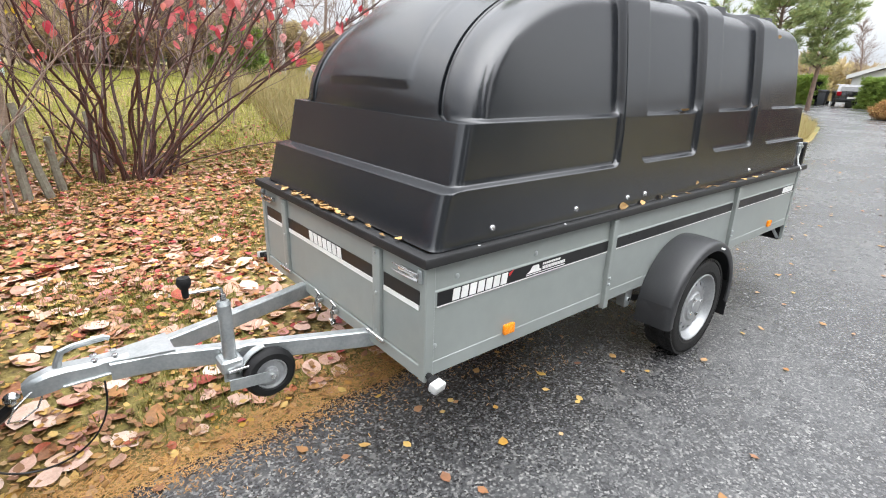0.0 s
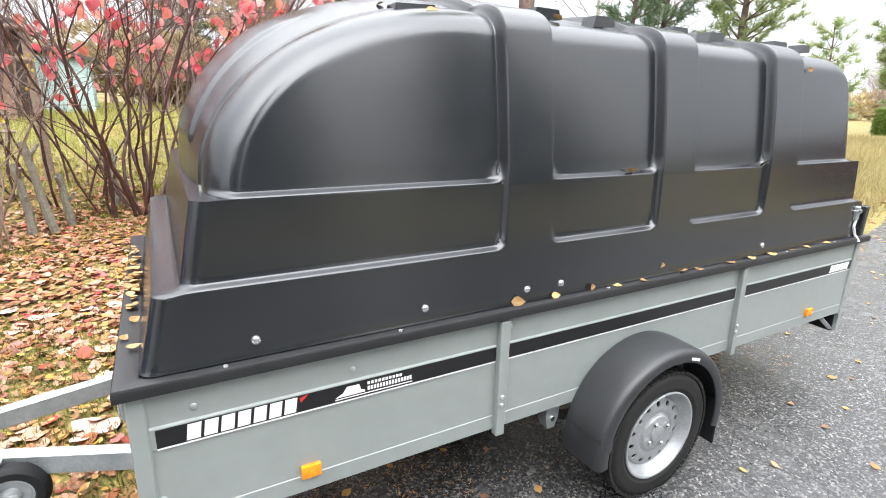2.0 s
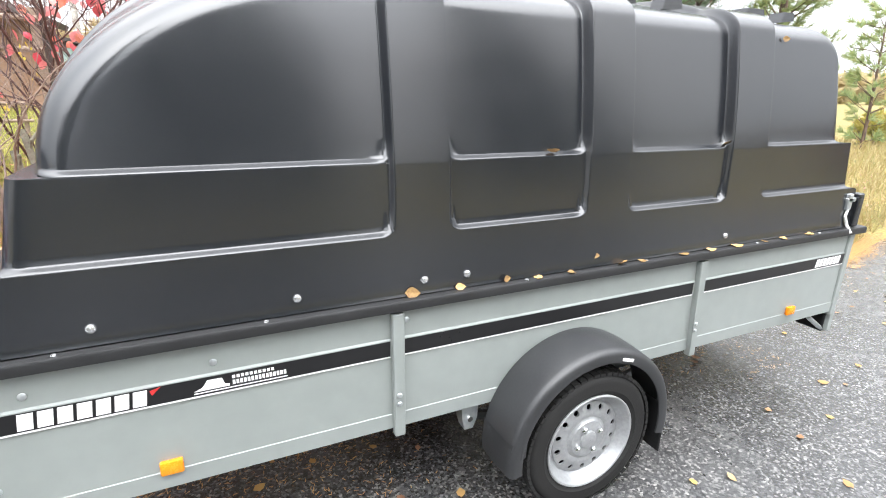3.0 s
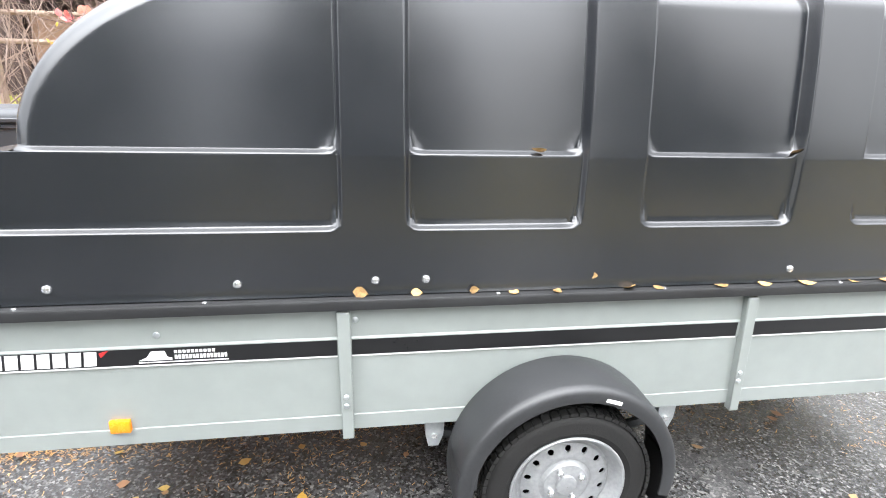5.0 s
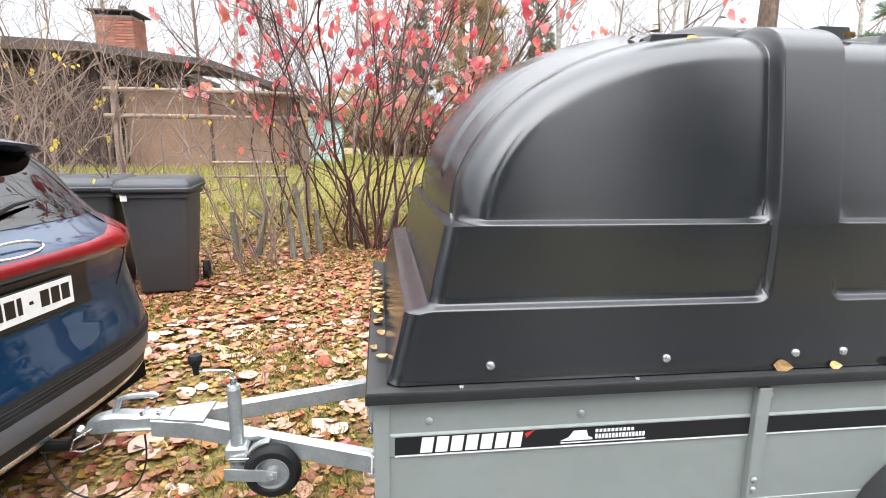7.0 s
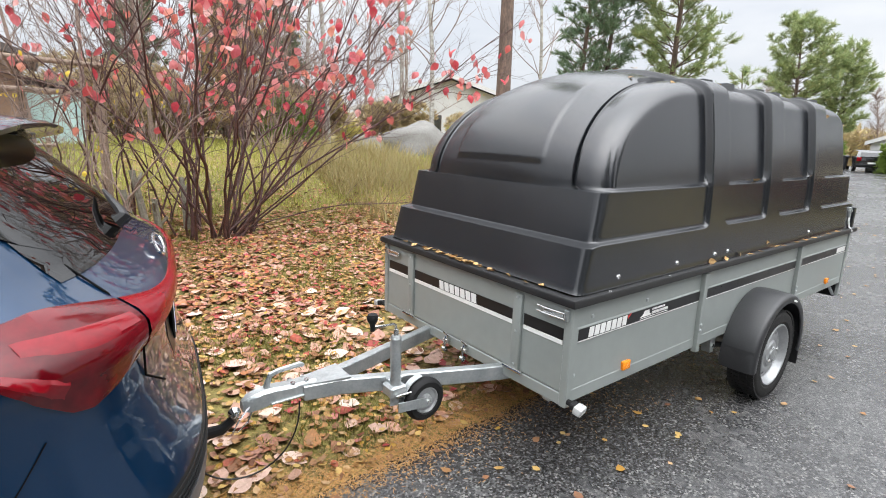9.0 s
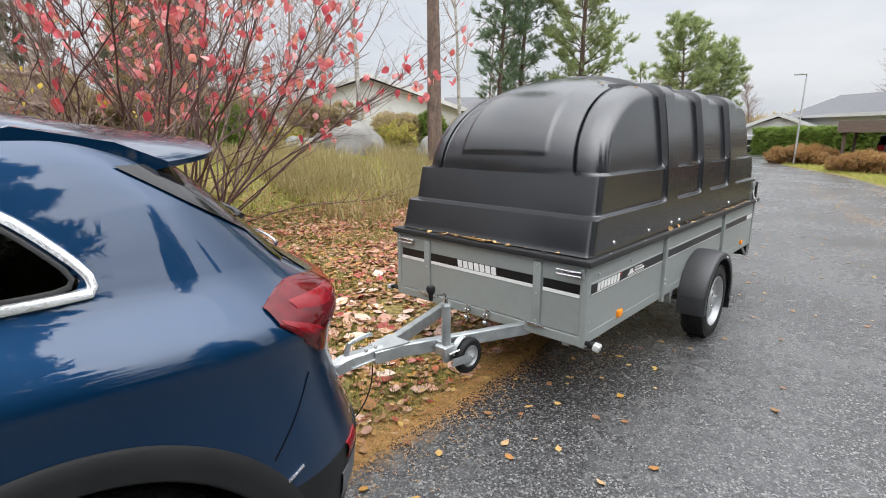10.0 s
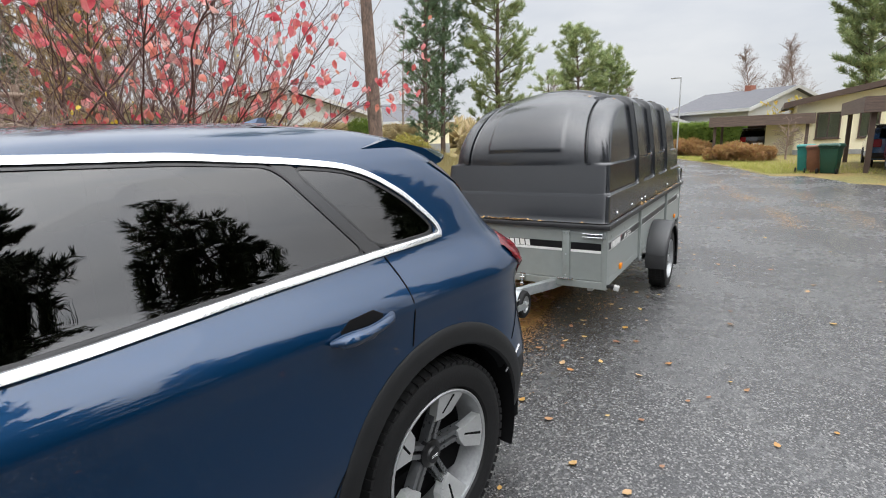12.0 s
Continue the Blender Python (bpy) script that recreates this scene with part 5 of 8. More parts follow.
        rows2.append([(-0.10, y, 1.578 + dz * 0.9 - 0.02), (0.02, y, 1.580 + dz * 0.8), (0.20, y, 1.556 + dz), (tip - 0.02, y, 1.518 + dz), (tip, y, 1.509 + dz), (tip - 0.004, y, 1.496 + dz), (tip - 0.10, y, 1.474 + dz), (0.22, y, 1.455 + dz)])
    add_grid(bm, rows2)
    for r in (rows2[0], rows2[-1]):
        bm.faces.new([bm.verts.new(p) for p in r])
    bmesh.ops.recalc_face_normals(bm, faces=bm.faces[:])
    sp = part("roof_spoiler", bm, M_PAINT, car, "blue roof spoiler over the rear window")
    # gloss black panels between the body and the rear window
    for far in (False, True):
        rows2 = []
        for k in range(21):
            z = 1.185 + 0.27 * k / 20
            xb = 0.238 + (1.42 - z) / 0.23 * 0.36
            ye = 0.305 + (z - 1.17) * 0.18
            ts = [5 + 0.25 * j for j in range(340)]
            t0 = next((a for a in ts if car_rear_at(a, z)[0] >= xb), 60)
            t1 = max(t0 + 0.5, next((a for a in ts if car_rear_at(a, z)[1] >= ye), 60))
            row = [car_rear_at(t0 + (t1 - t0) * j / 12, z, 0.006) for j in range(13)]
            rows2.append([(x, CW - y if far else y, zz) for x, y, zz in row])
        bm = bmesh.new()
        add_grid(bm, rows2, flip=far)
        bmesh.ops.recalc_face_normals(bm, faces=bm.faces[:])
        part("rear_pillar_panel", bm, M_GLOSSBLACK, car, "gloss black panel beside the rear window")
    bm = bmesh.new()
    add_tube(bm, [(0.640, CY, 1.190), (0.665, CY, 1.205), (0.655, CY + 0.03, 1.222), (0.615, CY + 0.18, 1.250), (0.585, CY + 0.34, 1.262)], [0.026, 0.024, 0.016, 0.011, 0.006], 8)
    part("rear_wiper", bm, M_BLACK, car, "black rear wiper")
    bm = bmesh.new()
    add_grid(bm, [[(-0.22, CY - 0.010, 1.603), (-0.12, CY - 0.032, 1.592), (-0.02, CY - 0.014, 1.578)], [(-0.19, CY, 1.606), (-0.055, CY, 1.652), (-0.025, CY, 1.652)], [(-0.22, CY + 0.010, 1.603), (-0.12, CY + 0.032, 1.592), (-0.02, CY + 0.014, 1.578)]])
    part("roof_antenna", bm, M_PAINT, car, "blue shark-fin antenna")
    # tail lights and light bar
    th = np.array([16, 20, 26, 33, 38, 46, 56, 66, 76, 90])
    zt = np.array([1.106, 1.120, 1.134, 1.140, 1.138, 1.126, 1.106, 1.086, 1.074, 1.069])
    zb = np.array([1.062, 1.030, 0.985, 0.938, 0.926, 0.944, 0.980, 1.006, 1.020, 1.024])
    fold = lambda a: a if a <= 90 else 180 - a
    top = lambda a: float(np.interp(fold(a), th, zt))
    bot = lambda a: float(np.interp(fold(a), th, zb))
    for a0, a1 in ((16, 54), (164, 126)):
        tl = part("tail_light", rear_sheet(a0, a1, top, bot, 0.010, 50, 9), M_REDLENS, car, "dark red tail light")
        e0, e1 = (24, 52) if a0 < 90 else (156, 128)
        part("light_element", rear_sheet(e0, e1, lambda a: bot(a) + (top(a) - bot(a)) * 0.86, lambda a: bot(a) + (top(a) - bot(a)) * 0.58, 0.0125, 30, 3), M_REDLENS2, tl, "bright red strip")
        part("light_element", rear_sheet(17 if a0 < 90 else 163, 31 if a0 < 90 else 149, lambda a: bot(a) + (top(a) - bot(a)) * 0.42, lambda a: bot(a) + (top(a) - bot(a)) * 0.08, 0.0125, 20, 3), M_REDLENS2, tl, "bright red lower lens")
    part("light_bar", rear_sheet(55, 125, top, bot, 0.012, 60, 5), M_REDLENS2, car, "red light bar across the tailgate")
    for a0 in (54.5, 125.5):
        bm = bmesh.new()
        add_tube(bm, [car_rear_at(a0, 1.19, 0.001), car_rear_at(a0, 1.12, 0.002), car_rear_at(a0, 1.0, 0.003), car_rear_at(a0 + (3 if a0 < 90 else -3), 0.90, 0.001), car_rear_at(a0 + (12 if a0 < 90 else -12), 0.83, 0.001)], 0.0028, 6)
        part("tailgate_gap", bm, M_DARK, car)
    # plate niche with its blank bars
    part("plate_niche", rear_sheet(79, 101, lambda a: 0.992, lambda a: 0.815, 0.0015, 20, 6), M_DECAL, car, "dark number plate niche")
    px = 0.785
    plate = part("number_plate", box(px, px + 0.006, CY - 0.221, CY + 0.221, 0.842, 0.956, bevel=0.002), M_WHITE, car, "white number plate with plain dark bars")
    for k, w in enumerate((0.042, 0.042, 0.02, 0.018, 0.042, 0.042, 0.042)):
        y = CY - 0.160 + k * 0.053
        bm = bmesh.new()
        add_box(bm, px + 0.006, px + 0.0072, y, y + w, 0.870 if k != 3 else 0.896, 0.935 if k != 3 else 0.908)
        part("plate_bar", bm, M_DECAL, plate, "plain dark bar", smooth=False)
    part("plate_band", box(px + 0.006, px + 0.007, CY - 0.217, CY - 0.180, 0.846, 0.952), M_BLUE, plate, "blue band at the end", smooth=False)
    part("plate_frame", box(px - 0.004, px + 0.004, CY - 0.228, CY + 0.228, 0.826, 0.962, bevel=0.002), M_DECAL, plate, "black plate frame")
    # maker's mark as one plain oval outline
    bm = bmesh.new()
    loop = [(0.757 - 0.2 * abs(math.sin(2 * math.pi * k / 40)) * 0.0 - 0.62 * (0.026 * math.sin(2 * math.pi * k / 40)) + 0.004, CY + 0.135 * math.cos(2 * math.pi * k / 40), 1.105 + 0.026 * math.sin(2 * math.pi * k / 40)) for k in range(41)]
    add_tube(bm, loop, 0.0055, 6, caps=False)
    part("maker_mark", bm, M_ALU, car, "silver oval mark")
    # bumper: louvred dark insert, red corner reflectors, bright lower edge
    part("bumper_insert", rear_sheet(40, 140, lambda a: 0.600, lambda a: 0.535, 0.003, 40, 5), M_BLACK, car, "black bumper insert")
    for z in (0.552, 0.568, 0.584):
        bm = bmesh.new()
        add_tube(bm, [car_rear_at(42 + 96 * k / 40, z, 0.005) for k in range(41)], 0.0035, 5)
        part("bumper_louvre", bm, M_CLAD, car)
    for a0, a1 in ((36, 46), (144, 134)):
        part("rear_reflector", rear_sheet(a0, a1, lambda a: 0.612, lambda a: 0.560 - 0.0006 * abs(fold(a) - 36), 0.008, 12, 4), M_REDLENS2, car, "red bumper reflector")
    part("bumper_skirt", rear_sheet(32, 148, lambda a: 0.530, lambda a: 0.445, 0.006, 50, 4), M_SKIRT, car, "satin grey lower bumper band")
    part("diffuser_edge", rear_sheet(34, 146, lambda a: 0.385, lambda a: 0.345, 0.010, 50, 4), M_ALU, car, "bright lower bumper edge")
    # tow bar and ball
    bm = bmesh.new()
    add_tube(bm, [(0.55, CY, 0.34), (0.80, CY - 0.04, 0.335), (0.92, CY - 0.055, 0.352), (0.965, CY - 0.06, 0.39)], [0.026, 0.026, 0.022, 0.018], 10)
    tb = part("tow_bar", bm, M_DECAL, car, "black tow bar")
    bm = bmesh.new()
    add_revolve(bm, [(0.001, -0.026), (0.015, -0.021), (0.025, 0.0), (0.015, 0.021), (0.001, 0.026)], Matrix.Translation((0.968, CY - 0.06, 0.415)), 16)
    part("tow_ball", bm, M_CHROME, tb)
    for x in (0.0, -2.928):
        alloy_wheel(car, x, 0.155, 0.379, -1)
        alloy_wheel(car, x, CW - 0.155, 0.379, 1)
    return car


car = build_car()

# trailer cable between car and drawbar
cable_pts = [(-1.10 + 0.215 * math.cos(math.pi * (1 - k / 24)) * (1.0 if k < 12 else 1.0), 0.77 - 0.10 * k / 24, 0.39 - 0.29 * math.sin(math.pi * k / 24) ** 0.8 + 0.02 * k / 24) for k in range(25)]
tagged(part("trailer_cable", tube(cable_pts, 0.0036, 7), M_DECAL, None), "black trailer cable hanging under the coupling", "cable")
loop_pts = [(-1.07, 0.70 + 0.0, 0.44), (-1.13, 0.66, 0.41), (-1.155, 0.67, 0.36), (-1.13, 0.70, 0.335), (-1.08, 0.735, 0.345), (-1.05, 0.745, 0.40)]
tagged(part("breakaway_wire", tube(loop_pts, 0.0035, 6), M_ALU, None), "thin steel safety wire looped round the coupling", "wire")


# ---- plants' materials ----
M_LITTER = mat("fallen_leaves", (0.86, 0.72, 0.68), 0.55, color2=(0.50, 0.45, 0.42), scale=25, fine=120, spec=0.35,
               island=[(0.30, 0.14, 0.06), (0.60, 0.42, 0.32), (0.62, 0.40, 0.30), (0.42, 0.21, 0.10), (0.70, 0.55, 0.46), (0.50, 0.07, 0.08), (0.52, 0.30, 0.10), (0.26, 0.13, 0.08), (0.56, 0.30, 0.20), (0.48, 0.25, 0.12), (0.46, 0.06, 0.08), (0.64, 0.40, 0.34), (0.36, 0.19, 0.09), (0.20, 0.09, 0.05), (0.55, 0.35, 0.12), (0.40, 0.05, 0.05), (0.24, 0.12, 0.06), (0.50, 0.27, 0.10)])
M_PALE_LITTER = mat("pale_leaf_undersides", (1.0, 0.97, 0.95), 0.6, color2=(0.74, 0.70, 0.66), scale=30, fine=160, spec=0.3, bump=0.15, bump_scale=90,
                     island=[(0.70, 0.50, 0.42), (0.62, 0.40, 0.32), (0.72, 0.58, 0.50), (0.56, 0.33, 0.25), (0.66, 0.47, 0.34), (0.50, 0.28, 0.22)])
M_SMALL_LITTER = mat("small_birch_leaves", (0.85, 0.80, 0.78), 0.55, color2=(0.7, 0.7, 0.66), scale=30, spec=0.35,
                     island=[(0.55, 0.34, 0.05), (0.40, 0.19, 0.06), (0.62, 0.44, 0.14), (0.28, 0.13, 0.06), (0.56, 0.38, 0.20), (0.34, 0.17, 0.08), (0.24, 0.12, 0.07)])
M_NEEDLES = mat("dry_pine_needles", (1.0, 1.0, 1.0), 0.75, color2=(0.8, 0.8, 0.8), island=[(0.38, 0.19, 0.055), (0.50, 0.28, 0.08), (0.30, 0.14, 0.05), (0.46, 0.29, 0.12)])
M_GRASS = mat("autumn_grass_blades", (1.0, 1.0, 1.0), 0.6, color2=(0.8, 0.8, 0.75), translucent=0.4, island=[(0.16, 0.18, 0.03), (0.25, 0.23, 0.05), (0.31, 0.27, 0.08), (0.13, 0.15, 0.03), (0.34, 0.27, 0.10), (0.20, 0.21, 0.04)])
M_LAWN = mat("lawn_blades", (1.0, 1.0, 1.0), 0.6, color2=(0.82, 0.82, 0.76), translucent=0.4, island=[(0.36, 0.38, 0.08), (0.46, 0.44, 0.12), (0.30, 0.34, 0.07), (0.52, 0.46, 0.18)])
M_STRAW = mat("tall_dry_grass", (1.0, 1.0, 1.0), 0.65, color2=(0.8, 0.78, 0.72), translucent=0.4, island=[(0.38, 0.30, 0.14), (0.32, 0.26, 0.11), (0.43, 0.36, 0.19), (0.31, 0.29, 0.11)])
M_REDLEAF = mat("red_shrub_leaves", (1.0, 1.0, 1.0), 0.45, color2=(0.82, 0.78, 0.76), scale=18, spec=0.4,
                translucent=0.4, island=[(0.66, 0.08, 0.10), (0.74, 0.26, 0.26), (0.56, 0.04, 0.07), (0.78, 0.42, 0.40), (0.70, 0.14, 0.16), (0.76, 0.32, 0.22), (0.62, 0.07, 0.11), (0.80, 0.50, 0.46)])
M_YELLEAF = mat("yellow_shrub_leaves", (1.0, 1.0, 1.0), 0.5, color2=(0.85, 0.85, 0.8), scale=18, translucent=0.4, island=[(0.72, 0.50, 0.05), (0.66, 0.58, 0.10), (0.60, 0.36, 0.05), (0.46, 0.46, 0.08)])
M_GOLDBUSH = mat("yellow_green_bush_leaves", (1.0, 1.0, 1.0), 0.55, color2=(0.8, 0.8, 0.75), scale=6, translucent=0.4, island=[(0.40, 0.40, 0.10), (0.50, 0.47, 0.13), (0.48, 0.34, 0.10), (0.33, 0.36, 0.10)])
M_STEM = mat("dark_red_brown_bark", (0.105, 0.046, 0.038), 0.55, color2=(0.030, 0.015, 0.014), scale=20, fine=90, bump=0.3, bump_scale=60)
M_GREYTWIG = mat("grey_brown_twigs", (0.29, 0.21, 0.17), 0.75, color2=(0.16, 0.115, 0.094), scale=15, fine=70)
M_LICHEN = mat("lichen_covered_bark", (0.20, 0.20, 0.15), 0.85, color2=(0.13, 0.10, 0.08), scale=18, fine=60, bump=0.5, bump_scale=40)
M_PINEBARK = mat("pine_bark", (0.185, 0.125, 0.095), 0.85, color2=(0.055, 0.038, 0.031), scale=9, fine=34, bump=1.0, bump_scale=22, stretch=(1, 1, 0.35))
M_BIRCHBARK = mat("birch_bark", (0.52, 0.50, 0.46), 0.75, color2=(0.16, 0.14, 0.12), scale=4, fine=18, stretch=(1, 1, 2.5))
M_PINE = mat("pine_needles", (1.0, 1.0, 1.0), 0.55, color2=(0.75, 0.75, 0.7), scale=2.0, translucent=0.4, island=[(0.29, 0.37, 0.18), (0.37, 0.45, 0.20), (0.24, 0.33, 0.16), (0.44, 0.49, 0.22), (0.48, 0.47, 0.22)])
M_DARKPINE = mat("blue_green_pine_needles", (1.0, 1.0, 1.0), 0.55, color2=(0.75, 0.75, 0.7), scale=2.0, translucent=0.4, island=[(0.16, 0.24, 0.14), (0.21, 0.30, 0.17), (0.14, 0.21, 0.13), (0.26, 0.33, 0.18)])
M_LARCH = mat("brown_larch_needles", (1.0, 1.0, 1.0), 0.6, color2=(0.8, 0.78, 0.72), scale=2.0, translucent=0.4, island=[(0.44, 0.32, 0.17), (0.52, 0.38, 0.20), (0.38, 0.29, 0.15), (0.46, 0.38, 0.18)])
M_SPRUCE = mat("spruce_needles", (1.0, 1.0, 1.0), 0.6, color2=(0.7, 0.7, 0.7), scale=2.0, island=[(0.075, 0.105, 0.052), (0.095, 0.13, 0.06), (0.06, 0.09, 0.048), (0.13, 0.15, 0.07)])
M_HEDGE = mat("thuja_hedge", (1.0, 1.0, 1.0), 0.6, color2=(0.7, 0.72, 0.6), scale=3.0, translucent=0.4, island=[(0.16, 0.25, 0.045), (0.23, 0.32, 0.06), (0.11, 0.19, 0.035), (0.30, 0.35, 0.07)])
M_BROWNBUSH = mat("brown_autumn_bush", (1.0, 1.0, 1.0), 0.7, color2=(0.75, 0.72, 0.7), scale=3.0, translucent=0.4, island=[(0.38, 0.20, 0.10), (0.46, 0.26, 0.11), (0.30, 0.16, 0.08), (0.50, 0.33, 0.12), (0.42, 0.32, 0.11)])
M_OLIVE = mat("olive_undergrowth", (1.0, 1.0, 1.0), 0.7, color2=(0.7, 0.7, 0.65), scale=2.5, translucent=0.4, island=[(0.46, 0.38, 0.20), (0.54, 0.42, 0.26), (0.40, 0.34, 0.18), (0.58, 0.46, 0.30), (0.60, 0.50, 0.22)])


# ---- ground ----
EDGE_X = [-300, -60, -20, -8, -1, 0.3, 6, 11, 16, 21, 28, 36, 45, 60, 300]
EDGE_L = [-0.4, 0.0, 0.35, 0.50, 0.60, 0.66, 1.20, 2.35, 3.3, 4.5, 7.3, 10.4, 13.4, 17.5, 60]
EDGE_R = [-6.0, -6.0, -6.0, -6.0, -6.0, -6.0, -5.2, -2.9, -0.9, 0.7, 3.9, 6.3, 8.0, 10.6, 50]


def edge_left(x):
    return float(np.interp(x, EDGE_X, EDGE_L))


def edge_right(x):
    return float(np.interp(x, EDGE_X, EDGE_R))


def ground_z(x, y):
    """Height of the turf: level beside the lane, rising gently into the yard."""
    d = y - edge_left(x)
    if d > 0:
        z = float(np.interp(d, [0, 0.25, 1.2, 2.8, 4.6, 6.0, 7.0, 9.0, 14.0, 30.0, 80.0], [-0.012, 0.012, 0.05, 0.13, 0.20, 0.50, 0.76, 0.98, 1.15, 1.25, 1.3]))
        return z * float(np.interp(x, [-20, 14, 24, 40], [1, 1, 0.25, 0.1])) + 0.012 * noise.noise(Vector((x * 0.8, y * 0.8, 0)))
    d = edge_right(x) - y
    if d > 0:
        return -0.012 + 0.03 * min(1.0, d / 1.5) + 0.02 * noise.noise(Vector((x * 0.5, y * 0.5, 3)))
    return -0.05


def build_ground():
    xs = sorted(set([-400, -250, -150, -90, -60, -45] + [round(-32 + 1.0 * k, 3) for k in range(25)] + [round(-7 + 0.3 * k, 3) for k in range(66)] + [round(13 + 1.0 * k, 3) for k in range(52)] + [70, 85, 110, 150, 250, 400]))
    offs_l = [0.0, 0.06, 0.14, 0.25, 0.4, 0.6, 0.9, 1.2, 1.6, 2.0, 2.4, 2.8, 3.3, 3.9, 4.6, 5.2, 5.7, 6.2, 6.8, 7.5, 8.2, 9, 10, 12, 14, 18, 24, 32, 50, 90, 200, 400]
    bm = bmesh.new()
    rows = []
    for x in xs:
        el, er = edge_left(x), edge_right(x)
        row = [(x, er - o, ground_z(x, er - o - 1e-6)) for o in (400, 200, 90, 40, 20, 12, 8, 5, 3, 1.5, 0.6, 0.2, 0.0)]
        row += [(x, er + 0.05, -0.06), (x, (er + el) / 2, -0.06), (x, el - 0.05, -0.06)]
        wob = 0.05 * noise.noise(Vector((x * 1.7, 0, 7)))
        row += [(x, el + o + (wob if o < 0.2 else 0), ground_z(x, el + o + 1e-6)) for o in offs_l]
        rows.append(row)
    add_grid(bm, rows, flip=True)
    g = part("ground", bm, M_TURF, None, angle=80)
    tagged(g, "autumn turf, damp and leaf-strewn beside the lane", "ground", kind="structure")
    bm = bmesh.new()
    rows = []
    for x in xs:
        el, er = edge_left(x) + 0.02, edge_right(x) - 0.02
        rows.append([(x, er + (el - er) * f, 0.004 * (1 - (2 * f - 1) ** 2) - (0.02 if f in (0, 1) else 0.0)) for f in (0, 0.02, 0.15, 0.35, 0.5, 0.65, 0.85, 0.98, 1)])
    add_grid(bm, rows, flip=True)
    tagged(part("road", bm, M_ASPHALT, None, angle=80), "wet grey chip-sealed asphalt lane curving away", "road", kind="structure")
    # driveway that joins the lane
    bm = bmesh.new()
    add_grid(bm, [[(9.0, -2.9, 0.0), (9.5, -14, 0.03)], [(12, -2.4, 0.002), (12, -14, 0.03)], [(15.2, -0.8, 0.002), (16.5, -14, 0.03)]])
    tagged(part("driveway", bm, M_ASPHALT, None), "wet asphalt driveway joining the lane", "driveway", kind="structure")


build_ground()


# ---- scattered litter and grass ----
def leaf_shape(n=5, curl=0.10, fold=0.09):
    """A pointed oval leaf with a folded midrib, one unit long along x."""
    top, bot, mid = [], [], []
    for k in range(n + 1):
        f = k / n
        w = 0.36 * math.sin(math.pi * f ** 0.8) ** 0.9 if 0 < f < 1 else 0.0
        z = curl * (2 * f - 1) ** 2
        mid.append((f - 0.5, 0.0, z - fold * w))
        if 0 < f < 1:
            top.append((f - 0.5, w, z + fold * w * 0.6))
            bot.append((f - 0.5, -w, z + fold * w * 0.6))
    v = mid + top + bot
    nm, nt = n + 1, n - 1
    faces = []
    for side, base in ((1, nm), (-1, nm + nt)):
        for k in range(n):
            a, b = k, k + 1
            o0 = base + k - 1 if k > 0 else None
            o1 = base + k if k < n - 1 else None
            f = [a, b] + ([o1] if o1 is not None else []) + ([o0] if o0 is not None else [])
            faces.append(f if side > 0 else f[::-1])
    return np.array(v), faces


LEAF_V, LEAF_F = leaf_shape(4)
LEAF2_V, LEAF2_F = leaf_shape(3, 0.06, 0.05)
LEAF3_V, LEAF3_F = leaf_shape(7, 0.05, 0.07)


def turn_matrices(rng, n, tilt):
    yaw = rng.uniform(0, 2 * np.pi, n)
    a, b = rng.normal(0, tilt, n), rng.normal(0, tilt, n)
    cz, sz, cx, sx, cy, sy = np.cos(yaw), np.sin(yaw), np.cos(a), np.sin(a), np.cos(b), np.sin(b)
    o, i = np.zeros(n), np.ones(n)
    Rz = np.stack([np.stack([cz, -sz, o], 1), np.stack([sz, cz, o], 1), np.stack([o, o, i], 1)], 1)
    Rx = np.stack([np.stack([i, o, o], 1), np.stack([o, cx, -sx], 1), np.stack([o, sx, cx], 1)], 1)
    Ry = np.stack([np.stack([cy, o, sy], 1), np.stack([o, i, o], 1), np.stack([-sy, o, cy], 1)], 1)
    return Rz @ Rx @ Ry


def scatter(name, V, F, places, sizes, turns, material, label="", category="", parent=None, kind="stuff", flat=True):
    n, m = len(places), len(V)
    P = np.einsum("nij,mj->nmi", turns, V) * np.asarray(sizes)[:, None, None] + np.asarray(places)[:, None, :]
    me = bpy.data.meshes.new(name)
    faces = [[k * m + i for i in f] for k in range(n) for f in F]
    me.from_pydata(P.reshape(-1, 3).tolist(), [], faces)
    if not flat:
        me.polygons.foreach_set("use_smooth", [True] * len(me.polygons))
    me.materials.append(material)
    ob = new(name, me)
    if parent is not None:
        ob.parent = parent
    if label:
        tagged(ob, label, category, kind=kind)
    elif kind:
        tagged(ob, kind=kind)
    return ob


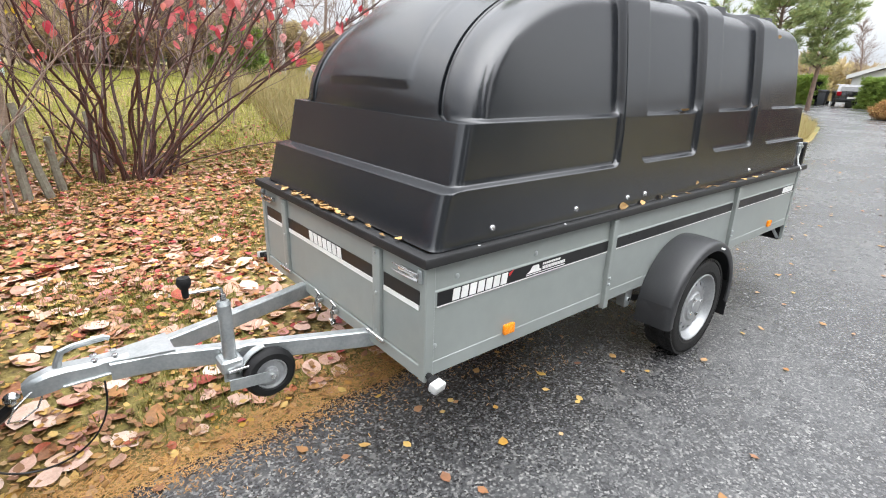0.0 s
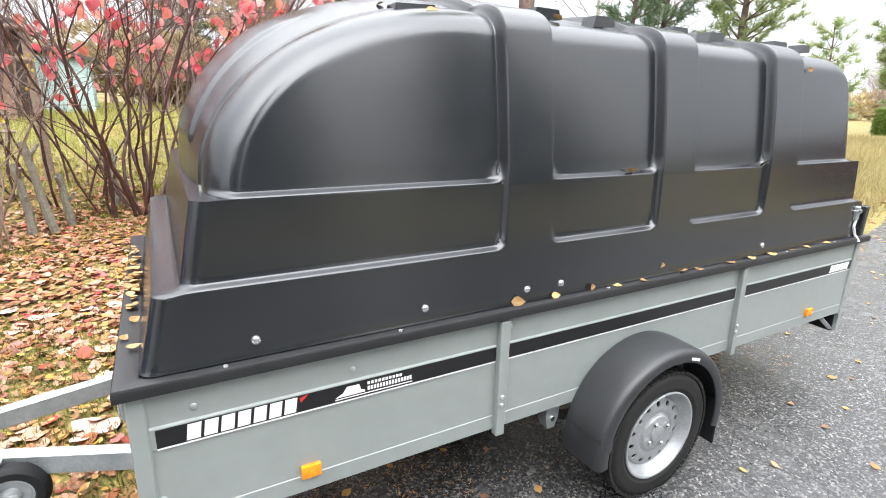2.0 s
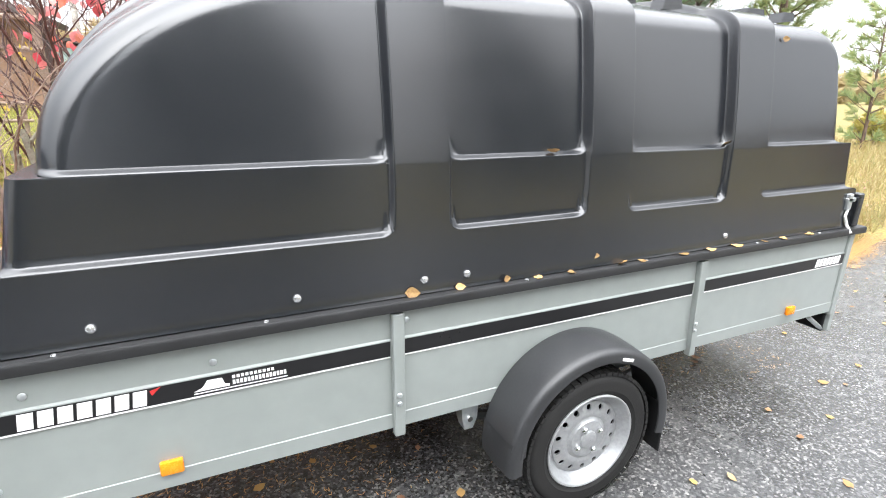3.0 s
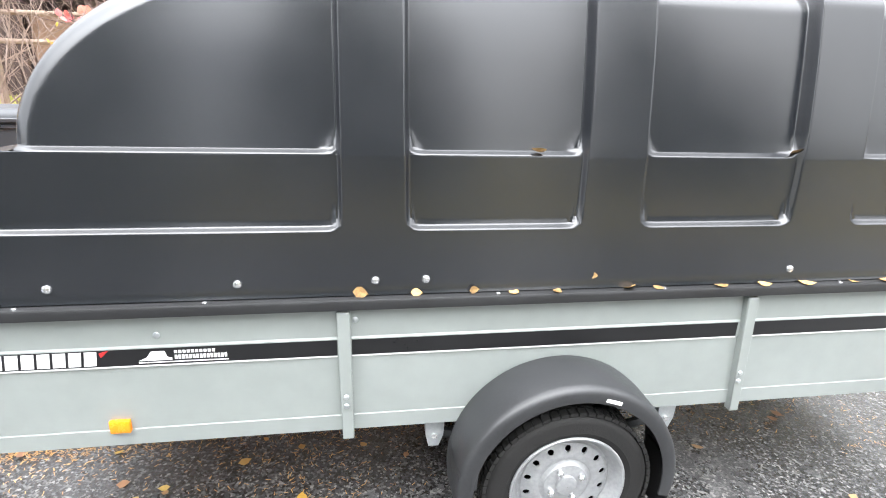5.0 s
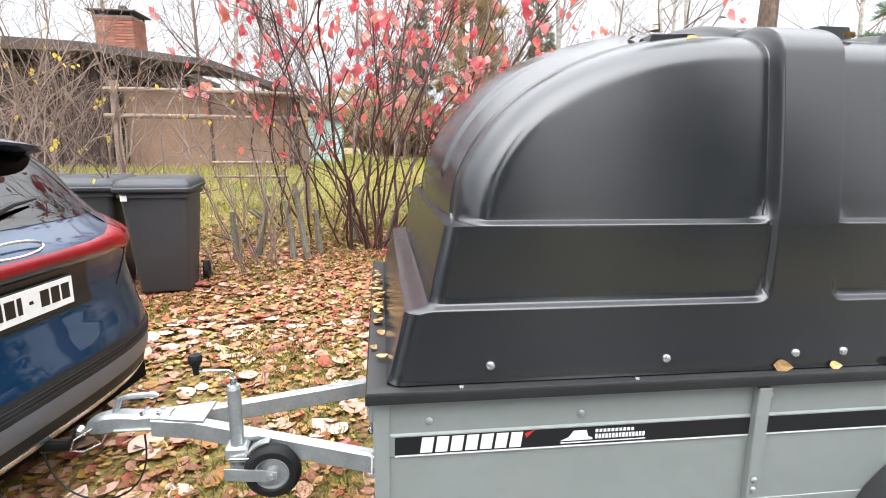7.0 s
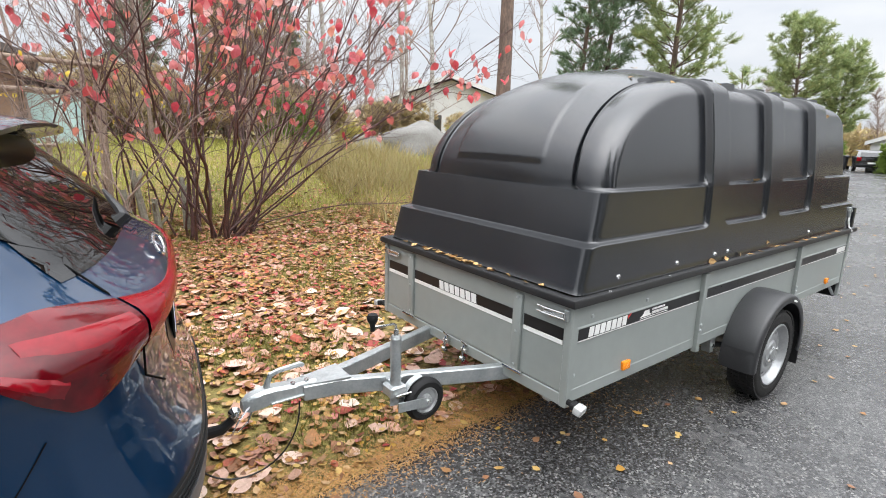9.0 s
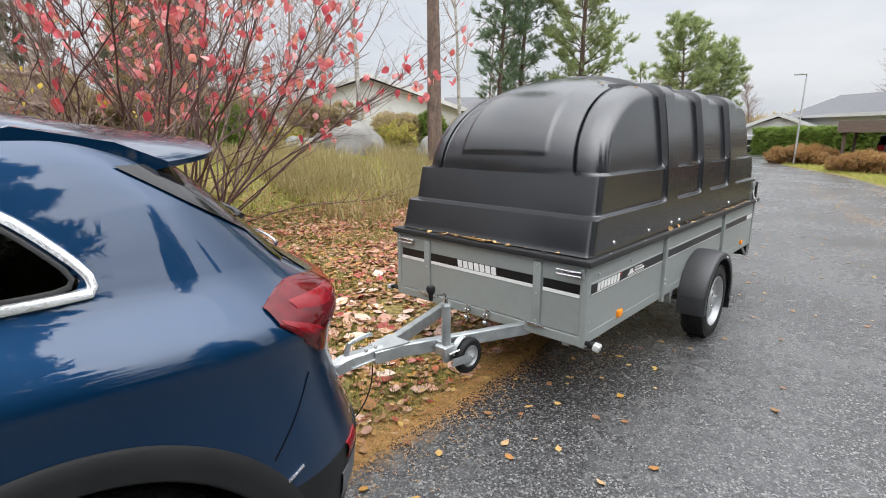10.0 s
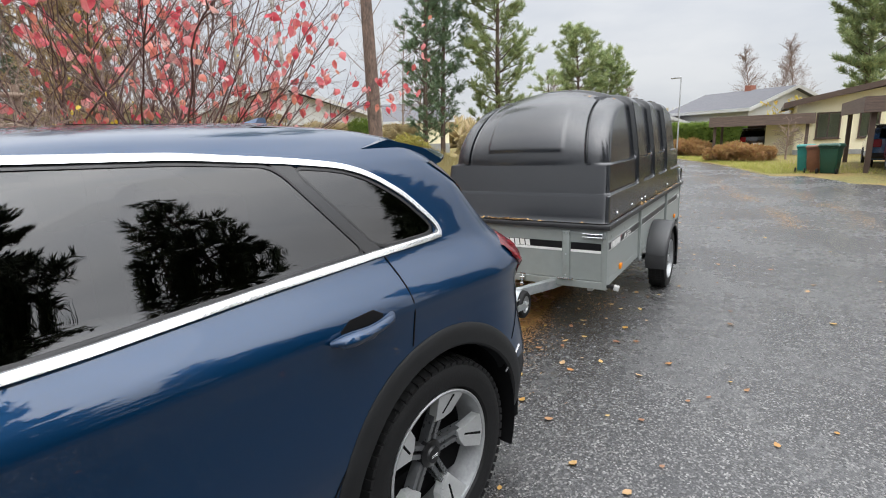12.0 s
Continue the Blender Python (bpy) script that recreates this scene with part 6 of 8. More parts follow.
def litter():
    rng = np.random.default_rng(5)
    pts, sz = [], []
    def put(n, xr, yr, smin, smax, keep):
        k = 0
        while k < n:
            x, y = rng.uniform(*xr), rng.uniform(*yr)
            if rng.random() > keep(x, y):
                continue
            pts.append((x, y, ground_z(x, y) + 0.008 + 0.02 * rng.random()))
            sz.append(rng.uniform(smin, smax))
            k += 1
    patch = lambda x, y, s=0.9: 0.5 + 0.5 * noise.noise(Vector((x * s, y * s, 11)))
    near = lambda x, y: (1.0 if y - edge_left(x) > 0.25 else 0.35) * (0.12 + 0.88 * patch(x, y) ** 1.4) * float(np.interp(y, [0.6, 2.0, 3.0, 5.0, 6.4, 9], [0.28, 0.42, 1.0, 1.0, 0.35, 0.12]))
    put(13000, (-3.2, 5.0), (0.62, 7.2), 0.034, 0.088, near)
    put(2600, (-6, 12), (1.0, 11), 0.05, 0.10, near)
    put(500, (-2.2, 2.2), (0.72, 4.2), 0.085, 0.13, lambda x, y: 0.25 + 0.75 * patch(x, y))
    n = len(pts)
    scatter("fallen_leaves", LEAF_V, LEAF_F, pts, sz, turn_matrices(rng, n, 0.22), M_LITTER, "thick brown, pink and red fallen leaves on the verge", "fallen leaves")
    pts.clear(), sz.clear()
    put(260, (-2.2, 1.6), (0.74, 2.9), 0.10, 0.165, lambda x, y: 0.3 + 0.7 * patch(x, y, 1.3))
    scatter("pale_fallen_leaves", LEAF3_V, LEAF3_F, pts, sz, turn_matrices(rng, len(pts), 0.12), M_PALE_LITTER, "large pale pink leaves lying underside up", "fallen leaves")
    pts.clear(), sz.clear()
    put(26000, (-3.2, 5.5), (0.5, 6.0), 0.022, 0.056, lambda x, y: 0.3 + 0.7 * patch(x, y, 1.6))
    put(1600, (4, 22), (1.2, 9), 0.03, 0.06, lambda x, y: 0.4 if y > edge_left(x) else 0)
    n = len(pts)
    scatter("birch_leaf_litter", LEAF2_V, LEAF2_F, pts, sz, turn_matrices(rng, n, 0.25), M_SMALL_LITTER, "small yellow and orange leaves among the grass", "fallen leaves")
    # leaves lying singly on the asphalt
    pts, sz = [], []
    while len(pts) < 330:
        x, y = rng.uniform(-4.5, 12), rng.uniform(-4.4, 2.0)
        d = edge_left(x) - y
        if d < 0.02 or rng.random() > math.exp(-d * 1.1) + 0.08:
            continue
        pts.append((x, y, 0.009))
        sz.append(rng.uniform(0.028, 0.062))
    scatter("leaves_on_road", LEAF2_V, LEAF2_F, pts, sz, turn_matrices(rng, len(pts), 0.10), M_SMALL_LITTER, "scattered small orange leaves on the wet asphalt", "fallen leaves")
    # brown needle band along the edge of the lane and streaks further on
    pts = []
    while len(pts) < 70000:
        x = rng.uniform(-3.5, 7.5)
        y = edge_left(x) + rng.normal(0.05, 0.075) - 0.10 * abs(noise.noise(Vector((x * 1.3, 2, 0)))) + (rng.normal(0, 0.16) if rng.random() < 0.12 else 0.0)
        if rng.random() < 0.45 + 0.55 * noise.noise(Vector((x * 2.2, y * 3, 5))):
            pts.append((x, y, max(0.006, ground_z(x, y) + 0.012) + 0.006 * rng.random()))
    while len(pts) < 84000:
        x = rng.uniform(5.5, 17)
        y = (0.5 + (x - 13.9) * 0.238 if rng.random() < 0.55 else -0.91 + (x - 13.35) * 0.21) + rng.normal(0, 0.12) * (1 if rng.random() < 0.7 else 2.5)
        if 0.35 + noise.noise(Vector((x * 0.9, y * 2, 9))) > rng.random():
            pts.append((x, y, 0.010))
    while len(pts) < 87500:
        x = rng.uniform(-1.0, 3.6)
        y = rng.uniform(0.15, 1.3)
        if rng.random() < 0.25 + 0.6 * noise.noise(Vector((x * 1.6, y * 2.4, 15))):
            pts.append((x, y, max(0.006, ground_z(x, y) + 0.012)))
    V = np.array([(-0.5, -0.10, 0), (0.5, -0.07, 0.02), (0.5, 0.07, 0.02), (-0.5, 0.10, 0)])
    scatter("needle_litter", V, [[0, 1, 2, 3]], pts, rng.uniform(0.008, 0.021, len(pts)), turn_matrices(rng, len(pts), 0.15), M_NEEDLES, "orange-brown needle litter along the edge of the lane", "needle litter")
    # short grass
    def blades(name, n, xr, yr, h, keep, material, label, wide=0.10):
        pts = []
        while len(pts) < n:
            x, y = rng.uniform(*xr), rng.uniform(*yr)
            if y > edge_left(x) + 0.12 and rng.random() < keep(x, y):
                pts.append((x, y, ground_z(x, y) - 0.005))
        V = np.array([(0, -wide / 2, 0), (0, wide / 2, 0), (0.10, wide * 0.28, 0.55), (0.10, -wide * 0.28, 0.55), (0.34, 0, 1.0)])
        scatter(name, V, [[0, 1, 2, 3], [3, 2, 4]], pts, rng.uniform(h * 0.6, h * 1.3, len(pts)), turn_matrices(rng, len(pts), 0.3), material, label, "grass")
    blades("grass", 46000, (-3.5, 6), (0.6, 7), 0.062, lambda x, y: max(0.0, 0.2 + 1.5 * noise.noise(Vector((x * 1.1, y * 1.1, 21)))), M_GRASS, "short yellow-green autumn grass between the leaves")
    blades("lawn_grass", 60000, (-8, 14), (6.0, 16), 0.12, lambda x, y: 0.8, M_LAWN, "yellow-green lawn in the yard", 0.13)
    blades("dry_grass", 15000, (2.2, 13), (4.6, 10.5), 0.42, lambda x, y: max(0.0, 0.25 + 1.1 * noise.noise(Vector((x * 0.6, y * 0.6, 31)))) * (1.0 if x > 4 or y > 6.4 else 0.2), M_STRAW, "tall yellow dry grass at the yard's edge", 0.05)
    blades("verge_grass", 12000, (5, 40), (1.2, 18), 0.30, lambda x, y: float(np.clip(1.2 - (y - edge_left(x)) / 4, 0, 1)), M_STRAW, "dry grass on the far verge", 0.09)
    pts = []
    while len(pts) < 16000:
        x = rng.uniform(11.5, 31)
        y = edge_right(x) - 0.1 - abs(rng.normal(0, 1.6))
        if not (8.9 < x < 16.2 and y < -0.5):
            pts.append((x, y, ground_z(x, y) - 0.01))
    V = np.array([(0, -0.05, 0), (0, 0.05, 0), (0.10, 0.03, 0.55), (0.10, -0.03, 0.55), (0.34, 0, 1.0)])
    scatter("garden_grass", V, [[0, 1, 2, 3], [3, 2, 4]], pts, rng.uniform(0.06, 0.15, len(pts)), turn_matrices(rng, len(pts), 0.3), M_LAWN, "green and yellow grass before the house", "grass")


litter()


def lid_leaves():
    """Leaves that have come to rest on the lid's rim, ledges and roof."""
    me = bpy.data.meshes.new("leaf")
    me.from_pydata(LEAF_V.tolist(), [], [list(f) for f in LEAF_F])
    me.materials.append(M_SMALL_LITTER_ONE)
    rng = random.Random(8)
    spots = [(1.135, 0.0, 0.905, 75), (1.30, 0.0, 0.90, 60), (1.475, 0.0, 0.903, 80), (1.86, 0.012, 0.935, 80), (1.60, -0.01, 0.893, 5), (1.98, -0.01, 0.897, 30), (2.08, -0.012, 0.893, 5), (2.30, -0.012, 0.893, 4), (2.46, -0.012, 0.894, 10), (2.62, -0.012, 0.893, 5), (2.80, -0.012, 0.893, 6), (1.74, -0.012, 0.893, 5), (2.93, -0.012, 0.893, 5), (3.12, -0.012, 0.893, 6),
             (1.66, 0.045, 1.318, 30), (2.515, 0.045, 1.322, 30)]
    for k in range(64):
        spots.append((rng.uniform(-0.012, 0.018), rng.gauss(0.80, 0.2), 0.894 + rng.uniform(0, 0.010), rng.uniform(0, 38)))
    spots += [(0.90, 0.21, 1.80, 55), (2.86, 0.12, 1.735, 85), (0.92, 0.45, 1.895, 12), (1.0, 0.62, 1.912, 8), (0.62, 0.70, 1.80, 20), (0.80, 0.38, 1.835, 20), (1.18, 0.50, 1.938, 5), (1.6, 0.55, 1.92, 5), (1.40, 0.23, 1.835, 30)]
    for x, y, z, tilt in spots:
        ob = new("fallen_leaf", me)
        s = rng.uniform(0.030, 0.056) if x > 0.03 else rng.uniform(0.022, 0.046)
        ob.matrix_world = pose(x, y - (0.004 if tilt > 40 else 0), z, tilt, 0, rng.uniform(0, 360) if tilt < 40 else rng.uniform(-30, 30)) @ Matrix.Diagonal((s, s, s, 1))
        tagged(ob, "small yellow-brown leaf stuck to the wet trailer lid", "leaf", "leaves on the trailer lid")


M_SMALL_LITTER_ONE = mat("yellow_brown_leaf", (0.50, 0.32, 0.12), 0.55, color2=(0.26, 0.13, 0.05), scale=5, fine=20, objvar=0.4)
lid_leaves()


# ---- shrubs and trees ----
def grow(rng, start, direction, length, r0, r1, bend, steps, gravity=0.0):
    pts, p, d = [Vector(start)], Vector(start), Vector(direction).normalized()
    for k in range(steps):
        d = (d + Vector((rng.gauss(0, bend), rng.gauss(0, bend), rng.gauss(0, bend) + gravity))).normalized()
        p = p + d * (length / steps)
        pts.append(p.copy())
    return pts, [r0 + (r1 - r0) * k / steps for k in range(steps + 1)]


def tubes_mesh(name, branches, material, parent, seg=5, kind=""):
    V, F = [], []
    for pts, rad in branches:
        side = None
        base = len(V)
        for k, p in enumerate(pts):
            d = (pts[min(k + 1, len(pts) - 1)] - pts[max(k - 1, 0)]).normalized()
            if side is None:
                side = d.orthogonal().normalized()
            side = (side - d * side.dot(d)).normalized()
            up = side.cross(d)
            for j in range(seg):
                a = 2 * math.pi * j / seg
                V.append(p + (side * math.cos(a) + up * math.sin(a)) * rad[k])
        for k in range(len(pts) - 1):
            for j in range(seg):
                F.append((base + k * seg + j, base + k * seg + (j + 1) % seg, base + (k + 1) * seg + (j + 1) % seg, base + (k + 1) * seg + j))
    me = bpy.data.meshes.new(name)
    me.from_pydata([tuple(v) for v in V], [], F)
    me.polygons.foreach_set("use_smooth", [True] * len(F))
    me.materials.append(material)
    ob = new(name, me)
    ob.parent = parent
    return ob


def along(pts, f):
    k = min(int(f * (len(pts) - 1)), len(pts) - 2)
    return pts[k].lerp(pts[k + 1], f * (len(pts) - 1) - k), (pts[k + 1] - pts[k]).normalized()


def hang_turns(rng, n):
    """Turns for leaves that hang from twigs: long axis mostly down."""
    R = turn_matrices(rng, n, 0.45)
    down = np.array([[0, 0, 1], [0, 1, 0], [-1, 0, 0]], float)
    return R @ down


def build_shrub(name, label, place, seed, stems, height, spread, lean, stem_mat, leaf_mat, leaves, leaf_size, r_stem=0.017, twig_n=7, fine_n=3, leaf_low=0.45, arching=()):
    rng = random.Random(seed)
    nr = np.random.default_rng(seed)
    shrub = thing(name, label, "shrub", pose(*place))
    main, twig, fine = [], [], []
    for k in range(stems):
        a = 2 * math.pi * (k + rng.random()) / stems
        out = spread * rng.uniform(0.25, 1.0)
        d = Vector((math.cos(a) * out * 1.5 + lean[0], math.sin(a) * out * 1.2 + lean[1], 1.0))
        L0 = height * rng.uniform(0.75, 1.1)
        r0 = r_stem * rng.uniform(0.6, 1.35)
        pts, rad = grow(rng, (math.cos(a) * rng.uniform(0.08, 0.48), math.sin(a) * rng.uniform(0.08, 0.4), -0.03), d, L0, r0, r0 * 0.3, 0.14, 18, 0.028)
        main.append((pts, rad))
    for d, L0, r0 in arching:
        main.append(grow(rng, (rng.uniform(-0.1, 0.25), rng.uniform(-0.2, 0.1), -0.03), d, L0, r0, r0 * 0.25, 0.05, 14, -0.012))
    for pts, rad in main:
        for j in range(twig_n):
            f = rng.uniform(0.28, 0.98)
            p, d = along(pts, f)
            dd = (d + Vector((rng.gauss(0, 0.6), rng.gauss(0, 0.6), rng.gauss(0.12, 0.3)))).normalized()
            tp, tr = grow(rng, p, dd, rng.uniform(0.5, 1.25) * (1.15 - 0.5 * f), rad[0] * 0.36, rad[0] * 0.12, 0.10, 7)
            twig.append((tp, tr))
            for _ in range(fine_n):
                p2, d2 = along(tp, rng.uniform(0.25, 1.0))
                d3 = (d2 + Vector((rng.gauss(0, 0.7), rng.gauss(0, 0.7), rng.gauss(0.1, 0.4)))).normalized()
                fine.append(grow(rng, p2, d3, rng.uniform(0.18, 0.5), rad[0] * 0.15, rad[0] * 0.07, 0.12, 4))
    for one in main:
        tubes_mesh("stem", [one], stem_mat, shrub, 7)
    tubes_mesh("twig_mass", twig, stem_mat, shrub, 4)["kind"] = "stuff"
    tubes_mesh("fine_twig_mass", fine, stem_mat, shrub, 3)["kind"] = "stuff"
    if leaves:
        spots = []
        pool = twig + fine + fine
        while len(spots) < leaves:
            pts, _ = rng.choice(pool)
            p, _ = along(pts, rng.uniform(0.4, 1.0))
            if p.z > height * leaf_low * rng.uniform(0.5, 1.4):
                for _ in range(rng.choice((1, 1, 2, 3))):
                    spots.append((p.x + rng.gauss(0, 0.03), p.y + rng.gauss(0, 0.03), p.z - 0.04 + rng.gauss(0, 0.03)))
        ob = scatter("leaf_mass", LEAF_V, LEAF_F, spots, nr.uniform(leaf_size * 0.65, leaf_size * 1.25, len(spots)), hang_turns(nr, len(spots)), leaf_mat, parent=shrub, kind="stuff")
        ob["label"] = "sparse hanging leaves"
    return shrub


gz = ground_z
build_shrub("red_leaved_shrub", "tall bare-stemmed shrub with sparse hanging red leaves", (-0.05, 5.35, gz(-0.05, 5.35)), 4, 24, 3.9, 0.36, (0.03, 0.0), M_STEM, M_REDLEAF, 860, 0.115, 0.017, 11, 5, 0.36,
            [((1.0, -0.25, 1.1), 4.7, 0.016), ((1.1, -0.35, 1.3), 4.8, 0.017), ((1.1, -0.2, 0.85), 4.2, 0.014), ((1.0, -0.35, 0.75), 3.6, 0.012), ((1.2, 0.1, 1.1), 4.4, 0.014), ((0.8, -0.1, 1.2), 4.4, 0.015), ((1.2, -0.3, 0.5), 2.8, 0.010), ((0.2, -0.3, 1.6), 4.2, 0.016), ((0.4, -0.4, 1.4), 4.2, 0.016)])
build_shrub("young_shrub", "thin grey-stemmed shrub with a few yellow leaves, beside the bins", (-1.35, 4.55, gz(-1.35, 4.55)), 9, 16, 2.3, 0.35, (0.0, 0.0), M_GREYTWIG, M_YELLEAF, 20, 0.05, 0.010, 6, 3, 0.3)
build_shrub("twiggy_shrub", "leafless grey twiggy shrub behind the bins with last yellow leaves", (-2.9, 5.0, gz(-2.9, 5.0)), 12, 22, 2.9, 0.5, (0.0, 0.0), M_GREYTWIG, M_YELLEAF, 40, 0.055, 0.012, 8, 4, 0.25)
build_shrub("twiggy_shrub", "leafless grey twiggy shrub behind the bins with last yellow leaves", (-4.6, 4.9, gz(-4.6, 4.9)), 13, 20, 2.8, 0.5, (0.0, 0.0), M_GREYTWIG, M_YELLEAF, 45, 0.055, 0.012, 8, 4, 0.25)
build_shrub("slender_shrub", "slender dark-stemmed shrub with a few red leaves", (-0.9, 5.9, gz(-0.9, 5.9)), 15, 12, 3.6, 0.25, (0.0, 0.0), M_STEM, M_REDLEAF, 90, 0.10, 0.012, 7, 4, 0.4)
build_shrub("slender_shrub", "slender grey-stemmed shrub, nearly leafless", (1.4, 7.2, gz(1.4, 7.2)), 16, 12, 3.6, 0.3, (0.0, 0.0), M_GREYTWIG, M_REDLEAF, 60, 0.09, 0.012, 7, 4, 0.4)


def stub(place, h, r, seed):
    rng = random.Random(seed)
    s = thing("tree_stub", "cut lichen-covered stub standing in the leaves", "stump", pose(*place))
    pts, rad = grow(rng, (0, 0, -0.05), (rng.gauss(0, 0.12), rng.gauss(0, 0.12), 1), h, r * 1.2, r * 0.85, 0.05, 6)
    bm = bmesh.new()
    add_tube(bm, pts, rad, 8)
    for _ in range(2):
        p, d = along(pts, rng.uniform(0.4, 0.85))
        add_tube(bm, [p, p + Vector((rng.gauss(0, 0.1), rng.gauss(0, 0.1), 0.12))], [r * 0.6, r * 0.4], 6)
    part("trunk", bm, M_LICHEN, s)


for k, (x, y, h) in enumerate(((-0.82, 4.75, 0.95), (-1.0, 4.72, 0.75), (-0.72, 5.0, 0.6), (-1.45, 4.9, 0.8), (-1.62, 4.75, 0.62), (-0.35, 5.6, 0.7))):
    stub((x, y, gz(x, y)), h, 0.035, 40 + k)


def needle_tuft(n, rng, spread, length, width):
    """A bunch of narrow needles that fan out along x."""
    V, F = [], []
    for k in range(n):
        d = np.array([rng.uniform(0.15, 1.0), rng.gauss(0, spread), rng.gauss(0.1, spread)])
        d /= np.linalg.norm(d)
        s = np.cross(d, [rng.gauss(0, 1), rng.gauss(0, 1), rng.gauss(0, 1)])
        s = s / np.linalg.norm(s) * width
        o = np.array([rng.uniform(-0.25, 0.35), 0, 0]) * length
        b = len(V)
        V += [o - s, o + s, o + d * length]
        F.append([b, b + 1, b + 2])
    return np.array(V), F


def conifer(name, label, place, seed, height, crown_from, radius, kind, whorls, r0, sweep=0.25, lean=(0, 0), tuft=0.34, density=1.0, needles=None):
    """Pine or spruce: tapered trunk, whorls of limbs, twigs carrying needle tufts."""
    rng = random.Random(seed)
    nr = np.random.default_rng(seed)
    tree = thing(name, label, "tree", pose(*place))
    trunk = grow(rng, (0, 0, -0.2), (lean[0], lean[1], 1), height, r0, 0.015, 0.012, 16)
    limbs, tufts, dirs = [], [], []
    tp = trunk[0]
    for w in range(whorls):
        f = crown_from + (1 - crown_from) * (w + rng.random() * 0.6) / whorls
        p, _ = along(tp, min(0.99, f))
        rel = (f - crown_from) / (1 - crown_from)
        if kind == "pine":
            reach = radius * (0.35 + 0.65 * math.sin(math.pi * min(1, 0.25 + 0.75 * (1 - rel)))) * (1 - rel) ** 0.35
        else:
            reach = radius * (1 - rel) ** 0.85
        n = rng.randint(4, 6)
        for j in range(n):
            a = 2 * math.pi * (j + rng.random() * 0.7) / n + w
            rise = rng.uniform(0.15, 0.85) if kind == "pine" else rng.uniform(-0.45, -0.05) + rel * 0.5
            d = Vector((math.cos(a), math.sin(a), rise))
            ln = max(0.3, reach * rng.uniform(0.65, 1.15))
            lp, lr = grow(rng, p, d, ln, max(0.012, r0 * 0.22 * (1 - rel * 0.7)), 0.006, 0.06, 6, sweep * 0.15)
            limbs.append((lp, lr))
            m = max(3, int(ln * 7 * density))
            for q in range(m):
                g = rng.uniform(0.28, 1.0)
                b, bd = along(lp, g)
                sd = (bd + Vector((rng.gauss(0, 0.75), rng.gauss(0, 0.75), rng.gauss(0.15 if kind == "pine" else -0.1, 0.35)))).normalized()
                sl = rng.uniform(0.15, 0.5) * (1.1 - 0.5 * g) * (1.0 if kind == "pine" else 0.9)
                e = b + sd * sl
                for c in range(2 if kind == "pine" else 3):
                    t = rng.uniform(0.4, 1.05)
                    tufts.append(tuple(b.lerp(e, t)))
                    dirs.append((sd + Vector((0, 0, 0.3 if kind == "pine" else -0.15))).normalized())
    part("trunk", add_tube(bmesh.new(), trunk[0], trunk[1], 12), M_PINEBARK, tree, "rough brown bark")
    tubes_mesh("limb_mass", limbs, M_PINEBARK, tree, 5)["kind"] = "stuff"
    V, F = needle_tuft(16 if kind == "pine" else 12, rng, 0.55, 1.0, 0.055)
    D = np.array([tuple(d) for d in dirs])
    s = np.cross(D, [0.3, 0.2, 0.93])
    s /= np.linalg.norm(s, axis=1)[:, None]
    u = np.cross(s, D)
    R = np.stack([D, s, u], 2)
    ob = scatter("crown", V, F, tufts, nr.uniform(tuft * 0.6, tuft * 1.25, len(tufts)), R, needles or (M_PINE if kind == "pine" else M_SPRUCE), parent=tree, kind="stuff")
    ob["label"] = "open clumps of green needles"
    return tree


def bare_tree(name, label, place, seed, height, r0, limbs_n, material, upward=1.3, fine_r=1.0):
    rng = random.Random(seed)
    tree = thing(name, label, "tree", pose(*place))
    trunk = grow(rng, (0, 0, -0.2), (rng.gauss(0, 0.03), rng.gauss(0, 0.03), 1), height, r0, 0.01, 0.02, 14)
    limbs, fine = [], []
    for k in range(limbs_n):
        f = rng.uniform(0.22, 0.97)
        p, _ = along(trunk[0], f)
        a = rng.uniform(0, 6.28)
        ln = height * 0.26 * (1.15 - f) * rng.uniform(0.6, 1.3) + 0.3
        l = grow(rng, p, (math.cos(a), math.sin(a), upward * rng.uniform(0.5, 1.2)), ln, max(0.012, r0 * 0.22), 0.006, 0.09, 7)
        limbs.append(l)
        for _ in range(6):
            b, d = along(l[0], rng.uniform(0.2, 1.0))
            m = grow(rng, b, d + Vector((rng.gauss(0, 0.6), rng.gauss(0, 0.6), rng.gauss(0.1, 0.5))), ln * rng.uniform(0.2, 0.5), 0.008 * fine_r, 0.004 * fine_r, 0.12, 5)
            fine.append(m)
            for _ in range(2):
                b2, d2 = along(m[0], rng.uniform(0.3, 1.0))
                fine.append(grow(rng, b2, d2 + Vector((rng.gauss(0, 0.7), rng.gauss(0, 0.7), rng.gauss(-0.1, 0.5))), ln * rng.uniform(0.1, 0.25), 0.006 * fine_r, 0.003 * fine_r, 0.15, 3))
    part("trunk", add_tube(bmesh.new(), trunk[0], trunk[1], 9), material, tree)
    tubes_mesh("limb_mass", limbs, M_GREYTWIG, tree, 4)["kind"] = "stuff"
    tubes_mesh("twig_mass", fine, M_GREYTWIG, tree, 3)["kind"] = "stuff"
    return tree


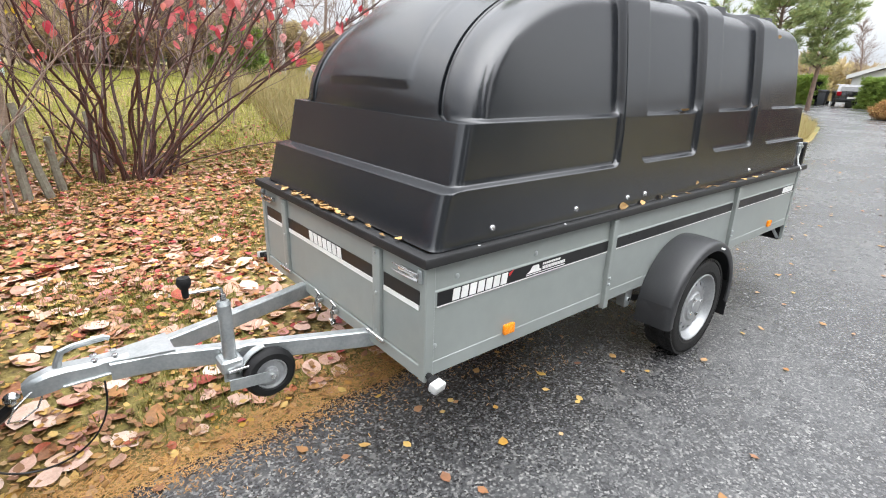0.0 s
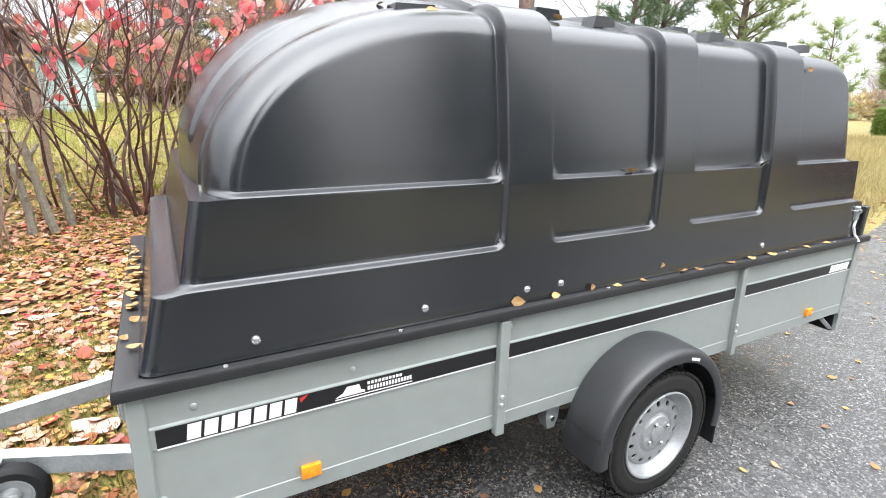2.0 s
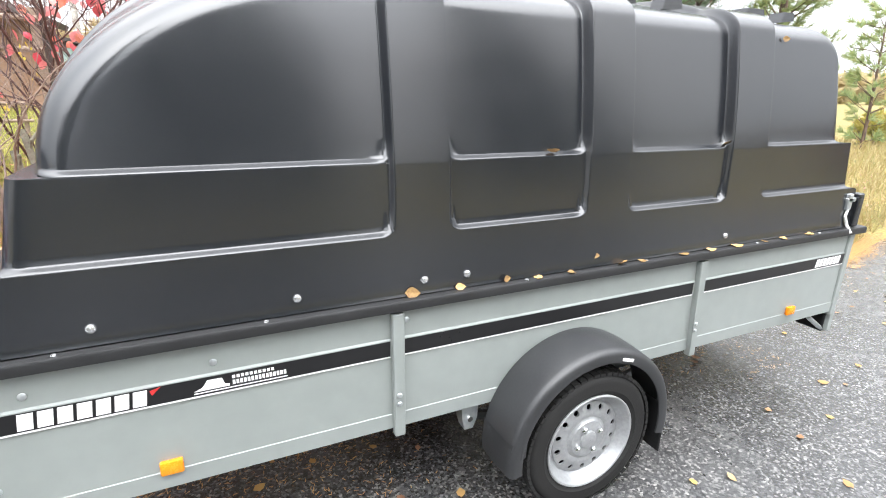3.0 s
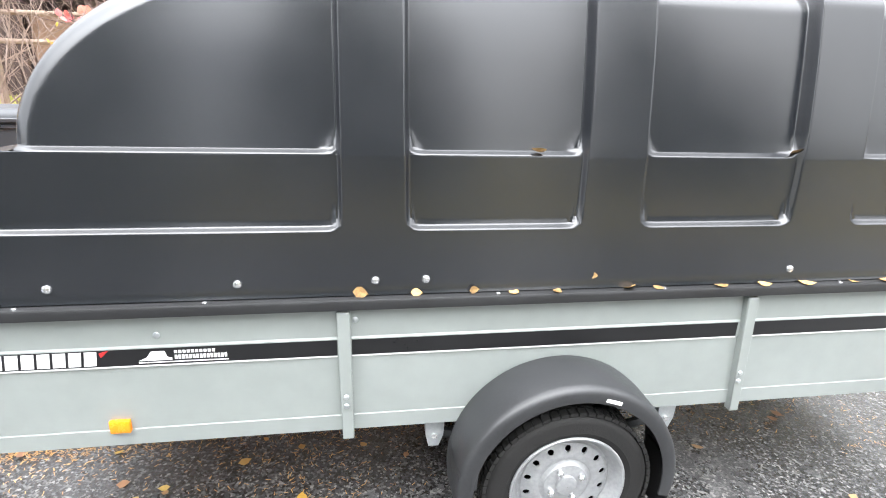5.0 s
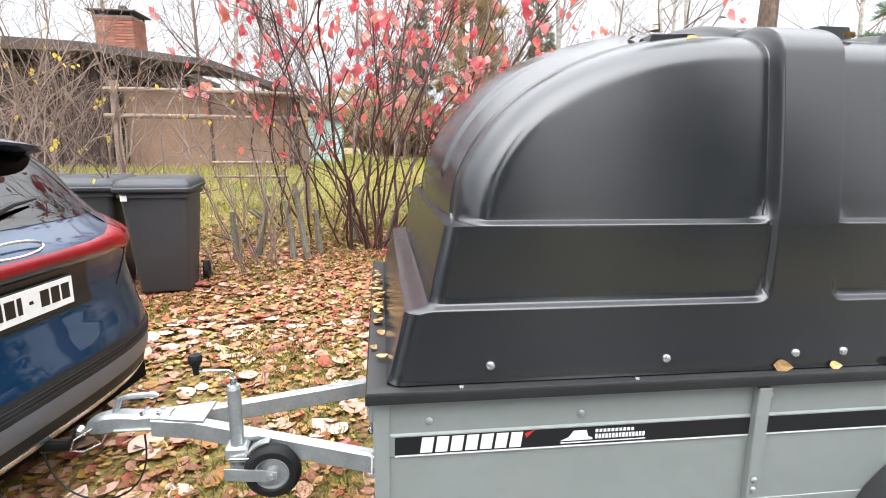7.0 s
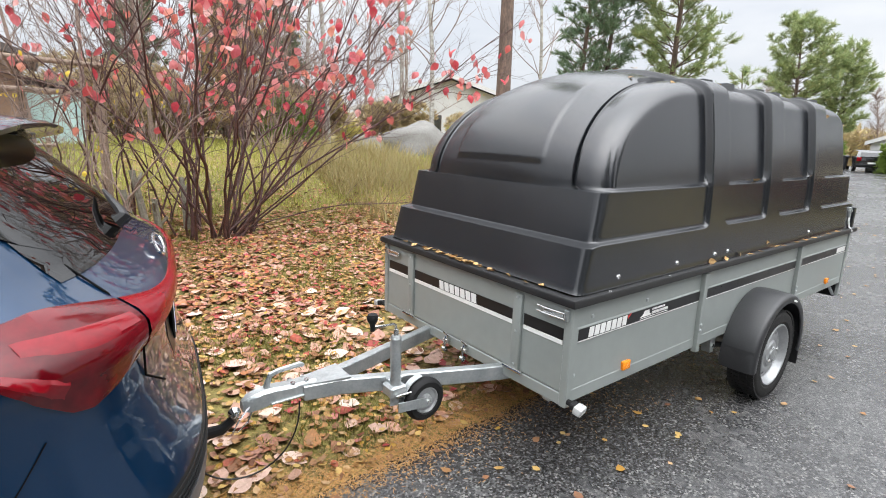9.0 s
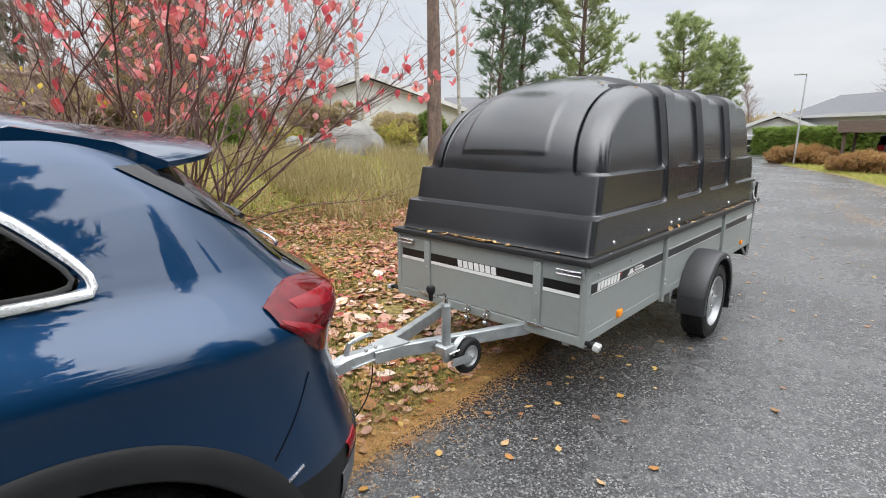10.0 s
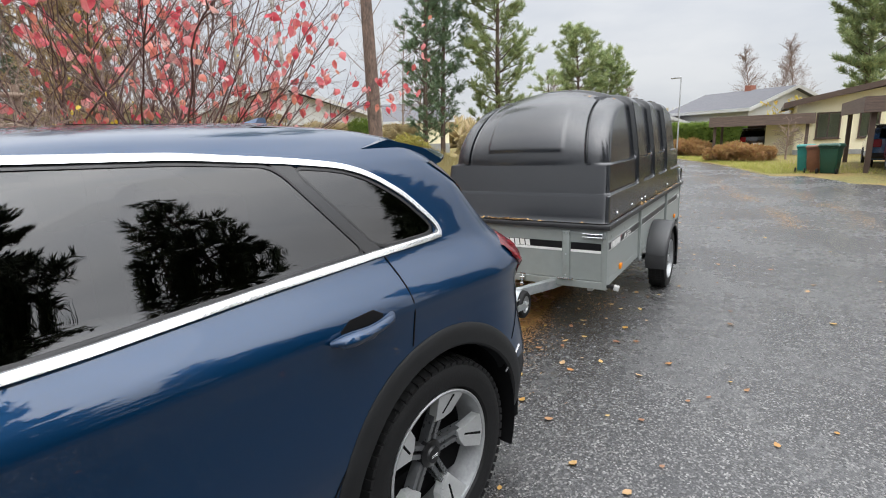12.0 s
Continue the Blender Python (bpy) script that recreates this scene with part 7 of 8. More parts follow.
def clump_bush(name, label, place, seed, size, material, n, leaf=0.16):
    """A dense bush: short stems and many small leaf sprays with an uneven outline."""
    rng = random.Random(seed)
    nr = np.random.default_rng(seed)
    b = thing(name, label, "bush", pose(*place))
    stems = []
    for k in range(14):
        a = rng.uniform(0, 6.28)
        stems.append(grow(rng, (size[0] * 0.3 * math.cos(a), size[1] * 0.3 * math.sin(a), -0.05), (math.cos(a) * 0.5, math.sin(a) * 0.5, 1), size[2] * 0.9, 0.016, 0.005, 0.08, 6))
    tubes_mesh("stem_mass", stems, M_GREYTWIG, b, 4)["kind"] = "stuff"
    pts, d = [], []
    lobes = [(rng.uniform(-0.75, 0.75), rng.uniform(-0.75, 0.75), rng.uniform(0.3, 1.0), rng.uniform(0.28, 0.55)) for _ in range(16)]
    while len(pts) < n:
        lx, ly, lz, lr = rng.choice(lobes)
        v = Vector((rng.gauss(0, 1), rng.gauss(0, 1), rng.gauss(0, 1))).normalized() * lr * rng.uniform(0.7, 1.05)
        p = Vector((lx * size[0] / 1.2 + v.x * size[0], ly * size[1] / 1.2 + v.y * size[1], lz * size[2] * 0.8 + v.z * size[2] * 0.6))
        if p.z < 0.02:
            continue
        pts.append(tuple(p))
        d.append(tuple((v.normalized() + Vector((0, 0, 0.6))).normalized()))
    V, F = needle_tuft(9, rng, 0.6, 1.0, 0.13)
    D = np.array(d)
    s = np.cross(D, [0.3, 0.2, 0.91])
    s /= np.linalg.norm(s, axis=1)[:, None]
    ob = scatter("foliage", V, F, pts, nr.uniform(leaf * 0.6, leaf * 1.3, n), np.stack([D, s, np.cross(s, D)], 2), material, parent=b, kind="stuff")
    return b


def repeat(first, places, group):
    first["group"] = group
    for x, y, z, turn, sc in places:
        c = copy_thing(first, pose(x, y, z, 0, 0, turn))
        c.matrix_basis = pose(x, y, z, 0, 0, turn) @ Matrix.Diagonal((sc, sc, sc, 1))
        c["group"] = group


# the tall pine by the yard, young pines behind the trailer
conifer("tall_pine", "tall pine with a straight rough brown trunk", (7.1, 7.9, gz(7.1, 7.9)), 21, 15, 0.55, 3.0, "pine", 9, 0.20)
conifer("young_pine", "young open pine with long green needle clumps", (14.4, 7.9, gz(14.4, 7.9)), 22, 9.4, 0.08, 2.5, "pine", 24, 0.13, tuft=0.17, density=2.0)
conifer("slim_pine", "slim dense dark green pine", (11.9, 9.6, gz(11.9, 9.6)), 23, 8.8, 0.08, 1.35, "pine", 26, 0.10, tuft=0.17, density=1.6, needles=M_DARKPINE)
conifer("slim_pine", "slim dark green pine beside the young pine", (13.4, 9.8, gz(13.4, 9.8)), 24, 9.6, 0.10, 1.5, "pine", 26, 0.10, tuft=0.17, density=1.6, needles=M_DARKPINE)
conifer("bushy_pine", "bushy green pine beyond the bend of the lane", (31.2, 10.0, 0.1), 25, 8.4, 0.22, 2.7, "pine", 20, 0.16, tuft=0.28, density=1.25)
conifer("bushy_pine", "bushy green pine beside the hedge", (33.8, 8.7, 0.1), 26, 7.0, 0.32, 2.0, "pine", 16, 0.14, tuft=0.28, density=1.2)
conifer("young_pine", "young light green pine at the edge of the verge", (17.5, 6.9, gz(17.5, 6.9)), 27, 4.0, 0.08, 1.3, "pine", 10, 0.05, tuft=0.20, density=0.75)
conifer("tall_pine", "tall pine behind the yellow house", (44, -6.5, 0.0), 28, 13, 0.30, 4.0, "pine", 20, 0.25, tuft=0.42, density=1.3)


# ---- wood behind the yard ----
birch = bare_tree("birch", "slender leafless birch in the yard", (10.3, 17.3, gz(10.3, 17.3)), 31, 13, 0.11, 22, M_BIRCHBARK)
repeat(birch, [(16.2, 15.0, gz(16.2, 15), 70, 0.95), (3.5, 16.5, gz(3.5, 16.5), 140, 1.1), (-2.5, 18.5, 1.2, 30, 1.0), (1.2, 20, 1.2, 200, 1.15), (6.8, 19, 1.2, 250, 0.9), (13.0, 21, 1.2, 100, 1.0), (-6, 22, 1.2, 300, 1.2), (-10, 20, 1.2, 20, 1.0), (5.2, 13.5, gz(5.2, 13.5), 80, 0.8), (8.6, 12.8, gz(8.6, 12.8), 10, 0.85)], "birches in the yard")
sapling = bare_tree("alder", "leafless grey alder at the back of the yard", (0.5, 13.5, gz(0.5, 13.5)), 33, 7.5, 0.06, 26, M_GREYTWIG, 1.6)
repeat(sapling, [(-3.2, 14.2, gz(-3.2, 14.2), 60, 1.0), (2.4, 12.2, gz(2.4, 12.2), 120, 0.9), (-0.8, 15.6, 1.1, 200, 1.1), (4.0, 14.6, 1.1, 260, 1.0), (-5.5, 16.5, 1.1, 40, 1.2), (-8.0, 15.5, 1.1, 90, 1.1), (-13, 16, 1.1, 10, 1.2), (-1.8, 11.2, gz(-1.8, 11.2), 310, 0.7), (7.4, 15.4, 1.1, 150, 1.0), (22, 17, 0.6, 70, 1.1), (26, 21, 0.6, 10, 1.2)], "leafless alders at the back of the yard")
spruce = conifer("spruce", "dark spruce at the back of the yard", (9.5, 28, 1.2), 35, 8.5, 0.04, 2.0, "spruce", 20, 0.14, tuft=0.34)
repeat(spruce, [(1.5, 26, 1.2, 120, 0.9), (5.5, 27, 1.2, 190, 0.8)], "spruces at the back of the yard")
conifer("larch", "tall airy larch with thin brown autumn needles", (2.7, 15.2, 1.05), 37, 10, 0.12, 2.0, "pine", 18, 0.12, tuft=0.20, density=0.9, needles=M_LARCH)
conifer("larch", "low brown larch in the middle of the yard", (2.5, 12.7, gz(2.5, 12.7)), 38, 6.2, 0.06, 1.35, "pine", 18, 0.09, tuft=0.17, density=1.6, needles=M_LARCH)
green = clump_bush("green_garden_bush", "dense light green garden bush across the yard", (3.6, 12.4, gz(3.6, 12.4)), 45, (0.75, 0.7, 1.25), M_HEDGE, 1500, 0.13)
repeat(green, [(11.4, 12.0, gz(11.4, 12), 70, 1.0)], "green garden bushes")
under = clump_bush("undergrowth_bush", "olive and brown undergrowth bush", (1.0, 15.0, 1.05), 41, (1.5, 1.0, 1.5), M_OLIVE, 1500, 0.22)
repeat(under, [(-3.5, 16.0, 1.1, 40, 1.1), (4.4, 16.2, 1.1, 100, 1.1), (8.0, 14.0, 1.1, 170, 0.9), (-7.0, 17.6, 1.1, 220, 1.3), (10.6, 13.2, 1.0, 280, 0.8), (12.5, 11.2, 0.95, 10, 0.7), (-12, 18, 1.1, 60, 1.4), (16.5, 9.6, gz(16.5, 9.6), 120, 0.8), (20.0, 11.0, gz(20, 11), 30, 0.9), (0.0, 17.5, 1.1, 10, 1.4), (6.2, 18.2, 1.1, 300, 1.2)], "undergrowth bushes")
gold = clump_bush("yellow_leaved_bush", "yellow-green autumn bush with small leaves", (7.9, 10.3, gz(7.9, 10.3)), 43, (0.7, 0.6, 0.9), M_GOLDBUSH, 700, 0.11)
repeat(gold, [(10.3, 9.2, gz(10.3, 9.2), 80, 1.0), (19.5, 7.6, gz(19.5, 7.6), 200, 1.1), (5.2, 11.8, gz(5.2, 11.8), 20, 0.8)], "yellow autumn bushes")


thicket = build_shrub("bare_thicket", "tall leafless brown thicket at the back of the yard", (-5.6, 7.6, gz(-5.6, 7.6)), 91, 15, 4.0, 0.45, (0.0, 0.0), M_GREYTWIG, M_YELLEAF, 14, 0.055, 0.014, 9, 5, 0.25)
repeat(thicket, [(-8.0, 7.0, gz(-8, 7), 80, 1.1), (-10.5, 6.6, gz(-10.5, 6.6), 220, 1.2), (0.3, 12.6, 1.0, 30, 1.0), (2.8, 11.4, 1.0, 120, 0.85), (4.6, 13.0, 1.0, 200, 1.1), (7.2, 13.6, 1.0, 310, 1.0)], "bare thickets in the yard")


# ---- spruces across the lane, behind the way of the camera ----
dark = conifer("roadside_spruce", "tall dark spruce across the lane", (-4.6, -11.6, 0.0), 51, 11, 0.02, 2.1, "spruce", 34, 0.17, tuft=0.25, density=1.7)
repeat(dark, [(-0.3, -11.2, 0, 250, 1.02), (0.9, -11.0, 0, 90, 1.08), (2.1, -11.3, 0, 130, 0.98), (3.1, -11.6, 0, 200, 0.72), (8.0, -11.2, 0, 300, 1.08), (9.3, -11.6, 0, 170, 1.15), (-11.5, -12.6, 0, 70, 1.2), (-17, -12, 0, 20, 1.15), (14.5, -14.5, 0, 40, 0.7),
              (-13, -10.6, 0, 15, 0.62), (-9.6, -10.8, 0, 95, 0.66), (-7.4, -11.2, 0, 155, 0.6), (10.6, -11.8, 0, 55, 0.62), (12.6, -12.2, 0, 125, 0.58)], "spruces across the lane")
conifer("roadside_spruce", "very tall dark spruce close across the lane", (-4.1, -6.7, 0.0), 52, 13, 0.03, 2.5, "spruce", 44, 0.2, tuft=0.21, density=2.6)
roadbirch = bare_tree("roadside_birch", "leafless birch across the lane", (-1.9, -11.0, 0), 53, 7, 0.09, 26, M_BIRCHBARK)
repeat(roadbirch, [(2.9, -12.5, 0, 100, 1.0), (6.0, -13.5, 0, 200, 1.05), (-1.0, -11.5, 0, 20, 0.9)], "birches across the lane")


# ---- bins ----
M_BIN = mat("dark_grey_bin_plastic", (0.045, 0.048, 0.055), 0.5, color2=(0.034, 0.036, 0.042), scale=5, fine=90, bump=0.05)
M_TEAL = mat("teal_bin_plastic", (0.02, 0.22, 0.20), 0.45)
M_GREENBIN = mat("dark_green_bin_plastic", (0.012, 0.07, 0.045), 0.45)
M_BROWNBIN = mat("brown_bin_plastic", (0.20, 0.085, 0.045), 0.5)


def wheelie_bin(label, m, material=None, group="", sticker=True):
    material = material or M_BIN
    b = thing("wheelie_bin", label, "bin", m, group)
    bm = bmesh.new()
    rows = []
    for z, w, d in ((0.03, 0.20, 0.215), (0.05, 0.208, 0.225), (0.60, 0.245, 0.295), (0.885, 0.262, 0.322), (0.892, 0.284, 0.343), (0.918, 0.286, 0.345), (0.922, 0.276, 0.336), (0.932, 0.276, 0.336), (0.936, 0.290, 0.35), (0.965, 0.290, 0.35), (0.97, 0.278, 0.34)):
        r = 0.05
        ring = []
        for cx, cy, a0 in ((w - r, d - r, 0), (-w + r, d - r, 90), (-w + r, -d + r, 180), (w - r, -d + r, 270)):
            for k in range(5):
                a = radians(a0 + 22.5 * k)
                ring.append((cx + r * math.cos(a), cy + r * math.sin(a), z))
        rows.append(ring)
    vs = add_grid(bm, rows, closed=True)
    bm.faces.new(vs[0][::-1])
    part("bin_body", bm, material, b)
    bm = bmesh.new()
    rows = []
    for z, w, d in ((0.945, 0.306, 0.372), (0.968, 0.310, 0.376), (0.978, 0.300, 0.364), (1.000, 0.298, 0.360), (1.030, 0.275, 0.335), (1.045, 0.24, 0.30), (1.038, 0.22, 0.28), (1.036, 0.05, 0.08)):
        r = 0.045
        ring = []
        for cx, cy, a0 in ((w - r, d - r, 0), (-w + r, d - r, 90), (-w + r, -d + r, 180), (w - r, -d + r, 270)):
            for k in range(5):
                a = radians(a0 + 22.5 * k)
                ring.append((cx + r * math.cos(a), cy + r * math.sin(a), z + 0.02 * (cy + 0.3)))
        rows.append(ring)
    vs = add_grid(bm, rows, closed=True)
    bm.faces.new(vs[-1])
    part("bin_lid", bm, material, b, "dark hinged lid")
    bm = bmesh.new()
    add_tube(bm, [(-0.24, 0.40, 1.01), (0.24, 0.40, 1.01)], 0.016, 8)
    part("bin_handle", bm, material, b)
    for s in (-1, 1):
        bm = bmesh.new()
        add_revolve(bm, [(0.02, -0.025), (0.09, -0.025), (0.1, -0.012), (0.1, 0.012), (0.09, 0.025), (0.02, 0.025)], Matrix.Translation((s * 0.265, 0.30, 0.10)) @ pose(0, 0, 0, 0, 0, 90), 20)
        part("bin_wheel", bm, M_RUBBER, b)
    if sticker:
        part("bin_sticker", box(-0.245, -0.195, -0.3445, -0.335, 0.865, 0.92), M_WHITE, b, "small pale sticker with plain marks", smooth=False)
    return b


bz = 0.155
wheelie_bin("dark grey wheelie bin standing on the leafy verge", pose(-1.96, 3.72, bz, 0, 0, 8), None, "bins by the yard")
wheelie_bin("dark grey wheelie bin standing on the leafy verge", pose(-2.60, 3.82, bz, 0, 0, 6), None, "bins by the yard")
wheelie_bin("dark grey wheelie bin standing on the leafy verge", pose(-3.26, 3.92, bz, 0, 0, 4), None, "bins by the yard")
wheelie_bin("slim teal recycling bin beside the carport", pose(17.0, -1.96, 0.0, 0, 0, 84) @ Matrix.Diagonal((0.85, 0.85, 0.86, 1)), M_TEAL, "bins by the carport", False)
wheelie_bin("brown recycling bin beside the carport", pose(16.75, -2.20, 0.0, 0, 0, 84) @ Matrix.Diagonal((0.85, 0.85, 0.84, 1)), M_BROWNBIN, "bins by the carport", False)
wheelie_bin("large dark green wheelie bin beside the carport", pose(16.4, -2.58, 0.0, 0, 0, 72) @ Matrix.Diagonal((0.95, 0.95, 0.89, 1)), M_GREENBIN, "bins by the carport", False)

# ---- yard buildings ----
M_DARKWOOD = mat("dark_brown_stained_boards", (0.060, 0.036, 0.030), 0.75, color2=(0.035, 0.022, 0.02), scale=4, fine=30, stretch=(3, 3, 0.4), objvar=0.25)
M_PLY = mat("tan_painted_board", (0.30, 0.19, 0.13), 0.75, color2=(0.22, 0.135, 0.09), scale=1.5, fine=20)
M_FELT = mat("grey_brown_roofing_felt", (0.10, 0.085, 0.08), 0.85, color2=(0.06, 0.05, 0.048), scale=2, fine=60, bump=0.3)
M_BRICK = mat("red_brick", (0.36, 0.14, 0.09), 0.85, color2=(0.25, 0.09, 0.06), scale=9, fine=40, objvar=0.25)
M_MORTAR = mat("grey_mortar", (0.34, 0.31, 0.28), 0.9)
M_OLDWOOD = mat("weathered_grey_wood", (0.33, 0.25, 0.19), 0.8, color2=(0.2, 0.15, 0.11), scale=6, fine=40, stretch=(0.5, 4, 4))
M_RENDER = mat("white_painted_wall", (0.54, 0.54, 0.53), 0.8, color2=(0.46, 0.46, 0.45), scale=1.2, fine=20)
M_YELWALL = mat("pale_yellow_wall", (0.80, 0.74, 0.54), 0.8, color2=(0.72, 0.66, 0.47), scale=1.2, fine=20)
M_ROOFGREY = mat("grey_roof_tiles", (0.15, 0.15, 0.16), 0.9, color2=(0.11, 0.11, 0.12), spec=0.15, scale=2, fine=30, bump=0.4, bump_scale=9, stretch=(1, 6, 6))
M_BROWNTRIM = mat("dark_brown_trim", (0.085, 0.055, 0.04), 0.65, color2=(0.06, 0.038, 0.03))
M_CURTAIN = mat("grey_curtain", (0.30, 0.29, 0.27), 0.9, color2=(0.10, 0.095, 0.09), scale=1.5, fine=12, stretch=(6, 6, 0.4))
M_FASCIA = mat("weathered_brown_fascia_boards", (0.15, 0.105, 0.085), 0.75, color2=(0.07, 0.05, 0.042), scale=3, fine=22, stretch=(0.5, 0.5, 9))
M_CONCRETE = mat("grey_concrete", (0.3, 0.3, 0.29), 0.85, scale=3, fine=40)
M_LAMPSTEEL = mat("grey_galvanised_pole", (0.45, 0.46, 0.47), 0.5, 0.5, color2=(0.36, 0.37, 0.38))
M_ROCK = mat("lichen_grey_granite", (0.22, 0.215, 0.20), 0.9, color2=(0.16, 0.15, 0.14), scale=3, fine=22, bump=0.8, bump_scale=9)
M_TEALBOARD = mat("pale_teal_board", (0.52, 0.70, 0.68), 0.7, color2=(0.44, 0.62, 0.60))


def build_shed():
    s = thing("shed", "dark brown boarded shed with tan panel wall, low roof", "shed")
    zb = 0.9
    part("wall_core", box(-13.0, -5.2, 10.02, 10.10, zb, 3.02), M_DARKWOOD, s)
    board = bmesh.new()
    add_box(board, -0.055, 0.055, -0.012, 0.012, 0, 2.1, 0.003)
    me = bpy.data.meshes.new("board")
    board.to_mesh(me)
    board.free()
    me.materials.append(M_DARKWOOD)
    for k in range(56):
        shared("board", me, s, pose(-12.95 + 0.14 * k, 10.006 if k % 2 else 9.985, zb + 0.02))
    part("panel_wall", box(-5.2, -1.85, 10.30, 10.38, zb, 2.62), M_PLY, s, "tan painted panel wall")
    part("end_wall", box(-1.93, -1.85, 10.38, 11.6, zb, 2.5), M_DARKWOOD, s)
    for x in (-5.2, -3.5, -1.9):
        part("wall_batten", box(x - 0.03, x + 0.03, 10.275, 10.30, zb, 2.6), M_BROWNTRIM, s)
    bm = bmesh.new()
    extrude_poly(bm, [(-13.4, 3.28), (-9.0, 3.34), (-5.6, 3.22), (-3.2, 2.98), (-1.65, 2.46), (-1.6, 2.56), (-3.2, 3.10), (-5.5, 3.36), (-9.0, 3.49), (-13.4, 3.43)], 9.55, 11.8, "y")
    part("roof", bm, M_FELT, s, "grey-brown felt roof")
    bm = bmesh.new()
    extrude_poly(bm, [(-13.4, 3.28), (-9.0, 3.34), (-5.6, 3.22), (-4.6, 3.12), (-4.6, 3.24), (-5.5, 3.36), (-9.0, 3.49), (-13.4, 3.43)], 11.8, 15.0, "y")
    part("rear_roof", bm, M_FELT, s, "grey-brown felt roof")
    part("rear_block", box(-13.0, -4.9, 11.6, 14.8, zb, 3.2), M_DARKWOOD, s)
    part("fascia", box(-13.4, -5.5, 9.50, 9.55, 3.18, 3.32), M_BROWNTRIM, s)
    return s


build_shed()


def build_chimney(m):
    c = thing("chimney", "red brick chimney with a metal cap above the roof", "chimney", m)
    part("core", box(-0.47, 0.47, -0.37, 0.37, -1.2, 1.0), M_MORTAR, c)
    bm = bmesh.new()
    add_box(bm, -0.115, 0.115, -0.02, 0.02, -0.0325, 0.0325, 0.004)
    me = bpy.data.meshes.new("brick")
    bm.to_mesh(me)
    bm.free()
    me.materials.append(M_BRICK)
    for r in range(12):
        for k in range(4):
            x = -0.36 + 0.24 * k + (0.0 if r % 2 else 0.03)
            shared("brick", me, c, pose(min(x, 0.36), -0.37, 0.05 + 0.078 * r))
        for k in range(3):
            shared("brick", me, c, pose(0.47, -0.24 + 0.24 * k, 0.05 + 0.078 * r, 0, 0, 90))
    bm = bmesh.new()
    add_box(bm, -0.6, 0.6, -0.5, 0.5, 1.08, 1.12, 0.01)
    for x in (-0.45, 0.45):
        for y in (-0.35, 0.35):
            add_box(bm, x - 0.02, x + 0.02, y - 0.02, y + 0.02, 1.0, 1.09)
    part("cap", bm, M_FELT, c, "sheet metal cap")
    part("flue", tube([(0.1, 0, 1.1), (0.1, 0, 1.3)], 0.1, 12), M_FELT, c)


build_chimney(pose(-6.78, 14.1, 3.75))


def build_rack():
    r = thing("carpet_rack", "weathered wooden beating rack with two long bars", "rack")
    for x, y in ((-1.06, 6.5), (-3.5, 6.3)):
        part("post", tube([(x, y, gz(x, y) - 0.2), (x + 0.01, y, 2.32)], [0.055, 0.045], 10), M_OLDWOOD, r)
    for z in (2.20, 1.86):
        part("bar", tube([(-1.0, 6.44, z), (-2.3, 6.32, z + 0.01), (-3.6, 6.22, z)], 0.032, 10), M_OLDWOOD, r)
    return r


build_rack()
fn = thing("low_fence", "low weathered rail fence in the yard", "fence")
for k in range(3):
    x = -2.6 + 0.5 * k
    part("fence_post", tube([(x, 7.6, gz(x, 7.6) - 0.1), (x, 7.6, gz(x, 7.6) + 0.55)], 0.028, 8), M_OLDWOOD, fn)
for z in (0.22, 0.45):
    part("fence_rail", tube([(-2.7, 7.57, gz(-2.6, 7.6) + z), (-2.1, 7.57, gz(-2.1, 7.6) + z), (-1.5, 7.57, gz(-1.5, 7.6) + z)], 0.022, 8), M_OLDWOOD, fn)
ply = thing("playhouse", "pale teal boarded playhouse across the yard", "playhouse", pose(-1.78, 13.0, 0.92))
part("wall", box(-0.8, 0.8, -0.6, 0.6, 0.0, 1.27), M_TEALBOARD, ply)
bm = bmesh.new()
extrude_poly(bm, [(-0.95, 1.20), (0.0, 1.40), (0.95, 1.20), (0.95, 1.27), (0.0, 1.47), (-0.95, 1.27)], -0.75, 0.75, "y")
part("roof", bm, M_FELT, ply, smooth=False)
for x in (-0.8, 0.0, 0.8):
    part("batten", box(x - 0.03, x + 0.03, -0.625, -0.6, 0.0, 1.25), M_TEALBOARD, ply)


def boulder(place, seed, size):
    bm = bmesh.new()
    bmesh.ops.create_icosphere(bm, subdivisions=4, radius=1.0)
    for v in bm.verts:
        n1 = noise.noise(v.co * 1.3 + Vector((seed, 0, 0)))
        n2 = noise.noise(v.co * 4.0 + Vector((0, seed, 0)))
        v.co = Vector((v.co.x * size[0], v.co.y * size[1], v.co.z * size[2])) * (1 + 0.28 * n1 + 0.07 * n2)
    ob = part("boulder", bm, M_ROCK, None, angle=60)
    ob.matrix_world = pose(*place)
    tagged(ob, "large grey lichen-covered granite boulder in the yard", "boulder", "boulders in the yard")


boulder((6.6, 10.6, 1.05), 3.0, (1.1, 0.8, 0.8))
boulder((8.9, 9.6, 0.95), 8.0, (0.8, 0.6, 0.5))
boulder((5.3, 11.2, 1.0), 12.0, (0.7, 0.6, 0.45))


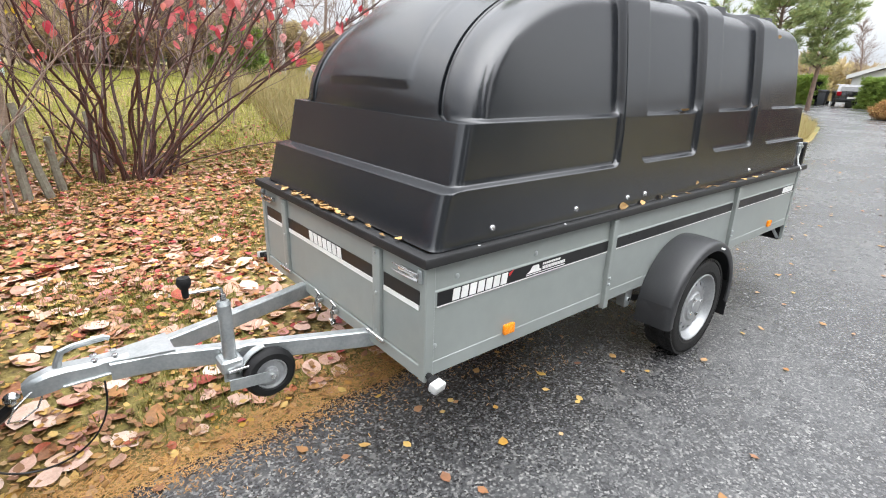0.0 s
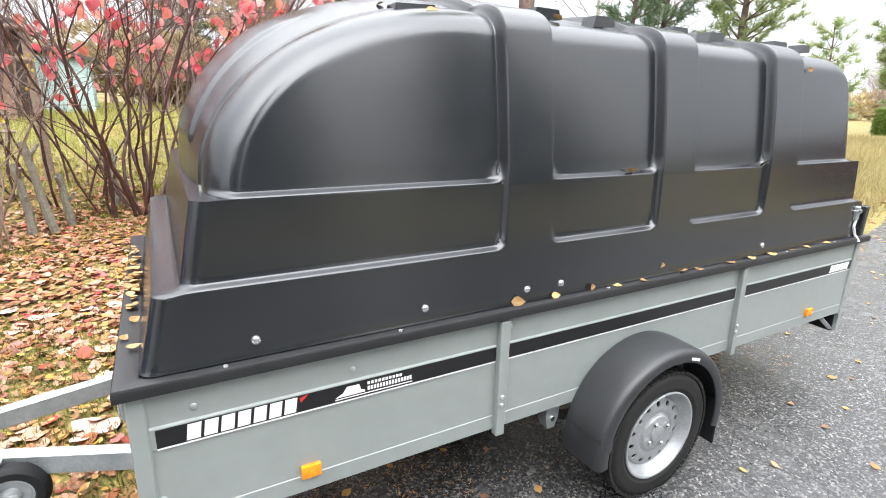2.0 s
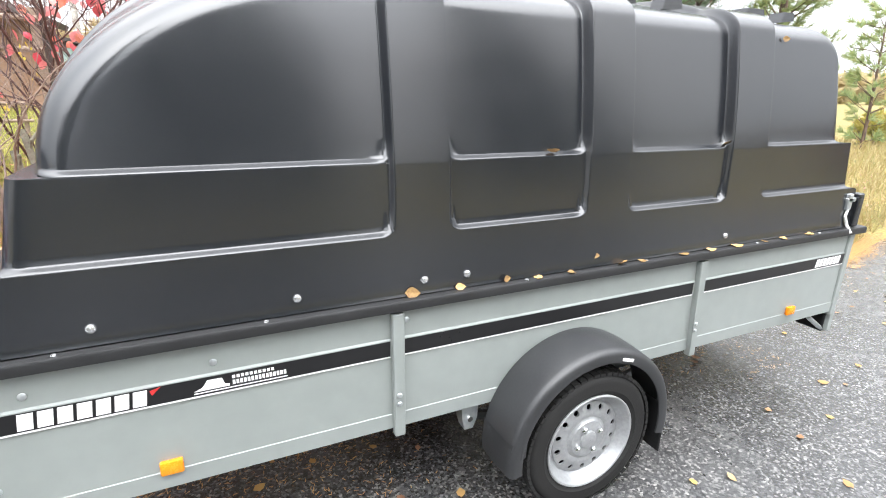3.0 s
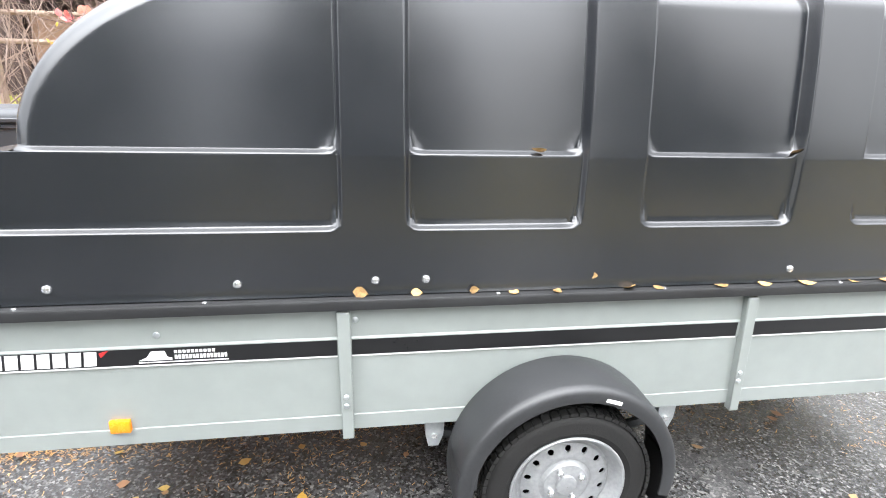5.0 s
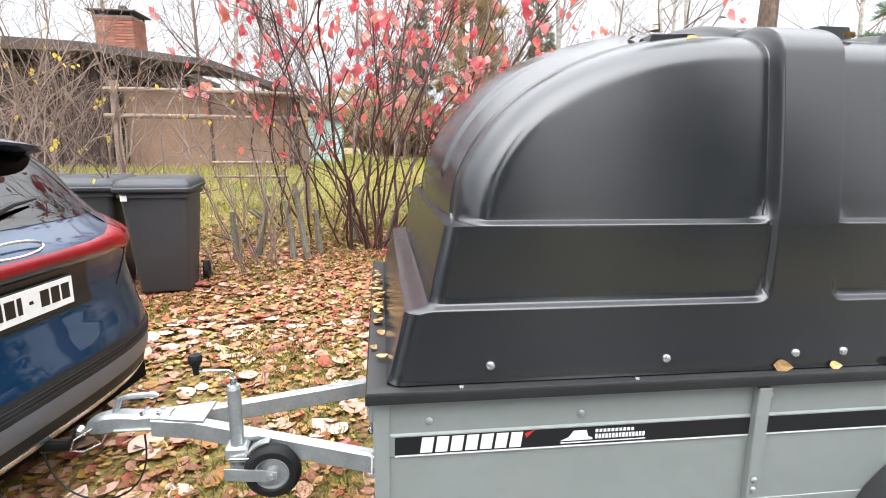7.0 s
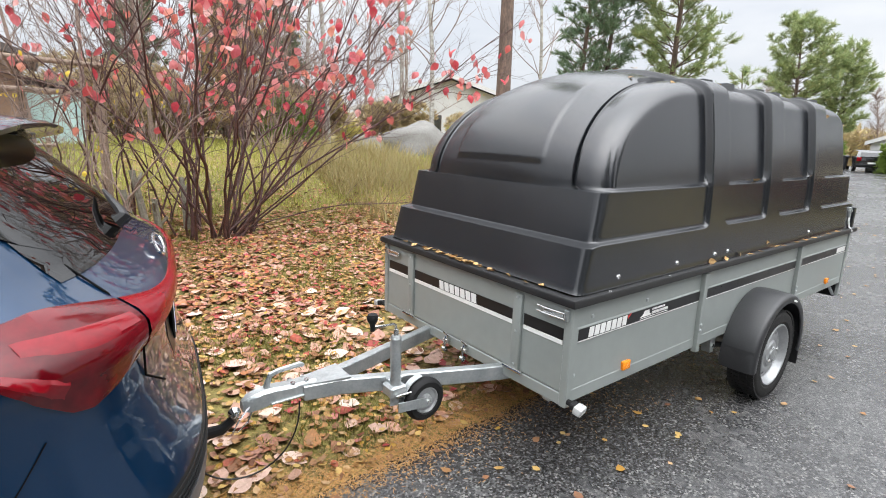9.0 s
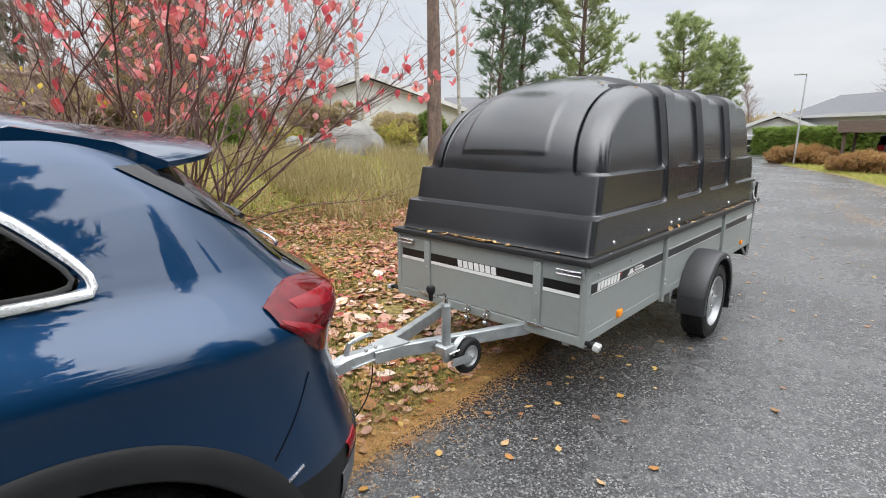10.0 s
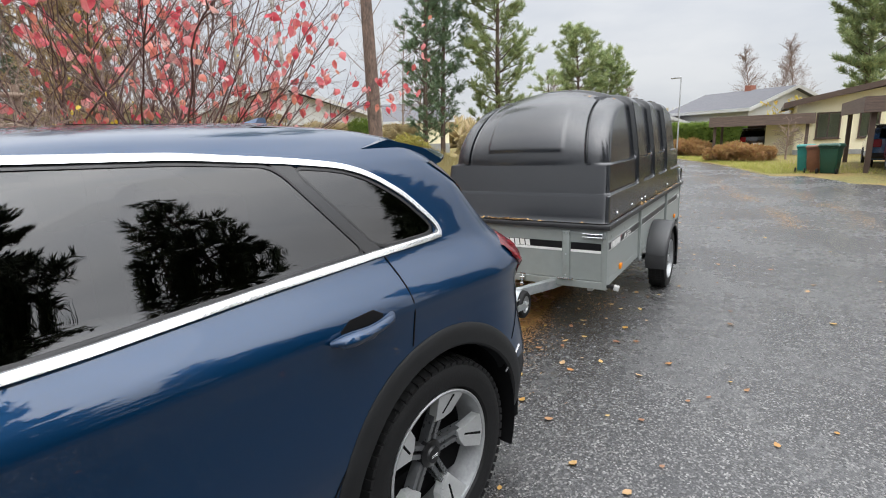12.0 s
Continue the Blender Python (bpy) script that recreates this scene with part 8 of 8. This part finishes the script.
# ---- houses ----
def window(parent, x0, x1, z0, z1, y, frame_mat=None):
    """A window in a wall that faces -y."""
    fm = frame_mat or M_RENDER
    bm = bmesh.new()
    t = 0.07
    for a, b, c, d in ((x0, x1, z0, z0 + t), (x0, x1, z1 - t, z1), (x0, x0 + t, z0 + t, z1 - t), (x1 - t, x1, z0 + t, z1 - t)):
        add_box(bm, a, b, y - 0.05, y + 0.02, c, d, 0.006)
    add_box(bm, (x0 + x1) / 2 - 0.025, (x0 + x1) / 2 + 0.025, y - 0.045, y + 0.02, z0 + t, z1 - t)
    w = part("window_frame", bm, fm, parent)
    part("pane", box(x0 + t, x1 - t, y - 0.012, y - 0.006, z0 + t, z1 - t), M_PANE, w, smooth=False)
    part("window_sill", box(x0 - 0.05, x1 + 0.05, y - 0.10, y - 0.05, z0 - 0.04, z0), fm, w, smooth=False)
    part("curtain", box(x0 + t, x1 - t, y + 0.005, y + 0.012, z0 + t, z1 - t), M_CURTAIN, w, smooth=False)


def gable_house(label, m, width, depth, eave, ridge, wall_mat, roof_mat, windows, over=0.5, trim=None, chimney=None, along_front=False):
    """House whose front wall lies on local y = 0 and faces -y; the ridge runs away from the front unless along_front."""
    h = thing("house", label, "house", m)
    w = width / 2
    bm = bmesh.new()
    if along_front:
        add_box(bm, -w, w, 0, depth, -1.0, eave)
    else:
        extrude_poly(bm, [(-w, -1.0), (w, -1.0), (w, eave), (0, ridge - 0.15), (-w, eave)], 0, depth, "y")
    part("wall", bm, wall_mat, h, smooth=False)
    part("plinth", box(-w - 0.02, w + 0.02, -0.02, depth + 0.02, -1.0, 0.25), M_CONCRETE, h)
    bm = bmesh.new()
    if along_front:
        extrude_poly(bm, [(-over, eave - 0.10), (depth / 2, ridge), (depth + over, eave - 0.10), (depth + over, eave + 0.08), (depth / 2, ridge + 0.18), (-over, eave + 0.08)], -w - over, w + over, "x")
    else:
        sl = (ridge - eave) / w
        extrude_poly(bm, [(-w - over, eave - sl * over), (0, ridge), (w + over, eave - sl * over), (w + over, eave - sl * over + 0.2), (0, ridge + 0.2), (-w - over, eave - sl * over + 0.2)], -over, depth + over, "y")
    part("roof", bm, roof_mat, h, smooth=False)
    if not along_front:
        for s in (-1, 1):
            bm = bmesh.new()
            sl = (ridge - eave) / w
            extrude_poly(bm, [(0, ridge - 0.06), (s * (w + over), eave - sl * over - 0.06), (s * (w + over), eave - sl * over + 0.22), (0, ridge + 0.22)], -over - 0.03, -over, "y")
            part("barge_board", bm, trim or M_RENDER, h, smooth=False)
    else:
        part("fascia", box(-w - over, w + over, -over - 0.03, -over, eave - 0.14, eave + 0.10), trim or M_RENDER, h, smooth=False)
        for s in (-1, 1):
            bm = bmesh.new()
            extrude_poly(bm, [(0.0, eave), (depth, eave), (depth / 2, ridge)], s * w - 0.05 * s, s * w, "x")
            part("gable_wall", bm, wall_mat, h, smooth=False)
            for y0, y1 in ((-over, depth / 2), (depth + over, depth / 2)):
                bm = bmesh.new()
                extrude_poly(bm, [(y0, eave - 0.16), (y1, ridge - 0.06), (y1, ridge + 0.20), (y0, eave + 0.10)], s * (w + over), s * (w + over + 0.03), "x")
                part("barge_board", bm, trim or M_RENDER, h, smooth=False)
    for x0, x1, z0, z1, fm in windows:
        window(h, x0, x1, z0, z1, 0.0, fm)
    if chimney:
        cx, cy, cz = chimney
        part("chimney", box(cx - 0.3, cx + 0.3, cy - 0.3, cy + 0.3, cz - 0.8, cz + 0.55, bevel=0.02), M_BRICK, h, "brick chimney")
    return h


yaw1 = math.degrees(math.atan2(21.3 + 2.3, 27 + 1.1))
gable_house("white rendered house with a low grey gable roof behind the trees", pose(20.9, 27.6, 0.9, 0, 0, -40), 12.6, 9, 2.35, 4.5, M_RENDER, M_ROOFGREY,
            [(0.6, 2.6, 0.9, 1.9, M_BROWNTRIM), (-3.6, -0.6, 0.1, 2.0, M_BROWNTRIM), (3.6, 4.6, 1.0, 1.8, M_BROWNTRIM)], 0.6)
gable_house("pale house with a grey roof far behind the white house", pose(37.5, 29.5, 0.8, 0, 0, -52), 9, 10, 2.4, 4.3, M_YELWALL, M_ROOFGREY, [(-2, -0.8, 0.9, 1.9, M_RENDER)], 0.5, along_front=True)
gable_house("white house with a wide grey roof behind the hedge", pose(46.0, 3.8, 0.0, 0, 0, -128), 8.0, 9.0, 2.85, 4.45, M_RENDER, M_ROOFGREY, [(-2.6, -1.4, 0.9, 1.9, M_BROWNTRIM), (1.2, 2.4, 0.9, 1.9, M_BROWNTRIM)], 0.5, along_front=True, chimney=(0.2, 4.5, 4.45))
gable_house("low white outbuilding with a small gable behind the hedge", pose(46.0, 7.6, 0.0, 0, 0, -90), 4.6, 5, 2.0, 2.9, M_RENDER, M_ROOFGREY, [], 0.3)
yh = gable_house("pale yellow house with a low gable and dark brown trim", pose(28.9, -7.1, 0.0, 0, 0, -90), 10.2, 10, 2.55, 3.62, M_YELWALL, M_FELT, [(-4.25, -3.25, 0.8, 2.1, M_BROWNTRIM), (-2.55, -1.75, 0.8, 2.05, M_BROWNTRIM), (1.5, 3.0, 0.8, 2.05, M_BROWNTRIM)], 0.6, M_BROWNTRIM)
part("annex_wall", box(-6.4, -5.1, 0.35, 4.0, -0.1, 2.05), M_YELWALL, yh, "pale yellow annex wall", smooth=False)


def carport(label, m, sx, sy, h, back=None, drop=0.3):
    c = thing("carport", label, "carport", m)
    part("roof", box(0, sx, 0, sy, h, h + 0.10), M_FELT, c)
    part("front_beam", box(-0.03, 0.05, -0.03, sy + 0.03, h - drop, h + 0.16), M_FASCIA, c)
    part("side_beam", box(0.05, sx, -0.03, 0.05, h - drop, h + 0.16), M_FASCIA, c)
    part("side_beam", box(0.05, sx, sy - 0.05, sy + 0.03, h - drop, h + 0.16), M_FASCIA, c)
    for x, y in ((0.25, 0.25), (sx - 0.25, 0.25), (0.25, sy - 0.25), (sx - 0.25, sy - 0.25)):
        part("post", box(x - 0.07, x + 0.07, y - 0.07, y + 0.07, 0, h - 0.1, bevel=0.008), M_BROWNTRIM, c)
        bm = bmesh.new()
        add_tube(bm, [(x, y, h - 0.75), (x + (0.45 if x < 1 else -0.45), y, h - 0.12)], 0.04, 6)
        part("brace", bm, M_BROWNTRIM, c)
    if back:
        part("rear_wall", box(sx - 0.08, sx, back[0], back[1], 0, h - 0.1), M_DARKWOOD, c)
    return c


carport("dark brown timber carport with a flat roof", pose(27.9, -2.72, 0.0), 5.6, 4.6, 1.93, (1.9, 3.0), 0.36)
carport("dark brown timber carport beside the driveway", pose(16.3, -9.75, 0.0), 6.0, 6.5, 2.12, None, 0.30)


def simple_car(label, m, paint, van=False):
    """A parked car at a distance: body, glass, wheels, lights; nose along -x."""
    c = thing("parked_car", label, "car", m)
    h, roof = (1.85, 0.30) if van else (1.46, 0.9)
    bm = bmesh.new()
    prof = [(-2.1, 0.30), (-2.15, 0.62), (-2.0, 0.80), (-1.0, 0.92), (-1.0 + 0.55, h - 0.06), (0.1, h), (1.5 if not van else 2.0, h - 0.06), (2.1, 0.98), (2.15, 0.60), (2.08, 0.30)]
    rows = []
    for y, ins in ((-0.86, 0.06), (-0.80, 0.0), (0.80, 0.0), (0.86, 0.06)):
        rows.append([(x * (1 - ins * 0.3), y * (1 - (0.16 if z > 1.0 else 0.0)), 0.3 + (z - 0.3) * (1 - ins * 0.4)) for x, z in prof])
    vs = add_grid(bm, rows, closed=True)
    bm.faces.new(vs[0])
    bm.faces.new(vs[-1][::-1])
    bmesh.ops.recalc_face_normals(bm, faces=bm.faces[:])
    part("body", bm, paint, c, angle=40)
    for s in (-1, 1):
        bm = bmesh.new()
        extrude_poly(bm, [(-0.75, 0.98), (-0.42, h - 0.14), (1.35 if not van else 1.85, h - 0.14), (1.75 if not van else 1.95, 1.0)], s * 0.745, s * 0.765, "y")
        part("side_window", bm, M_GLASS, c, smooth=False)
    bm = bmesh.new()
    xb = (1.62, 2.06) if not van else (2.03, 2.12)
    extrude_poly(bm, [(-0.6, h - 0.16), (0.6, h - 0.16), (0.66, 1.02), (-0.66, 1.02)], 0, 0.02, "x", Matrix.Translation((xb[0] + 0.06, 0, 0)))
    for v in bm.verts:
        v.co.x += (h - 0.16 - v.co.z) * (xb[1] - xb[0]) / (h - 1.18)
    part("rear_window", bm, M_GLASS, c, smooth=False)
    for s in (-1, 1):
        part("tail_light", box(2.06, 2.17, *sorted((s * 0.58, s * 0.83)), 0.72, 0.98, bevel=0.02), M_REDLENS2, c)
        part("headlight", box(-2.14, -2.0, *sorted((s * 0.5, s * 0.82)), 0.62, 0.76, bevel=0.02), M_WHITE, c)
    part("number_plate", box(2.14, 2.165, -0.22, 0.22, 0.55, 0.66), M_WHITE, c, "blank white plate", smooth=False)
    part("bumper", box(2.02, 2.19, -0.82, 0.82, 0.36, 0.54, bevel=0.04), M_CLAD, c)
    for x in (-1.35, 1.3):
        for s in (-1, 1):
            bm = bmesh.new()
            mm = Matrix.Translation((x, s * 0.78, 0.315)) @ Matrix.Diagonal((1, s, 1, 1))
            add_revolve(bm, [(0.2, 0.09), (0.29, 0.10), (0.315, 0.06), (0.315, -0.08), (0.2, -0.09)], mm, 24)
            w = part("wheel", bm, M_RUBBER, c)
            bm = bmesh.new()
            add_revolve(bm, [(0.21, 0.09), (0.17, 0.06), (0.06, 0.07), (0.001, 0.075)], mm, 20)
            part("rim", bm, M_RIM, w)
    return c


M_PAINTDARK = mat("black_car_paint", (0.012, 0.012, 0.014), 0.25, coat=1.0)
M_PAINTRED = mat("dark_red_car_paint", (0.16, 0.012, 0.02), 0.25, coat=1.0)
M_PAINTBLUE = mat("blue_grey_car_paint", (0.03, 0.07, 0.16), 0.25, coat=1.0)
simple_car("dark estate car parked in a driveway by the hedge", pose(43.9, 9.5, 0.03, 0, 0, -158), M_PAINTDARK)
simple_car("dark red van parked on the driveway", pose(16.05, -4.95, 0.02, 0, 0, 180), M_PAINTRED, True)
simple_car("blue car parked under the carport", pose(20.4, -4.75, 0.0, 0, 0, 176), M_PAINTBLUE)
simple_car("dark car parked under the far carport", pose(31.4, -0.2, 0.0, 0, 0, 185), M_PAINTDARK)
wheelie_bin("dark wheelie bin standing beside the hedge", pose(43.4, 10.7, 0.02, 0, 0, 90), None, "bins by the hedge", False)


# ---- street lamp, hedges, roadside bushes ----
lamp = thing("street_lamp", "slim grey street lamp with a flat lantern", "street lamp", pose(28.4, 3.5, 0.0))
part("pole", tube([(0, 0, 0), (0, 0, 1.2), (0, 0, 4.32)], [0.045, 0.042, 0.030], 12), M_LAMPSTEEL, lamp)
part("lantern", box(-0.09, 0.09, -0.02, 0.52, 4.29, 4.37, bevel=0.025, seg=2), M_LAMPSTEEL, lamp, "flat grey lantern")


def hedge(label, p0, p1, height, thick, seed, n, material=None):
    rng = random.Random(seed)
    nr = np.random.default_rng(seed)
    d = Vector((p1[0] - p0[0], p1[1] - p0[1], 0))
    ln = d.length
    h = thing("hedge", label, "hedge", Matrix.Translation((p0[0], p0[1], 0.0)) @ pose(0, 0, 0, 0, 0, math.degrees(math.atan2(d.y, d.x))))
    # added near-black box that paints the shade between the sprays
    part("core", box(0.12, ln - 0.12, -thick / 2 + 0.14, thick / 2 - 0.14, 0, height - 0.16), M_DARK, h)
    pts, dr = [], []
    for _ in range(n):
        x = rng.uniform(0, ln)
        bump = 0.10 * noise.noise(Vector((x * 0.9, seed, 0)))
        f = rng.random()
        if f < 0.36:
            p, v = (x, -thick / 2, rng.uniform(0, height)), (0, -1, 0.6)
        elif f < 0.72:
            p, v = (x, thick / 2, rng.uniform(0, height)), (0, 1, 0.6)
        elif f < 0.96:
            p, v = (x, rng.uniform(-thick / 2, thick / 2), height + bump), (0, 0, 1)
        else:
            e = rng.choice((0, 1))
            p, v = (e * ln, rng.uniform(-thick / 2, thick / 2), rng.uniform(0, height)), (2 * e - 1, 0, 0.6)
        pts.append(tuple(a + rng.gauss(0, 0.06) for a in p))
        dr.append(tuple(Vector((v[0] + rng.gauss(0, 0.4), v[1] + rng.gauss(0, 0.4), v[2] + rng.gauss(0, 0.3))).normalized()))
    V, F = needle_tuft(9, rng, 0.6, 1.0, 0.12)
    D = np.array(dr)
    s = np.cross(D, [0.3, 0.25, 0.92])
    s /= np.linalg.norm(s, axis=1)[:, None]
    scatter("foliage", V, F, pts, nr.uniform(0.14, 0.30, n), np.stack([D, s, np.cross(s, D)], 2), material or M_HEDGE, parent=h, kind="stuff")
    return h


hedge("clipped bright green thuja hedge", (44.4, 13.0), (43.2, 11.0), 1.75, 0.9, 61, 2000)
hedge("clipped bright green thuja hedge", (41.9, 8.0), (38.0, 0.6), 1.75, 0.9, 62, 4600)
hedge("clipped bright green thuja hedge", (46.0, 16.5), (44.6, 13.0), 1.75, 0.9, 63, 2400)
br = clump_bush("brown_roadside_bush", "dense brown leafless-looking roadside bush", (29.0, 2.9, 0.0), 71, (1.0, 0.8, 0.95), M_BROWNBUSH, 1500, 0.15)
repeat(br, [(29.4, 3.9, 0, 70, 1.0), (28.4, 2.2, 0, 140, 0.8), (23.4, 0.9, 0, 20, 0.85), (23.2, 0.1, 0, 200, 0.9), (23.5, -0.6, 0, 300, 0.75), (24.2, 0.6, 0, 100, 0.8)], "brown roadside bushes")
yb = bare_tree("small_garden_tree", "small leafless garden tree before the house", (24.4, -1.6, 0.0), 73, 2.0, 0.05, 30, M_GREYTWIG, 0.6)
build_shrub("yellow_garden_shrub", "garden shrub with thin yellow leaves", (34.0, -1.9, 0.0), 75, 9, 3.3, 0.3, (0, 0), M_GREYTWIG, M_YELLEAF, 520, 0.10, 0.014, 7, 3, 0.75)
far = bare_tree("far_birch", "leafless birch far behind the houses", (60, 1.0, 0.0), 77, 9.6, 0.12, 110, M_GREYTWIG, 1.5, 1.3)
repeat(far, [(61, -2.8, 0, 80, 1.05), (58, -1.0, 0, 200, 0.85), (66, 14, 0, 40, 0.8), (64, 18, 0, 150, 0.8), (52, 19, 0, 250, 0.9), (48, 17.5, 0, 10, 0.8)], "far birches")

# ---- distant wood that closes the view ----
def far_wood(name, label, r, a0, a1, n, h, seed, material):
    rng = random.Random(seed)
    nr = np.random.default_rng(seed)
    pts, dr = [], []
    for _ in range(n):
        a = radians(rng.uniform(a0, a1))
        top = h * (0.55 + 0.45 * noise.noise(Vector((math.cos(a) * 9, math.sin(a) * 9, seed))))
        rr = r * rng.uniform(1.0, 1.12)
        pts.append((rr * math.cos(a), rr * math.sin(a), rng.random() ** 0.8 * max(1.5, top)))
        dr.append(tuple(Vector((rng.gauss(0, 0.5), rng.gauss(0, 0.5), 1)).normalized()))
    V, F = needle_tuft(10, rng, 0.6, 1.0, 0.16)
    D = np.array(dr)
    s = np.cross(D, [0.9, 0.3, 0.2])
    s /= np.linalg.norm(s, axis=1)[:, None]
    scatter(name, V, F, pts, nr.uniform(0.9, 2.2, n), np.stack([D, s, np.cross(s, D)], 2), material, label, "wood")


far_wood("far_wood", "dark mixed wood far behind the yard", 70, 28, 215, 5200, 5.5, 81, M_OLIVE)
far_wood("far_spruce_wood", "dark spruce wood across the lane", 60, 190, 330, 3200, 4.5, 82, M_SPRUCE)
far_wood("far_low_wood", "low wood at the end of the lane", 120, -30, 40, 3000, 8, 83, M_OLIVE)
